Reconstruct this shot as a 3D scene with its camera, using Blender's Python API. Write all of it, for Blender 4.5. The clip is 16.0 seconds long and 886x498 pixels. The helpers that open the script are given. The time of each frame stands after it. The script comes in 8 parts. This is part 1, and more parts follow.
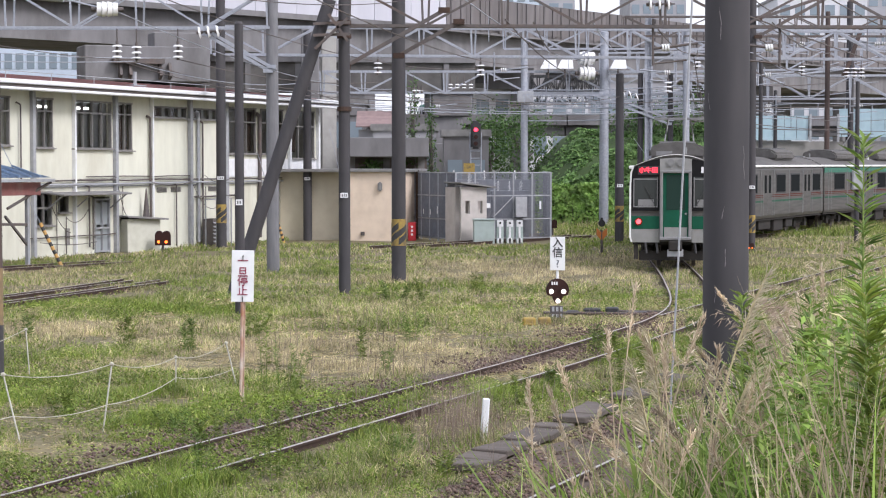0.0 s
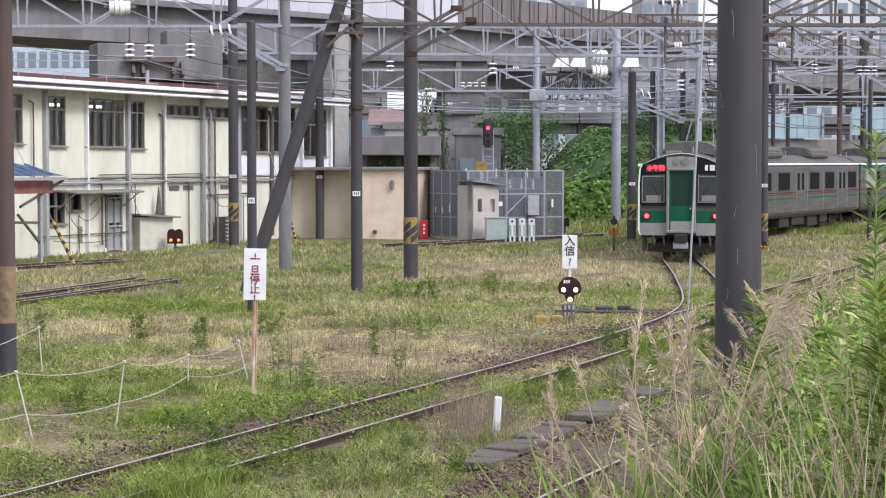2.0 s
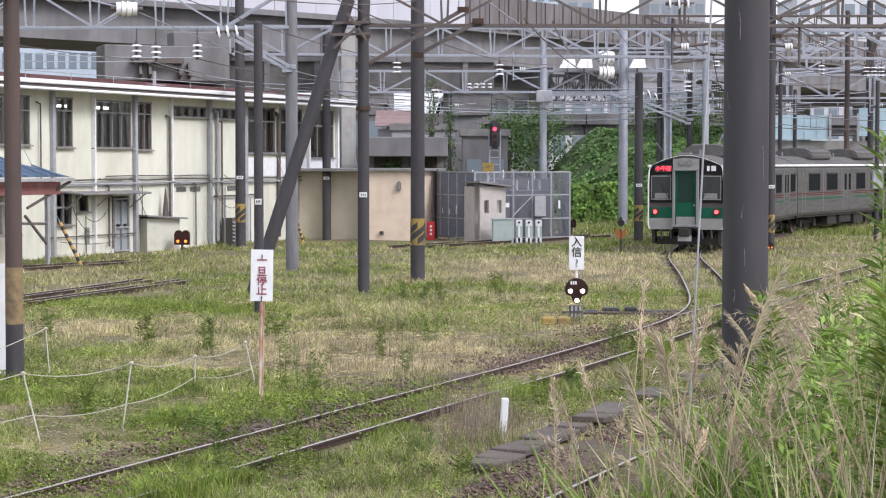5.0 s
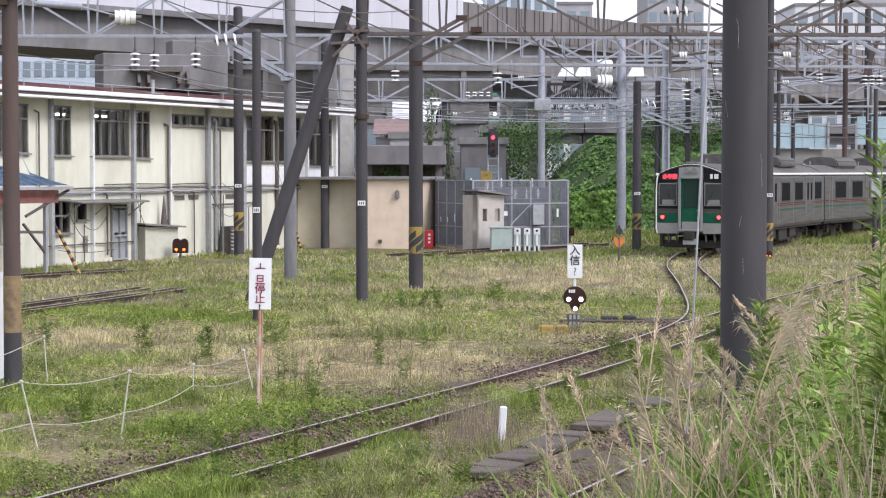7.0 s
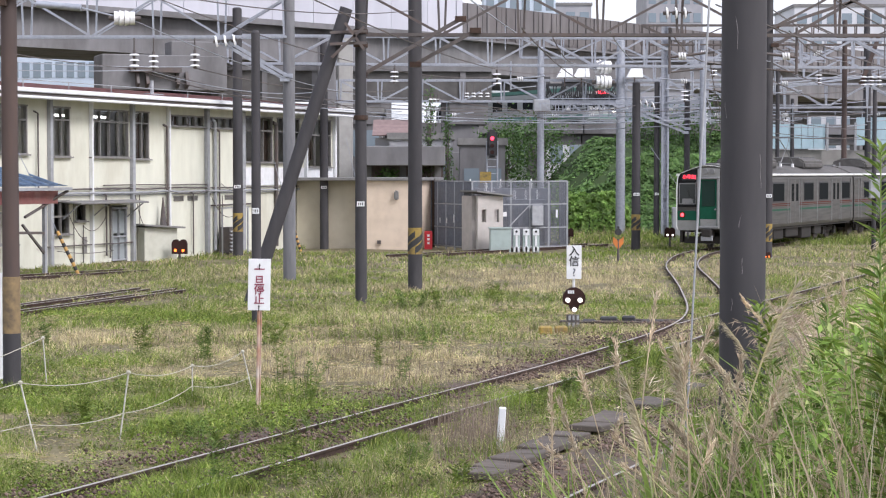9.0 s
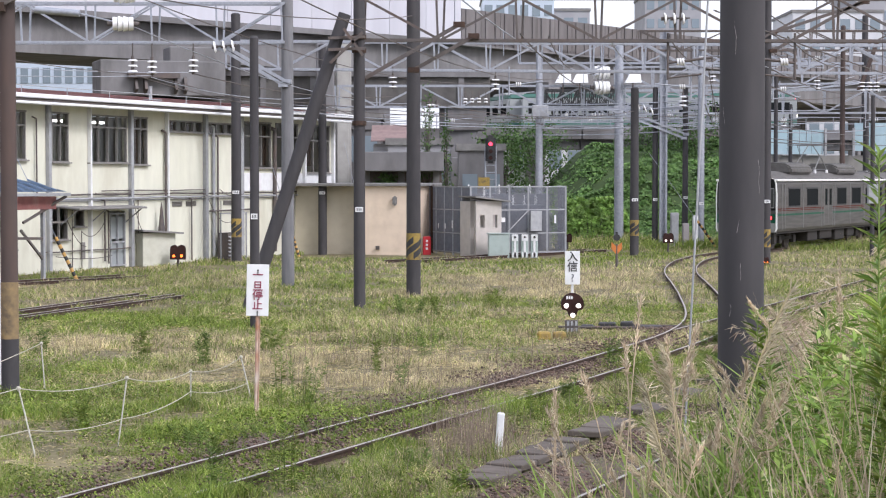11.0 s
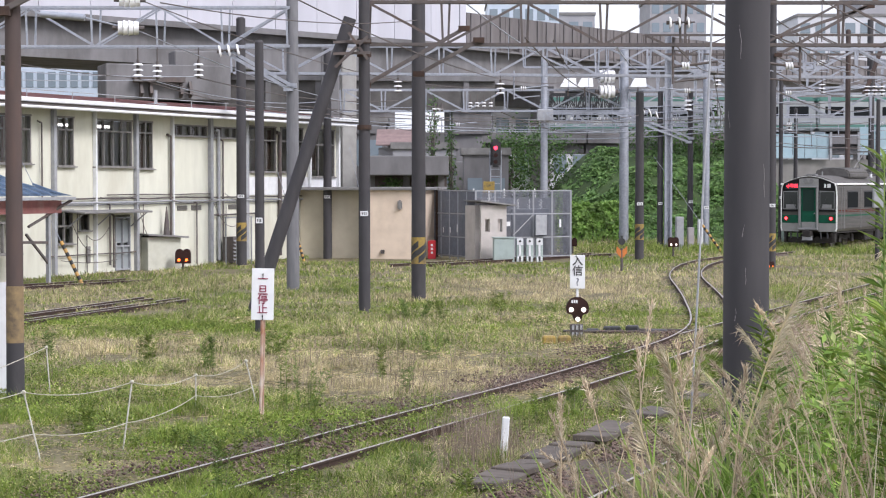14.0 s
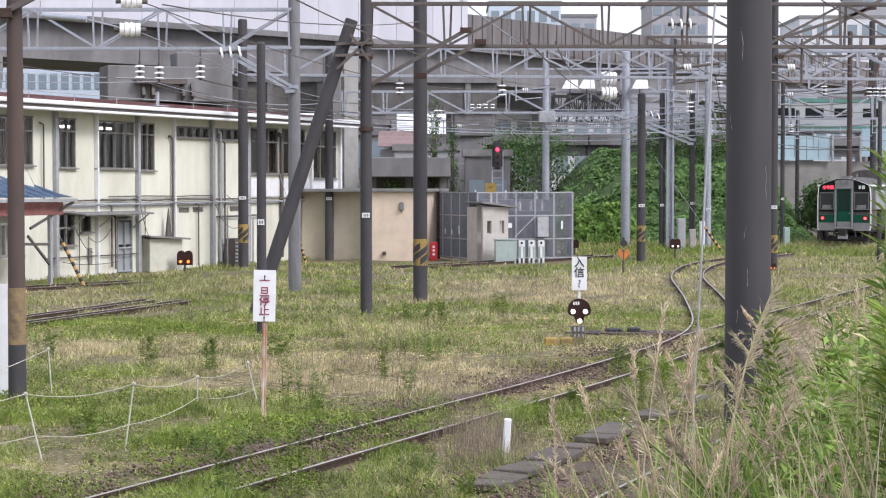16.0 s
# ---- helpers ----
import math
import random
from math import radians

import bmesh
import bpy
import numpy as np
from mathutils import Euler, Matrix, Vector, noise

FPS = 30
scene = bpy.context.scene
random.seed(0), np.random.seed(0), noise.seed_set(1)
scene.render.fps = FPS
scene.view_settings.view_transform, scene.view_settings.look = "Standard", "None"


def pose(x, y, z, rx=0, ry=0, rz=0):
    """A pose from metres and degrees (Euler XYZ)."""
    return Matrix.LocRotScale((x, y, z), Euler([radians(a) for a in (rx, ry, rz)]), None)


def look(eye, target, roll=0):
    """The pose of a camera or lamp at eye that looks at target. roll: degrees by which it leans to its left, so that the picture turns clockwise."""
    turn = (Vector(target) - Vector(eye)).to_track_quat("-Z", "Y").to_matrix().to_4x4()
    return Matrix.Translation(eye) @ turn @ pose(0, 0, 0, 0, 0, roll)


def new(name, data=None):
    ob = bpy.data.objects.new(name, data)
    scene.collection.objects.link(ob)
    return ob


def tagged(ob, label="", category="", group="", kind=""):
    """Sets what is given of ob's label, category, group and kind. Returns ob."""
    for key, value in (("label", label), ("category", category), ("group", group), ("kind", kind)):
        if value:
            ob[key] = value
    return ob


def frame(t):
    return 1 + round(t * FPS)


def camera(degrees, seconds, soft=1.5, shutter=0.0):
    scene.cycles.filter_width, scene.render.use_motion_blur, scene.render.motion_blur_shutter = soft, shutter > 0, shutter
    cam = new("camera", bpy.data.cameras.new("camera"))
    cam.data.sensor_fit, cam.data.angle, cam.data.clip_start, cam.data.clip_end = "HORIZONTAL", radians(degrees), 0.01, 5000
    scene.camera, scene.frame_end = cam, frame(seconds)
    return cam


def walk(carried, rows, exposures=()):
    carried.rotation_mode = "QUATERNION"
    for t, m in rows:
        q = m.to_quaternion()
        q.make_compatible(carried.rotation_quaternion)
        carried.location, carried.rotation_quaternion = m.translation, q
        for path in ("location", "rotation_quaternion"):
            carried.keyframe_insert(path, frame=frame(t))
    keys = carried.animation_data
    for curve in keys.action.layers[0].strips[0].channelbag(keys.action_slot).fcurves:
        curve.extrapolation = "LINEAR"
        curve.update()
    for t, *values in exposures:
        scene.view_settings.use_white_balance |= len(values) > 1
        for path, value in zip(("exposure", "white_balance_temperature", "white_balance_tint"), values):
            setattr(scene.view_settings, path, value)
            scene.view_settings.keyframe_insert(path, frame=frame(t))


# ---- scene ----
cam = camera(26.75, 16.0, soft=1.15)

# ---- camera: a tripod on the grassy bank, turned a little by the wind ----
EYE = (0.0, 0.0, 3.33)
TURNS = [(0.0, -0.665, -0.611), (0.5, -0.532, -0.559), (1.0, -0.479, -0.585), (1.5, -0.398, -0.665), (2.0, -0.292, -0.665), (2.5, -0.214, -0.639), (3.0, -0.186, -0.639), (3.5, -0.093, -0.651), (4.0, -0.026, -0.691), (6.5, -0.186, -0.438), (7.0, -0.134, -0.372), (7.5, -0.08, -0.292), (8.0, -0.108, -0.306), (8.5, -0.16, -0.319), (9.0, -0.16, -0.346), (11.5, -0.214, -0.12), (12.0, -0.186, -0.053), (12.5, -0.16, 0.04), (13.0, -0.106, 0.026), (13.5, -0.106, -0.026), (14.0, -0.054, -0.052), (14.5, -0.026, 0.0), (15.0, 0.0, 0.026), (15.5, 0.026, 0.026), (16.0, 0.0, 0.0)]
walk(cam, [(t, pose(*EYE, 90 - 2.013 + tilt, 0, pan)) for t, pan, tilt in TURNS],
     [(0.0, 0.745, 6100, 15), (16.0, 0.735, 6100, 15)])

# ---- light: a bright overcast day ----
world = bpy.data.worlds.new("overcast_sky")
scene.world = world
world.use_nodes = True
wn, wl = world.node_tree.nodes, world.node_tree.links
wn.clear()
w_out = wn.new("ShaderNodeOutputWorld")
w_bg = wn.new("ShaderNodeBackground")
w_sky = wn.new("ShaderNodeTexSky")
w_sky.sky_type = "NISHITA"
w_sky.sun_disc = False
w_sky.sun_elevation = radians(41)
w_sky.sun_rotation = radians(129)
w_sky.dust_density = 4.0
w_sky.air_density = 1.0
w_mix = wn.new("ShaderNodeMix")
w_mix.data_type = "RGBA"
w_mix.inputs[0].default_value = 0.72
w_mix.inputs[7].default_value = (7.6, 7.7, 8.0, 1)
wl.new(w_sky.outputs[0], w_mix.inputs[6])
wl.new(w_mix.outputs[2], w_bg.inputs[0])
w_bg.inputs[1].default_value = 0.11
wl.new(w_bg.outputs[0], w_out.inputs[0])
sun = new("sun", bpy.data.lights.new("sun", "SUN"))
sun.data.energy, sun.data.angle, sun.data.color = 1.5, radians(20), (1.0, 0.97, 0.94)
sun.matrix_world = look((55, -45, 62), (0, 0, 0))


# ---- materials ----
def mat(name, a, b=None, scale=6.0, rough=0.7, metal=0.0, bump=0.0, stain=None, stain_scale=0.6, stain_amount=0.35,
        stretch=(1, 1, 1), island=0.0, each=0.0, coat=0.0, spread=0.18, spec=0.5):
    """Two tones mixed by fine noise, stains at a second scale, relief; island / each: change of value per piece."""
    b = b or tuple(c * 0.75 for c in a)
    m = bpy.data.materials.new(name)
    m.use_nodes = True
    n, l = m.node_tree.nodes, m.node_tree.links
    bsdf = n["Principled BSDF"]
    tc = n.new("ShaderNodeTexCoord")
    mp = n.new("ShaderNodeMapping")
    mp.inputs["Scale"].default_value = stretch
    l.new(tc.outputs["Object"], mp.inputs[0])
    fine = n.new("ShaderNodeTexNoise")
    fine.inputs["Scale"].default_value, fine.inputs["Detail"].default_value = scale, 6
    l.new(mp.outputs[0], fine.inputs["Vector"])
    ramp = n.new("ShaderNodeMapRange")
    ramp.inputs[1].default_value, ramp.inputs[2].default_value = 0.5 - spread, 0.5 + spread
    l.new(fine.outputs[0], ramp.inputs[0])
    mix = n.new("ShaderNodeMix")
    mix.data_type = "RGBA"
    mix.inputs[6].default_value, mix.inputs[7].default_value = (*a, 1), (*b, 1)
    l.new(ramp.outputs[0], mix.inputs[0])
    col = mix.outputs[2]
    if stain:
        big = n.new("ShaderNodeTexNoise")
        big.inputs["Scale"].default_value, big.inputs["Detail"].default_value = stain_scale, 8
        big.inputs["Roughness"].default_value = 0.65
        l.new(mp.outputs[0], big.inputs["Vector"])
        r2 = n.new("ShaderNodeMapRange")
        r2.inputs[1].default_value, r2.inputs[2].default_value, r2.inputs[4].default_value = 0.48, 0.68, stain_amount
        l.new(big.outputs[0], r2.inputs[0])
        mx = n.new("ShaderNodeMix")
        mx.data_type = "RGBA"
        mx.inputs[7].default_value = (*stain, 1)
        l.new(col, mx.inputs[6])
        l.new(r2.outputs[0], mx.inputs[0])
        col = mx.outputs[2]
    for amount, node, socket in ((island, "ShaderNodeNewGeometry", "Random Per Island"), (each, "ShaderNodeObjectInfo", "Random")):
        if amount:
            g = n.new(node)
            r3 = n.new("ShaderNodeMapRange")
            r3.inputs[3].default_value, r3.inputs[4].default_value = 1 - amount, 1 + amount
            l.new(g.outputs[socket], r3.inputs[0])
            hs = n.new("ShaderNodeHueSaturation")
            l.new(r3.outputs[0], hs.inputs["Value"])
            l.new(col, hs.inputs["Color"])
            col = hs.outputs[0]
    l.new(col, bsdf.inputs["Base Color"])
    rr = n.new("ShaderNodeMapRange")
    rr.inputs[3].default_value, rr.inputs[4].default_value = max(0.03, rough - 0.12), min(1, rough + 0.12)
    l.new(fine.outputs[0], rr.inputs[0])
    l.new(rr.outputs[0], bsdf.inputs["Roughness"])
    bsdf.inputs["Metallic"].default_value = metal
    bsdf.inputs["Coat Weight"].default_value = coat
    bsdf.inputs["Specular IOR Level"].default_value = spec
    if bump:
        bp = n.new("ShaderNodeBump")
        bp.inputs["Strength"].default_value, bp.inputs["Distance"].default_value = 0.6, bump
        l.new(fine.outputs[0], bp.inputs["Height"])
        l.new(bp.outputs[0], bsdf.inputs["Normal"])
    return m


def glow(name, c, strength):
    m = bpy.data.materials.new(name)
    m.use_nodes = True
    b = m.node_tree.nodes["Principled BSDF"]
    b.inputs["Base Color"].default_value = (*c, 1)
    b.inputs["Emission Color"].default_value = (*c, 1)
    b.inputs["Emission Strength"].default_value = strength
    return m


def glass(name, tint=(0.05, 0.06, 0.06), rough=0.05, gloss=0.5):
    m = bpy.data.materials.new(name)
    m.use_nodes = True
    b = m.node_tree.nodes["Principled BSDF"]
    b.inputs["Base Color"].default_value = (*tint, 1)
    b.inputs["Roughness"].default_value = rough
    b.inputs["IOR"].default_value = 1.5
    b.inputs["Specular IOR Level"].default_value = gloss
    return m


def clear_glass(name, tint=0.75):
    """A thin pane: see-through, with the gloss of glass."""
    m = bpy.data.materials.new(name)
    m.use_nodes = True
    n, l = m.node_tree.nodes, m.node_tree.links
    tr, gl, fr, mx = (n.new("ShaderNode" + k) for k in ("BsdfTransparent", "BsdfGlossy", "Fresnel", "MixShader"))
    tr.inputs[0].default_value = (tint, tint, tint, 1)
    gl.inputs["Roughness"].default_value = 0.08
    fr.inputs[0].default_value = 1.5
    l.new(fr.outputs[0], mx.inputs[0])
    l.new(tr.outputs[0], mx.inputs[1])
    l.new(gl.outputs[0], mx.inputs[2])
    l.new(mx.outputs[0], n["Material Output"].inputs[0])
    return m


M_GROUND = mat("soil_and_straw", (0.09, 0.078, 0.036), (0.17, 0.145, 0.075), 5.0, 0.95, bump=0.03, stain=(0.25, 0.21, 0.11), stain_scale=0.5, stain_amount=0.8)
M_DARKPOLE = mat("dark_pole_paint", (0.037, 0.035, 0.039), (0.055, 0.051, 0.055), 5.0, 0.75, bump=0.004, stain=(0.085, 0.08, 0.078), stain_scale=1.2, stain_amount=0.5, stretch=(1, 1, 0.25))
M_CONCPOLE = mat("grey_concrete_pole", (0.20, 0.20, 0.21), (0.15, 0.15, 0.16), 8.0, 0.85, bump=0.004, stain=(0.1, 0.1, 0.1), stain_scale=0.8, stretch=(1, 1, 0.2))
M_STEEL = mat("galvanised_steel", (0.41, 0.43, 0.48), (0.33, 0.35, 0.40), 9.0, 0.55, 0.55, stain=(0.26, 0.25, 0.24), stain_scale=0.7)
M_DARKSTEEL = mat("weathered_dark_steel", (0.10, 0.09, 0.09), (0.14, 0.12, 0.11), 7.0, 0.7, 0.3, stain=(0.16, 0.09, 0.06), stain_scale=1.0)
M_OLDPOLE = mat("brown_old_pole", (0.068, 0.05, 0.046), (0.098, 0.066, 0.056), 6, 0.85, bump=0.004, stain=(0.055, 0.05, 0.052), stain_scale=1.5, stain_amount=0.7, stretch=(1, 1, 0.2))
M_RUST = mat("rust", (0.06, 0.034, 0.024), (0.038, 0.025, 0.02), 12.0, 0.9, bump=0.003, stain=(0.10, 0.055, 0.032), stain_scale=2.5)
M_RAILTOP = mat("polished_rail_head", (0.46, 0.43, 0.40), (0.34, 0.31, 0.28), 10.0, 0.5, 0.5)
M_YELLOW = mat("worn_yellow_paint", (0.36, 0.25, 0.05), (0.27, 0.19, 0.06), 12.0, 0.75, stain=(0.10, 0.08, 0.055), stain_scale=4.0, stain_amount=0.85)
M_HAZARD = mat("faded_orange_hazard_paint", (0.62, 0.36, 0.10), (0.5, 0.3, 0.1), 10, 0.7)
M_TAN = mat("faded_tan_paint", (0.27, 0.19, 0.09), (0.18, 0.13, 0.075), 10, 0.8, stain=(0.09, 0.07, 0.055), stain_scale=3.5, stain_amount=0.9)
M_BLACK = mat("black_paint", (0.025, 0.025, 0.027), (0.04, 0.04, 0.042), 9.0, 0.6)
M_WHITE = mat("white_paint", (0.78, 0.79, 0.80), (0.70, 0.71, 0.73), 5.0, 0.5, stain=(0.52, 0.50, 0.46), stain_scale=2.0, stain_amount=0.25)
M_PORCELAIN = mat("white_porcelain", (0.80, 0.80, 0.80), (0.70, 0.70, 0.70), 6.0, 0.25, coat=0.3)
M_CREAM = mat("cream_render_wall", (0.69, 0.69, 0.585), (0.62, 0.62, 0.525), 2.5, 0.9, bump=0.004, stain=(0.45, 0.42, 0.33), stain_scale=0.45, stain_amount=0.5, stretch=(1, 1, 0.35))
M_GLASS = clear_glass("window_glass")
M_VIAD = mat("viaduct_concrete", (0.208, 0.203, 0.208), (0.16, 0.156, 0.16), 1.2, 0.9, bump=0.01, stain=(0.08, 0.076, 0.073), stain_scale=0.25, stain_amount=0.75, stretch=(1, 1, 0.4))
M_VIADWHITE = mat("pale_noise_barrier", (0.52, 0.52, 0.57), (0.47, 0.47, 0.52), 0.8, 0.8, each=0.05, stain=(0.40, 0.39, 0.42), stain_scale=0.3, stretch=(1, 1, 0.2))
M_STAINLESS = mat("brushed_stainless", (0.125, 0.118, 0.11), (0.098, 0.093, 0.087), 3.0, 0.5, 0.4, stain=(0.075, 0.067, 0.06), stain_scale=0.5, stretch=(0.2, 0.2, 3), spec=0.2)
M_GREEN = mat("train_green_paint", (0.012, 0.095, 0.055), (0.012, 0.078, 0.046), 4.0, 0.5, spec=0.12)
M_REDSTRIPE = mat("train_red_stripe", (0.13, 0.03, 0.02), (0.11, 0.026, 0.018), 4.0, 0.7, spec=0.05)
M_ROOF = mat("train_roof_grey", (0.11, 0.105, 0.10), (0.085, 0.08, 0.075), 4.0, 0.85, stain=(0.17, 0.155, 0.14), stain_scale=0.8)
M_UNDER = mat("underframe_grime", (0.018, 0.016, 0.015), (0.03, 0.026, 0.023), 6.0, 0.9, stain=(0.05, 0.038, 0.028), stain_scale=2.0)
M_TAIL = glow("tail_lamp_red", (1.0, 0.06, 0.07), 2.4)


# ---- mesh helpers ----
def box(bm, c, s, rz=0.0, rx=0.0, ry=0.0):
    m = pose(*c, rx, ry, rz) @ Matrix.Diagonal((*s, 1))
    return bmesh.ops.create_cube(bm, size=1, matrix=m)["verts"]


def rod(bm, p, q, r, r2=None, n=8, caps=True):
    p, q = Vector(p), Vector(q)
    d = q - p
    m = Matrix.Translation((p + q) / 2) @ d.to_track_quat("Z", "Y").to_matrix().to_4x4()
    bmesh.ops.create_cone(bm, cap_ends=caps, segments=n, radius1=r, radius2=r if r2 is None else r2, depth=d.length, matrix=m)


def beam(bm, p, q, w, h):
    """A square bar from p to q."""
    p, q = Vector(p), Vector(q)
    d = q - p
    m = Matrix.Translation((p + q) / 2) @ d.to_track_quat("Z", "Y").to_matrix().to_4x4() @ Matrix.Diagonal((w, h, d.length, 1))
    bmesh.ops.create_cube(bm, size=1, matrix=m)


def tube(bm, pts, r, n=6):
    """One connected tube along points."""
    pts = [Vector(p) for p in pts]
    prev = None
    for i, p in enumerate(pts):
        d = (pts[min(i + 1, len(pts) - 1)] - pts[max(i - 1, 0)]).normalized()
        q = d.to_track_quat("Z", "Y").to_matrix()
        ring = [bm.verts.new(p + q @ Vector((r * math.cos(2 * math.pi * k / n), r * math.sin(2 * math.pi * k / n), 0))) for k in range(n)]
        if prev:
            for k in range(n):
                bm.faces.new((prev[k], prev[(k + 1) % n], ring[(k + 1) % n], ring[k]))
        prev = ring


def bevel(bm, w, seg=1):
    bmesh.ops.bevel(bm, geom=[e for e in bm.edges if e.calc_face_angle(0) > 0.5], offset=w, segments=seg, affect="EDGES", clamp_overlap=True)


def mesh_of(name, bm, material, smooth=False):
    me = bpy.data.meshes.new(name)
    bm.normal_update()
    bm.to_mesh(me)
    bm.free()
    me.materials.append(material)
    if smooth:
        me.polygons.foreach_set("use_smooth", [True] * len(me.polygons))
        me.set_sharp_from_angle(angle=radians(40))
    return me


def part(name, bm, material, parent=None, label="", smooth=False):
    ob = new(name, mesh_of(name, bm, material, smooth))
    ob.parent = parent
    if label:
        tagged(ob, label)
    return ob


def thing(name, at, label, category, group="", kind="", rz=0.0):
    ob = new(name)
    ob.empty_display_size = 0.2
    ob.matrix_world = pose(*at, 0, 0, rz)
    return tagged(ob, label, category, group, kind)


def smoothstep(a, b, x):
    t = min(1, max(0, (x - a) / (b - a)))
    return t * t * (3 - 2 * t)


# ---- tracks as lines in plan ----
def spline(pts, step=0.5):
    """A smooth line through plan points, as evenly spaced points."""
    pts = [Vector(p) for p in pts]
    pts = [2 * pts[0] - pts[1], *pts, 2 * pts[-1] - pts[-2]]
    dense = []
    for a, b, c, d in zip(pts, pts[1:], pts[2:], pts[3:]):
        for i in range(40):
            t = i / 40
            dense.append(0.5 * (2 * b + (c - a) * t + (2 * a - 5 * b + 4 * c - d) * t * t + (3 * b - a - 3 * c + d) * t ** 3))
    dense.append(pts[-2])
    out, left = [dense[0]], step
    for p, q in zip(dense, dense[1:]):
        d = (q - p).length
        while d >= left and d > 0:
            p = p + (q - p) * (left / d)
            out.append(p)
            d -= left
            left = step
        left -= d
    return out


MAIN = spline([(-7.7, 9.5), (-3.23, 19.5), (-0.16, 26.36), (1.87, 30.8), (3.84, 35.5), (5.55, 40.15), (6.61, 45.0), (7.5, 53.0), (8.05, 59.0),
               (8.6, 65.3), (9.35, 70.7), (10.45, 76.0), (12.1, 81.0), (14.75, 86.4), (17.05, 90.8), (21.2, 98.5), (25.5, 106.0), (30.5, 114.5),
               (36.5, 124.0), (43.0, 133.0), (52.0, 145.0), (62.0, 158.0)])


def along(line, s):
    i = min(len(line) - 2, max(0, int(s / 0.5)))
    return line[i] + (line[i + 1] - line[i]) * (s / 0.5 - i)


def station(line, y):
    for i in range(len(line) - 1):
        if line[i].y <= y < line[i + 1].y:
            return 0.5 * (i + (y - line[i].y) / (line[i + 1].y - line[i].y))
    return 0.0


# ---- ground ----
def bank(x, y):
    """Height of the grassy bank on which the camera stands."""
    u = (x - (1.47 + (y - 19.64) * 0.4286 + 1.6)) * 0.92
    return 1.75 * smoothstep(0.0, 3.5, u) * (1 - 0.75 * smoothstep(22, 42, y))


def ground_z(x, y):
    return -0.13 + bank(x, y) + 0.05 * noise.noise((x * 0.35, y * 0.35, 0)) * (1 - smoothstep(90, 140, y))


def make_ground():
    xs = sorted({*[-1500, -700, -300, -150, -80, -50], *[i * 0.75 for i in range(-40, 61)], *[55, 80, 150, 300, 700, 1500]})
    ys = sorted({*[-300, -100, -40, -15, -5], *[i * 0.75 for i in range(0, 134)], *[110, 125, 150, 200, 300, 600, 1200, 2500]})
    bm = bmesh.new()
    grid = [[bm.verts.new((x, y, ground_z(x, y))) for x in xs] for y in ys]
    for r, q in zip(grid, grid[1:]):
        for i in range(len(xs) - 1):
            bm.faces.new((r[i], r[i + 1], q[i + 1], q[i]))
    return tagged(part("ground", bm, M_GROUND, smooth=True), "weedy railway yard ground with dry straw and soil", "ground", kind="structure")


make_ground()


def rails(line, s0, s1, name, gauge=1.067, left=True, right=True):
    """A track: two rails with web, foot and polished head, and sleepers in the soil."""
    root = thing(name, (0, 0, 0), "old railway track with rusty rails sunk in weeds", "railway track", kind="structure")
    for side, on in ((-1, left), (1, right)):
        if not on:
            continue
        for nm, prof, m in (("rail", [(-0.06, -0.15), (0.06, -0.15), (0.06, -0.138), (0.010, -0.115), (0.010, -0.04), (0.0325, -0.03), (0.0325, -0.004), (-0.0325, -0.004), (-0.0325, -0.03), (-0.010, -0.04), (-0.010, -0.115), (-0.06, -0.138)], M_RUST),
                            ("rail_head", [(-0.02, -0.004), (0.02, -0.004), (0.014, 0.001), (-0.014, 0.001)], M_RAILTOP)):
            bm = bmesh.new()
            prev = None
            n = int((s1 - s0) / 0.5)
            for i in range(n + 1):
                s = s0 + i * 0.5
                p, q = along(line, s), along(line, s + 0.3)
                t = (q - p).normalized()
                nrm = Vector((t.y, -t.x))
                ring = [bm.verts.new((*(p + nrm * (side * (gauge / 2 + 0.0325) + a)), b)) for a, b in prof]
                if prev:
                    for k in range(len(ring)):
                        bm.faces.new((prev[k], prev[(k + 1) % len(ring)], ring[(k + 1) % len(ring)], ring[k]))
                prev = ring
            bmesh.ops.recalc_face_normals(bm, faces=bm.faces)
            part(nm, bm, m, root)
    return root


M_BED = mat("brown_track_bed", (0.075, 0.05, 0.036), (0.12, 0.086, 0.064), 7, 0.95, bump=0.02, stain=(0.06, 0.05, 0.04), stain_scale=1.2, stain_amount=0.7)


def track_bed(line, s0, s1, off, half, name, material):
    """A low strip of dirty gravel along a track, with a ragged edge."""
    bm = bmesh.new()
    prev = None
    n = int((s1 - s0) / 0.5)
    for i in range(n + 1):
        p, q = along(line, s0 + i * 0.5), along(line, s0 + i * 0.5 + 0.3)
        t = (q - p).normalized()
        nrm = Vector((t.y, -t.x))
        row = []
        for k in range(9):
            u = -1 + k / 4
            w = half * (1 + 0.35 * noise.noise((i * 0.31, u * 2, off * 3 + 7)))
            c = p + nrm * (off + u * w)
            row.append(bm.verts.new((c.x, c.y, ground_z(c.x, c.y) + 0.015 + 0.06 * (1 - u * u) - (0.06 if abs(u) == 1 else 0))))
        if prev:
            for k in range(8):
                bm.faces.new((prev[k], prev[k + 1], row[k + 1], row[k]))
        prev = row
    bmesh.ops.recalc_face_normals(bm, faces=bm.faces)
    return tagged(part(name, bm, material, smooth=True), "dark brown dirty gravel bed along the rails", "track bed", kind="structure")


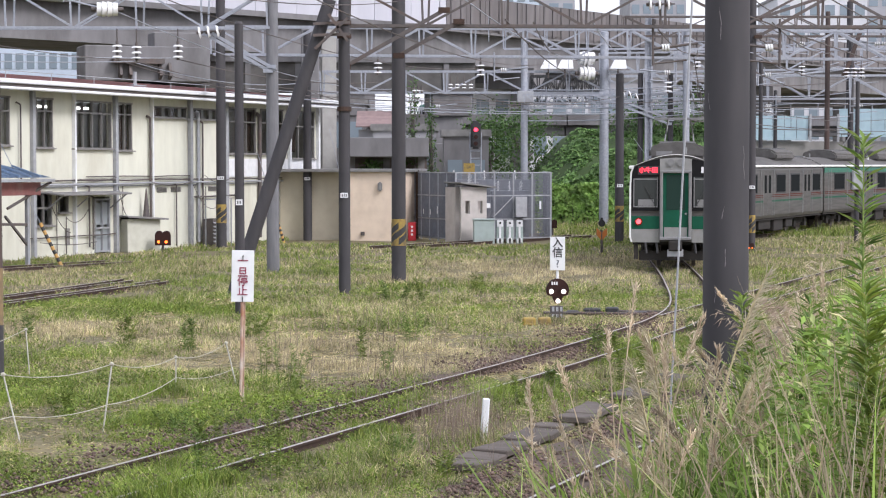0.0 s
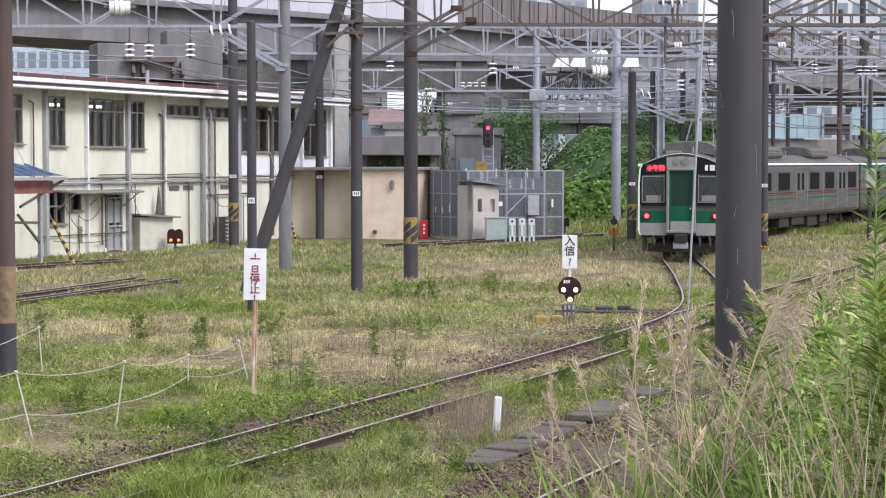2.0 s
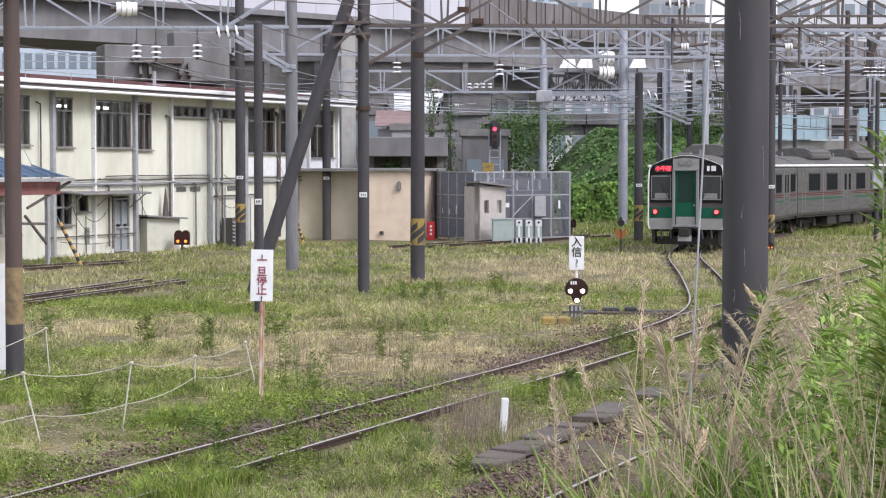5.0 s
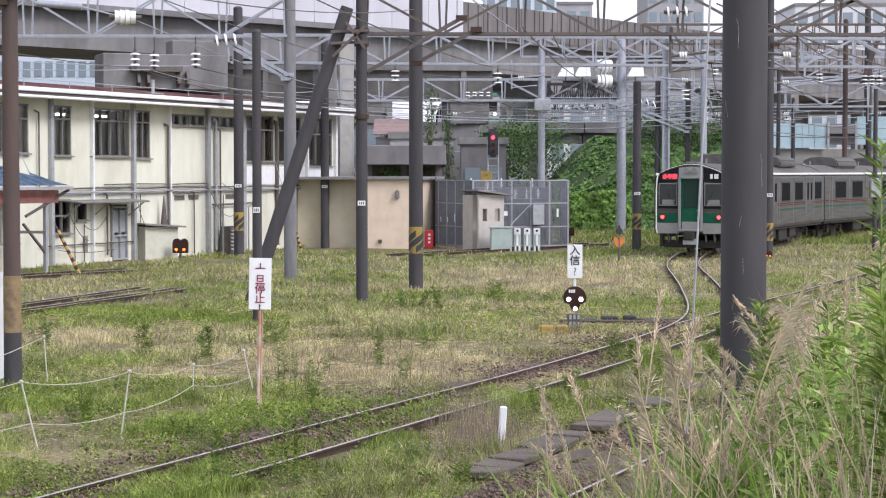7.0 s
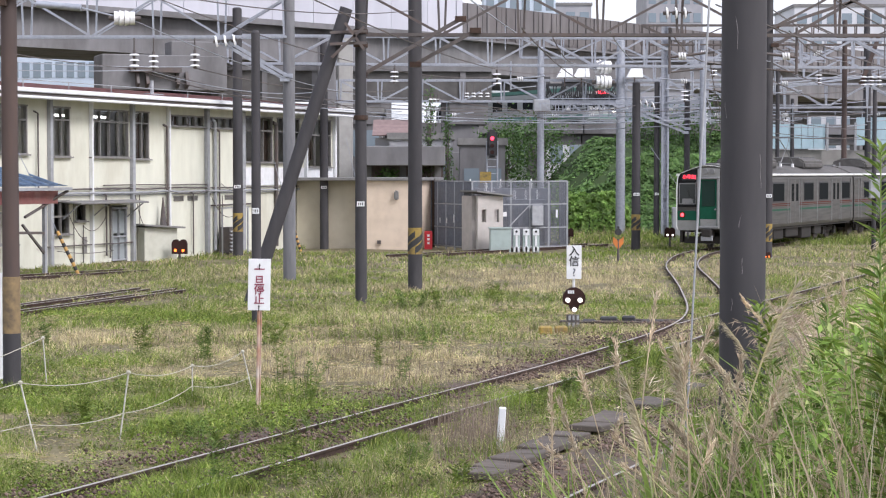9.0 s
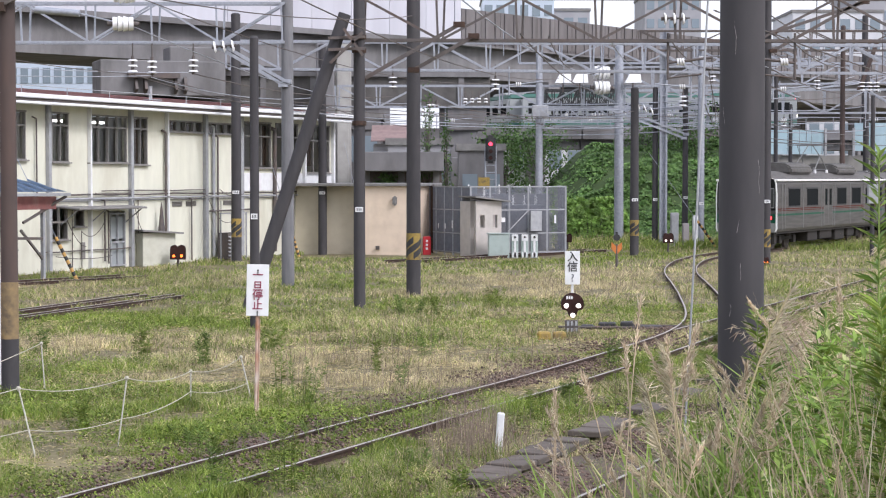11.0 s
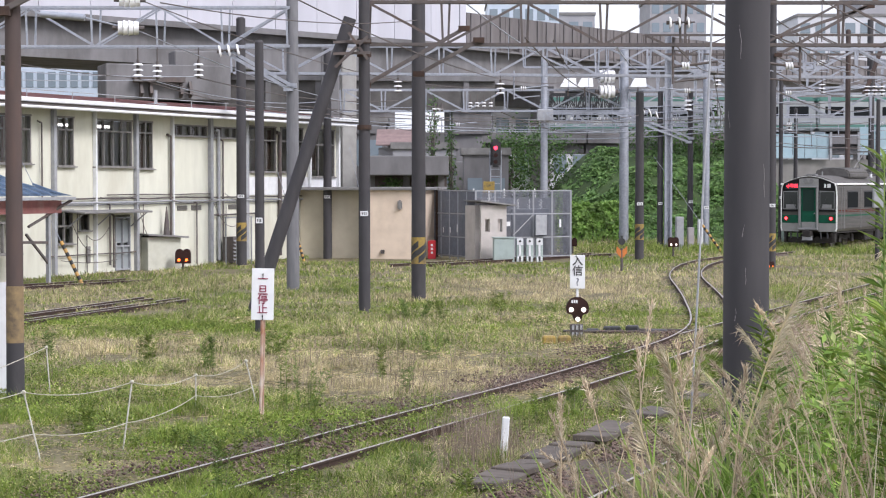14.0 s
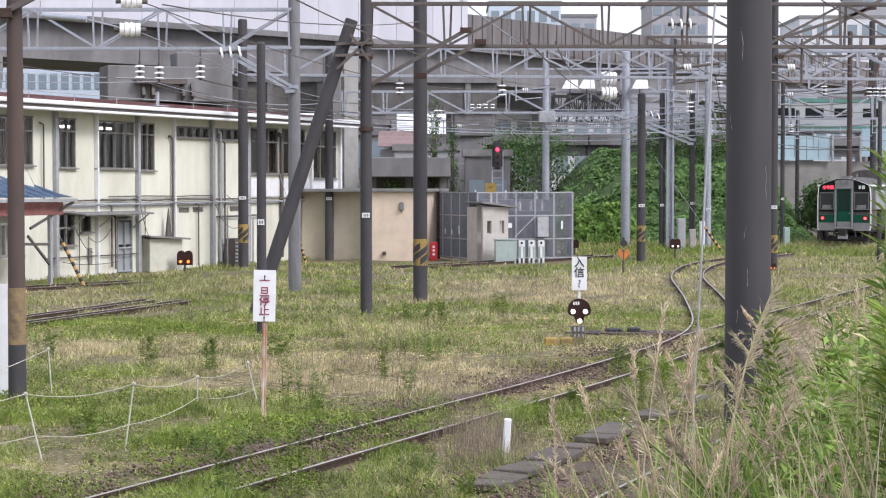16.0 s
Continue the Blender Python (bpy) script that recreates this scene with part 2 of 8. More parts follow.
rails(MAIN, 2, 150, "railway_track")
SIDE2 = [p + Vector((0.914, -0.407)) * 4.93 for p in spline([(-7.7, 9.5), (-3.23, 19.5), (3.84, 35.5), (10.5, 50.6), (19, 70), (30, 92), (45, 118)])]
rails(SIDE2, 2, 115, "railway_track")
track_bed(MAIN, 80, 110, 0.0, 0.95, "track_bed", M_BED)
track_bed(MAIN, 14, 25, -1.0, 0.55, "track_bed", M_BED)
track_bed(SIDE2, 2, 45, -0.75, 1.35, "track_bed", M_BED)
rails(spline([(5.75, 40.6), (10.6, 51.7), (19.2, 71.2), (28, 90)]), 0, 55, "railway_track")
SIDING = spline([(-13.2, 36.0), (-9.75, 47.0), (-7.2, 54.8), (-3.6, 66.0)])
rails(SIDING, 0, 18, "railway_track")
rails(spline([(-12.6, 39.5), (-9.6, 48.6), (-7.75, 55.0), (-5.4, 63.0)]), 0, 15, "railway_track")
BACK = spline([(-20.5, 50.5), (-13.3, 60.2), (-9.2, 65.6), (-2.5, 74.0), (2.5, 80.6), (9.0, 89.0)])
rails(BACK, 0, 17, "railway_track")
rails(BACK, 31, 46, "railway_track")


# ---- depot building on the far side of the yard ----
M_SILVER = mat("grey_steel_post", (0.40, 0.41, 0.43), (0.33, 0.34, 0.36), 5.0, 0.6, 0.2, stain=(0.22, 0.21, 0.2), stain_scale=1.5)
M_WINFRAME = mat("grey_window_frame", (0.25, 0.24, 0.23), (0.20, 0.19, 0.18), 7.0, 0.6, 0.2)
M_REDROOF = mat("red_sheet_roof", (0.22, 0.07, 0.06), (0.17, 0.06, 0.055), 3.0, 0.75, stain=(0.28, 0.2, 0.18), stain_scale=0.6)
M_BLUEROOF = mat("blue_seamed_roof", (0.16, 0.24, 0.36), (0.20, 0.28, 0.40), 3.0, 0.5, 0.1, stain=(0.3, 0.33, 0.36), stain_scale=0.8)
M_REDBEAM = mat("faded_red_fascia", (0.26, 0.10, 0.09), (0.21, 0.085, 0.08), 5.0, 0.8, stain=(0.3, 0.22, 0.2), stain_scale=2)
M_CURTAIN = mat("brown_curtain", (0.16, 0.11, 0.08), (0.11, 0.08, 0.06), 3.0, 0.95, stretch=(8, 8, 0.3))
M_TUBE = glow("ceiling_tube_light", (1.0, 0.97, 0.9), 3.0)
M_BEIGE = mat("beige_block_wall", (0.76, 0.63, 0.50), (0.70, 0.58, 0.46), 2.0, 0.9, bump=0.003, stain=(0.55, 0.44, 0.34), stain_scale=0.5, stain_amount=0.4)
M_GREYSLAB = mat("grey_flat_roof", (0.24, 0.235, 0.23), (0.18, 0.175, 0.17), 3.0, 0.85, stain=(0.1, 0.1, 0.1), stain_scale=0.9)


def panel_window(name, u0, u1, z0, z1, panes, parent, transom=None, deep=0.1, frame_m=None, curtain=False):
    """A window set in a facade that runs along local x, looking along -y: frame, mullions and panes."""
    frame_m = frame_m or M_WINFRAME
    t, dp = 0.06, 0.14
    bm = bmesh.new()
    for z in (z0, z1):
        box(bm, ((u0 + u1) / 2, 0.02, z), (u1 - u0 + 2 * t, dp, t))
    for u in (u0, u1):
        box(bm, (u, 0.025, (z0 + z1) / 2), (t, dp * 0.9, z1 - z0))
    w = part(name, bm, frame_m, parent)
    bm = bmesh.new()
    box(bm, ((u0 + u1) / 2, -0.06, z0 - 0.03), (u1 - u0 + 0.2, 0.16, 0.05))
    part("sill", bm, frame_m, w)
    if transom:
        bm = bmesh.new()
        box(bm, ((u0 + u1) / 2, 0.02, transom), (u1 - u0, dp, t))
        part("transom", bm, frame_m, w)
    for i in range(1, panes):
        bm = bmesh.new()
        box(bm, (u0 + (u1 - u0) * i / panes, 0.025, (z0 + z1) / 2), (0.045, dp * 0.8, z1 - z0))
        part("mullion", bm, frame_m, w)
    zs = [z0, transom, z1] if transom else [z0, z1]
    for i in range(panes):
        for za, zb in zip(zs, zs[1:]):
            a, b = u0 + (u1 - u0) * i / panes, u0 + (u1 - u0) * (i + 1) / panes
            bm = bmesh.new()
            yy = 0.06 + 0.02 * (i % 2)
            bm.faces.new([bm.verts.new(p) for p in ((a + 0.015, yy, za + 0.015), (b - 0.015, yy, za + 0.015), (b - 0.015, yy, zb - 0.015), (a + 0.015, yy, zb - 0.015))])
            part("pane", bm, M_GLASS, w)
    return w


def wall_with_holes(u0, u1, z0, z1, holes, thick=0.2):
    """A wall slab along x whose outer face is y = 0, cut through by rectangular holes (u0, u1, z0, z1)."""
    us = sorted({u0, u1, *[h[0] for h in holes], *[h[1] for h in holes]})
    zs = sorted({z0, z1, *[h[2] for h in holes], *[h[3] for h in holes]})
    bm = bmesh.new()
    solid = {}
    for i in range(len(us) - 1):
        for k in range(len(zs) - 1):
            cu, cz = (us[i] + us[i + 1]) / 2, (zs[k] + zs[k + 1]) / 2
            solid[i, k] = not any(h[0] < cu < h[1] and h[2] < cz < h[3] for h in holes)

    def quad(*ps):
        bm.faces.new([bm.verts.new(p) for p in ps])
    for (i, k), s in solid.items():
        if not s:
            continue
        a, b, c, e = us[i], us[i + 1], zs[k], zs[k + 1]
        quad((a, 0, c), (b, 0, c), (b, 0, e), (a, 0, e))
        quad((b, thick, c), (a, thick, c), (a, thick, e), (b, thick, e))
        if not solid.get((i - 1, k)):
            quad((a, thick, c), (a, 0, c), (a, 0, e), (a, thick, e))
        if not solid.get((i + 1, k)):
            quad((b, 0, c), (b, thick, c), (b, thick, e), (b, 0, e))
        if not solid.get((i, k - 1)):
            quad((a, thick, c), (b, thick, c), (b, 0, c), (a, 0, c))
        if not solid.get((i, k + 1)):
            quad((a, 0, e), (b, 0, e), (b, thick, e), (a, thick, e))
    bmesh.ops.remove_doubles(bm, verts=bm.verts, dist=1e-4)
    return bm


def make_depot():
    root = thing("depot_building", (-15.47, 65.02, -0.15), "two storey cream rendered depot office with pipes on its facade", "building", rz=65.76)
    L0, L1, top = -6.0, 25.7, 6.25
    wins = [(-2.6, 1.86, 4.13, 5.86, 4, 5.35), (3.46, 4.45, 4.06, 5.86, 2, 5.4), (5.8, 8.3, 4.06, 5.84, 4, 5.4), (8.76, 9.74, 4.0, 5.84, 2, 5.4), (11.3, 13.85, 5.36, 5.78, 4, None),
            (14.4, 16.3, 5.34, 5.77, 3, None), (17.3, 19.7, 3.92, 5.9, 3, 5.3), (20.2, 22.2, 3.92, 5.9, 3, 5.3), (22.95, 25.3, 3.72, 5.9, 3, 5.2), (3.4, 4.35, 1.2, 2.43, 2, 1.85), (4.83, 5.4, 1.66, 2.28, 1, None)]
    door = (7.15, 8.2, 0.02, 2.2)
    part("wall", wall_with_holes(L0, L1, 0, top, [w[:4] for w in wins] + [door]), M_CREAM, root)
    for u0, u1, z0, z1, n, tr in wins:
        panel_window("window", u0, u1, z0, z1, n, root, tr)
    # dim rooms behind the glass
    bm = bmesh.new()
    box(bm, ((L0 + L1) / 2, 4.2, 3.0), (L1 - L0 - 0.3, 0.1, 6.0))
    box(bm, ((L0 + L1) / 2, 2.2, 3.15), (L1 - L0 - 0.3, 3.9, 0.15))
    part("inner_wall", bm, M_CREAM, root)
    bm = bmesh.new()
    box(bm, (L1 - 0.1, 4.3, top / 2), (0.2, 8.1, top))
    box(bm, (L0 + 0.1, 4.3, top / 2), (0.2, 8.1, top))
    box(bm, ((L0 + L1) / 2, 8.3, top / 2), (L1 - L0, 0.2, top))
    part("end_wall", bm, M_CREAM, root)
    # eaves: white fascia with a gutter under it
    bm = bmesh.new()
    box(bm, ((L0 + L1) / 2, 3.85, top + 0.12), (L1 - L0 + 1.0, 9.7, 0.16))
    bevel(bm, 0.02)
    part("eaves_slab", bm, M_WHITE, root, "white painted eaves edge")
    bm = bmesh.new()
    box(bm, ((L0 + L1) / 2, -0.93, top - 0.13), (L1 - L0 + 1.1, 0.12, 0.11))
    bevel(bm, 0.03)
    part("gutter", bm, M_WHITE, root)
    # dark strip that paints the shadow gap between eaves edge and gutter
    bm = bmesh.new()
    box(bm, ((L0 + L1) / 2, -0.88, top - 0.02), (L1 - L0 + 0.9, 0.06, 0.12))
    part("fascia", bm, M_DARKSTEEL, root)
    bm = bmesh.new()
    vs = [bm.verts.new(p) for p in ((L0 - 0.4, -0.8, top + 0.2), (L1 + 0.4, -0.8, top + 0.2), (L1 + 0.4, 4.2, top + 0.75), (L0 - 0.4, 4.2, top + 0.75), (L1 + 0.4, 9.0, top + 0.2), (L0 - 0.4, 9.0, top + 0.2))]
    bm.faces.new(vs[:4])
    bm.faces.new((vs[3], vs[2], vs[4], vs[5]))
    bmesh.ops.solidify(bm, geom=bm.faces, thickness=0.04)
    part("roof", bm, M_REDROOF, root, "red sheet metal roof")
    for i in range(12):
        bm = bmesh.new()
        u = L0 + 1.3 + i * 2.7
        rod(bm, (u, -0.75, top + 0.2), (u, -0.75, top + 0.5), 0.018, n=6)
        rod(bm, (u, -0.75, top + 0.48), (u + 2.7, -0.75, top + 0.48), 0.014, n=6)
        part("roof_rail", bm, M_SILVER, root)
    # vertical posts and downpipes on the facade
    for u, w, m in ((3.17, 0.17, M_SILVER), (5.75, 0.09, M_WHITE), (8.52, 0.18, M_SILVER), (11.12, 0.09, M_WHITE), (14.07, 0.2, M_SILVER), (-1.0, 0.2, M_SILVER), (17.0, 0.24, M_SILVER), (22.75, 0.14, M_WHITE), (25.6, 0.16, M_WHITE)):
        bm = bmesh.new()
        box(bm, (u, -0.09, top / 2), (w, 0.17, top - 0.02))
        bevel(bm, 0.015)
        part("post", bm, m, root)
    for u, z0, z1, r in ((10.95, 0.1, 5.3, 0.05), (14.65, 0.2, 5.6, 0.07), (15.0, 0.2, 5.2, 0.04), (2.4, 2.6, 5.6, 0.03), (6.65, 0.3, 2.6, 0.035), (6.9, 0.2, 2.2, 0.035), (19.9, 0.2, 5.6, 0.09), (12.9, 0.1, 2.6, 0.03)):
        bm = bmesh.new()
        rod(bm, (u, -0.12, z0), (u, -0.12, z1), r, n=8)
        rod(bm, (u, -0.12, z1), (u - 0.18, -0.06, z1 + 0.08), r, n=8)
        part("downpipe", bm, M_DARKSTEEL if r != 0.07 else M_SILVER, root, smooth=True)
    for z, u0, u1, r, y in ((2.84, 3.3, 22.5, 0.035, -0.12), (2.70, 3.3, 25.4, 0.045, -0.16), (2.98, 6.5, 14.0, 0.025, -0.1), (2.1, 14.3, 18.0, 0.04, -0.14), (0.75, 2.4, 8.6, 0.025, -0.1)):
        bm = bmesh.new()
        k = int((u1 - u0) / 1.2)
        ps = [(u0 + (u1 - u0) * i / k, y, z + 0.05 * noise.noise((i * 0.9, z * 7, 0))) for i in range(k + 1)]
        tube(bm, ps, r)
        part("pipe", bm, M_SILVER if r > 0.04 else M_DARKSTEEL, root, smooth=True)
    # long drip line on the storey joint
    bm = bmesh.new()
    box(bm, ((L0 + L1) / 2, -0.012, 2.62), (L1 - L0 - 0.1, 0.024, 0.05))
    part("string_course", bm, M_SILVER, root)
    # white cladding under the end windows, grey brick below
    for u0, u1 in ((17.15, 22.65), (22.85, 25.5)):
        bm = bmesh.new()
        box(bm, ((u0 + u1) / 2, -0.02, 3.3), (u1 - u0, 0.04, 0.78))
        part("cladding_panel", bm, M_WHITE, root)
    bm = bmesh.new()
    box(bm, (24.2, -0.03, 1.25), (2.6, 0.06, 2.3))
    part("side_annex_wall", bm, mat("khaki_block_wall", (0.34, 0.31, 0.21), (0.29, 0.26, 0.18), 2.5, 0.9, stain=(0.2, 0.18, 0.13)), root)
    for u0, u1 in ((11.57, 12.3), (12.64, 13.39), (15.6, 16.4)):
        bm = bmesh.new()
        for i in range(4):
            box(bm, ((u0 + u1) / 2, -0.02, 2.34 + i * 0.05), (u1 - u0, 0.05, 0.03), rx=25)
        part("vent", bm, M_WINFRAME, root)
    # door with glazed leaf
    bm = bmesh.new()
    for z in (0.1, 2.1):
        box(bm, (7.675, 0.02, z), (1.07, 0.14, 0.06))
    for u in (7.2, 8.15):
        box(bm, (u, 0.025, 1.1), (0.06, 0.13, 2.0))
    dr = part("door", bm, M_SILVER, root, "grey glazed sliding door")
    for c, sz in (((7.675, 0.025, 1.1), (0.05, 0.12, 1.94)), ((7.675, 0.02, 1.0), (0.89, 0.1, 0.06))):
        bm = bmesh.new()
        box(bm, c, sz)
        part("door_bar", bm, M_SILVER, dr)
    for u in (7.44, 7.91):
        for z in (0.55, 1.55):
            bm = bmesh.new()
            box(bm, (u, 0.07, z), (0.42, 0.012, 0.85))
            part("pane", bm, glass("frosted_pane", (0.30, 0.33, 0.34), 0.3), dr)
    # awning over the door on slanting struts, loose cables and a lamp bracket
    bm = bmesh.new()
    box(bm, (6.1, -0.48, 2.36), (4.5, 0.92, 0.07), rx=4)
    bevel(bm, 0.015)
    aw = part("awning", bm, M_GREYSLAB, root, "thin grey awning over the door")
    for u in (4.0, 5.8, 8.2):
        bm = bmesh.new()
        beam(bm, (u, -0.02, 1.75), (u, -0.8, 2.32), 0.04, 0.04)
        part("strut", bm, M_SILVER, aw)
    for p, q, sag in (((3.9, 2.3), (5.3, 0.9), 0.3), ((8.5, 2.6), (9.6, 1.3), 0.5), ((10.9, 2.75), (14.0, 2.75), 0.16), ((3.4, 0.6), (7.0, 0.5), 0.1), ((14.1, 2.6), (15.9, 1.6), 0.35), ((15.0, 3.0), (17.0, 2.8), 0.2), ((5.9, 2.9), (8.4, 2.95), 0.12), ((5.0, 1.5), (6.6, 1.9), 0.4)):
        bm = bmesh.new()
        tube(bm, [(p[0] + (q[0] - p[0]) * i / 8, -0.2, p[1] + (q[1] - p[1]) * i / 8 - sag * 4 * (i / 8) * (1 - i / 8)) for i in range(9)], 0.014, 5)
        part("cable", bm, M_DARKSTEEL, root)
    for u, z0, z1 in ((4.6, 0.1, 2.3), (5.2, 0.1, 1.5), (9.0, 0.6, 2.6), (15.3, 0.1, 2.5), (16.3, 0.1, 2.2), (16.7, 0.1, 2.2)):
        bm = bmesh.new()
        rod(bm, (u, -0.08, z0), (u, -0.08, z1), 0.02, n=6)
        part("conduit", bm, M_DARKSTEEL, root)
    bm = bmesh.new()
    box(bm, (5.35, -0.03, 0.75), (0.22, 0.05, 0.62))
    part("hatch", bm, M_WINFRAME, root)
    bm = bmesh.new()
    rod(bm, (11.6, 1.0, top + 0.3), (11.6, 1.0, top + 0.95), 0.07, n=12)
    box(bm, (11.6, 1.0, top + 0.36), (0.9, 0.5, 0.12))
    part("roof_vent", bm, M_SILVER, root, "pale roof vent on a low plinth")
    bm = bmesh.new()
    rod(bm, (3.6, 2.2, top + 0.4), (3.6, 2.2, top + 1.5), 0.12, n=12)
    part("flue", bm, M_DARKSTEEL, root, "dark flue pipe")
    # lit tubes on the upper storey
    for u in (4.62, 5.05, 6.95, 7.45, 0.1, 0.6):
        bm = bmesh.new()
        box(bm, (u, 0.6, 5.60), (0.38, 0.12, 0.09))
        part("tube_light", bm, M_TUBE, root)
    for u in (0.2, 11.9, 12.9, 14.9, 18.6, 19.3, 9.3, 23.5):
        bm = bmesh.new()
        for i in range(6):
            box(bm, (u + i * 0.09, 0.25 + 0.03 * (i % 2), 4.9), (0.09, 0.03, 1.75))
        part("curtain", bm, M_CURTAIN, root)


make_depot()


def make_louvres():
    """Louvred outdoor unit in a steel frame by the depot's wall."""
    root = thing("outdoor_unit", (-8.75, 78.6, -0.15), "low dark louvred outdoor unit in a grey steel frame", "outdoor unit", rz=65.76)
    bm = bmesh.new()
    box(bm, (0, 0, 0.62), (1.0, 0.5, 1.1))
    part("case", bm, M_DARKSTEEL, root)
    for i in range(6):
        bm = bmesh.new()
        box(bm, (0, -0.28, 0.22 + i * 0.155), (0.95, 0.09, 0.03), rx=30)
        part("slat", bm, M_SILVER, root)
    for x in (-1.5, -0.6, 0.6):
        bm = bmesh.new()
        box(bm, (x, -0.5, 1.0), (0.05, 0.05, 2.0))
        part("frame_post", bm, M_SILVER, root)
    bm = bmesh.new()
    box(bm, (-0.45, -0.5, 2.0), (2.2, 0.05, 0.05))
    part("frame_rail", bm, M_SILVER, root)
    r2 = thing("folded_parasol", (-10.95, 74.3, -0.15), "dark folded parasol standing by the wall", "parasol")
    bm = bmesh.new()
    rod(bm, (0, 0, 0), (0, 0, 1.3), 0.025, n=8)
    part("pole", bm, M_SILVER, r2)
    bm = bmesh.new()
    rod(bm, (0, 0, 1.1), (0, 0, 2.5), 0.17, 0.02, 10)
    part("canopy", bm, M_DARKSTEEL, r2)


make_louvres()


def make_hut():
    """Small grey relay hut with a lean-to roof in front of the depot."""
    root = thing("relay_hut", (-11.2, 73.6, -0.15), "small pale green relay hut with a flat dark roof", "hut", rz=40)
    bm = bmesh.new()
    box(bm, (0, 0, 0.66), (1.5, 1.0, 1.32))
    bevel(bm, 0.015)
    part("wall", bm, mat("pale_green_sheet", (0.56, 0.56, 0.48), (0.50, 0.50, 0.42), 4, 0.7, stain=(0.3, 0.3, 0.25), stain_scale=1.5), root)
    bm = bmesh.new()
    box(bm, (0.05, -0.05, 1.36), (1.85, 1.4, 0.07), ry=4)
    part("roof", bm, M_GREYSLAB, root)


make_hut()


def make_blue_roof_house():
    root = thing("platform_shelter", (-12.85, 62.05, 0.12), "low shelter with a blue seamed metal roof and red fascia", "shelter", rz=65.76)
    bm = bmesh.new()
    vs = [bm.verts.new(p) for p in ((-9, -0.4, 2.75), (0.4, -0.4, 2.75), (-1.3, 2.6, 3.65), (-9, 2.6, 3.65), (0.4, 5.6, 2.75), (-9, 5.6, 2.75))]
    bm.faces.new(vs[:4])
    bm.faces.new((vs[1], vs[4], vs[2]))
    bm.faces.new((vs[2], vs[4], vs[5], vs[3]))
    bmesh.ops.solidify(bm, geom=bm.faces, thickness=0.05)
    rf = part("roof", bm, M_BLUEROOF, root, "blue standing seam roof")
    for i in range(16):
        u = -8.8 + i * 0.57
        k = min(1.0, (0.4 - u) / 1.7)
        bm = bmesh.new()
        beam(bm, (u, -0.42, 2.8), (u, -0.42 + 3.0 * k, 2.8 + 0.9 * k), 0.035, 0.06)
        part("seam", bm, M_BLUEROOF, rf)
    bm = bmesh.new()
    box(bm, (-4.3, -0.46, 2.66), (9.5, 0.12, 0.1))
    part("gutter", bm, M_SILVER, root)
    bm = bmesh.new()
    box(bm, (-4.4, -0.1, 2.38), (9.0, 0.16, 0.42))
    box(bm, (0.05, 2.4, 2.38), (0.14, 5.0, 0.42))
    part("fascia", bm, M_REDBEAM, root, "faded red painted fascia beam")
    bm = bmesh.new()
    box(bm, (-5.2, 0.9, 0.9), (7.4, 0.15, 2.6))
    part("wall", bm, M_CREAM, root)
    panel_window("window", -3.6, -2.0, 0.9, 1.9, 2, root)
    for u in (-0.4, -2.2, -4.4, -6.6):
        bm = bmesh.new()
        box(bm, (u, 0.0, 0.9), (0.12, 0.12, 2.6))
        part("column", bm, M_SILVER, root)
    bm = bmesh.new()
    beam(bm, (-0.4, 0, 0.5), (-1.6, 0, 1.5), 0.07, 0.07)
    beam(bm, (-0.4, 0, 1.2), (-2.0, 0, 1.25), 0.09, 0.09)
    part("brace", bm, M_DARKSTEEL, root)
    bm = bmesh.new()
    rod(bm, (0.3, -0.45, 2.6), (-0.3, -0.05, 2.2), 0.05)
    rod(bm, (-0.3, -0.1, 2.2), (-1.6, -0.1, 1.75), 0.05)
    part("downpipe", bm, M_DARKSTEEL, root)


make_blue_roof_house()


# ---- beige shed and the caged substation ----
def make_shed():
    root = thing("equipment_shed", (-3.35, 83.6, -0.15), "beige windowless equipment shed with a flat grey roof", "shed", rz=-12)
    bm = bmesh.new()
    box(bm, (1.15, 2.2, 1.55), (2.5, 4.4, 3.1))
    part("wall", bm, M_BEIGE, root)
    # left block: same beige wall, with the shade of its side put into a duller tan
    bm = bmesh.new()
    box(bm, (-1.7, 2.9, 1.55), (3.2, 4.4, 3.1))
    part("wall", bm, mat("beige_wall_shaded_side", (0.54, 0.49, 0.38), (0.49, 0.44, 0.34), 2.0, 0.9, stain=(0.36, 0.31, 0.25), stain_scale=0.5), root)
    bm = bmesh.new()
    box(bm, (-0.4, 2.4, 3.17), (6.1, 5.2, 0.14))
    bevel(bm, 0.02)
    part("roof", bm, M_GREYSLAB, root)
    bm = bmesh.new()
    box(bm, (1.55, -0.08, 2.45), (0.2, 0.16, 0.42))
    bevel(bm, 0.05, 2)
    part("vent_hood", bm, M_GREYSLAB, root)
    bm = bmesh.new()
    box(bm, (0.75, -0.06, 0.35), (0.16, 0.1, 0.16))
    part("socket_box", bm, M_DARKSTEEL, root)


make_shed()
M_MESHGREY = mat("grey_mesh_panel", (0.19, 0.20, 0.23), (0.155, 0.165, 0.19), 5, 0.6, 0.3, stain=(0.24, 0.22, 0.21), stain_scale=0.7)
M_PINKGREY = mat("pinkish_sheet", (0.38, 0.35, 0.35), (0.32, 0.30, 0.30), 3, 0.8, stain=(0.25, 0.23, 0.23), stain_scale=0.6)


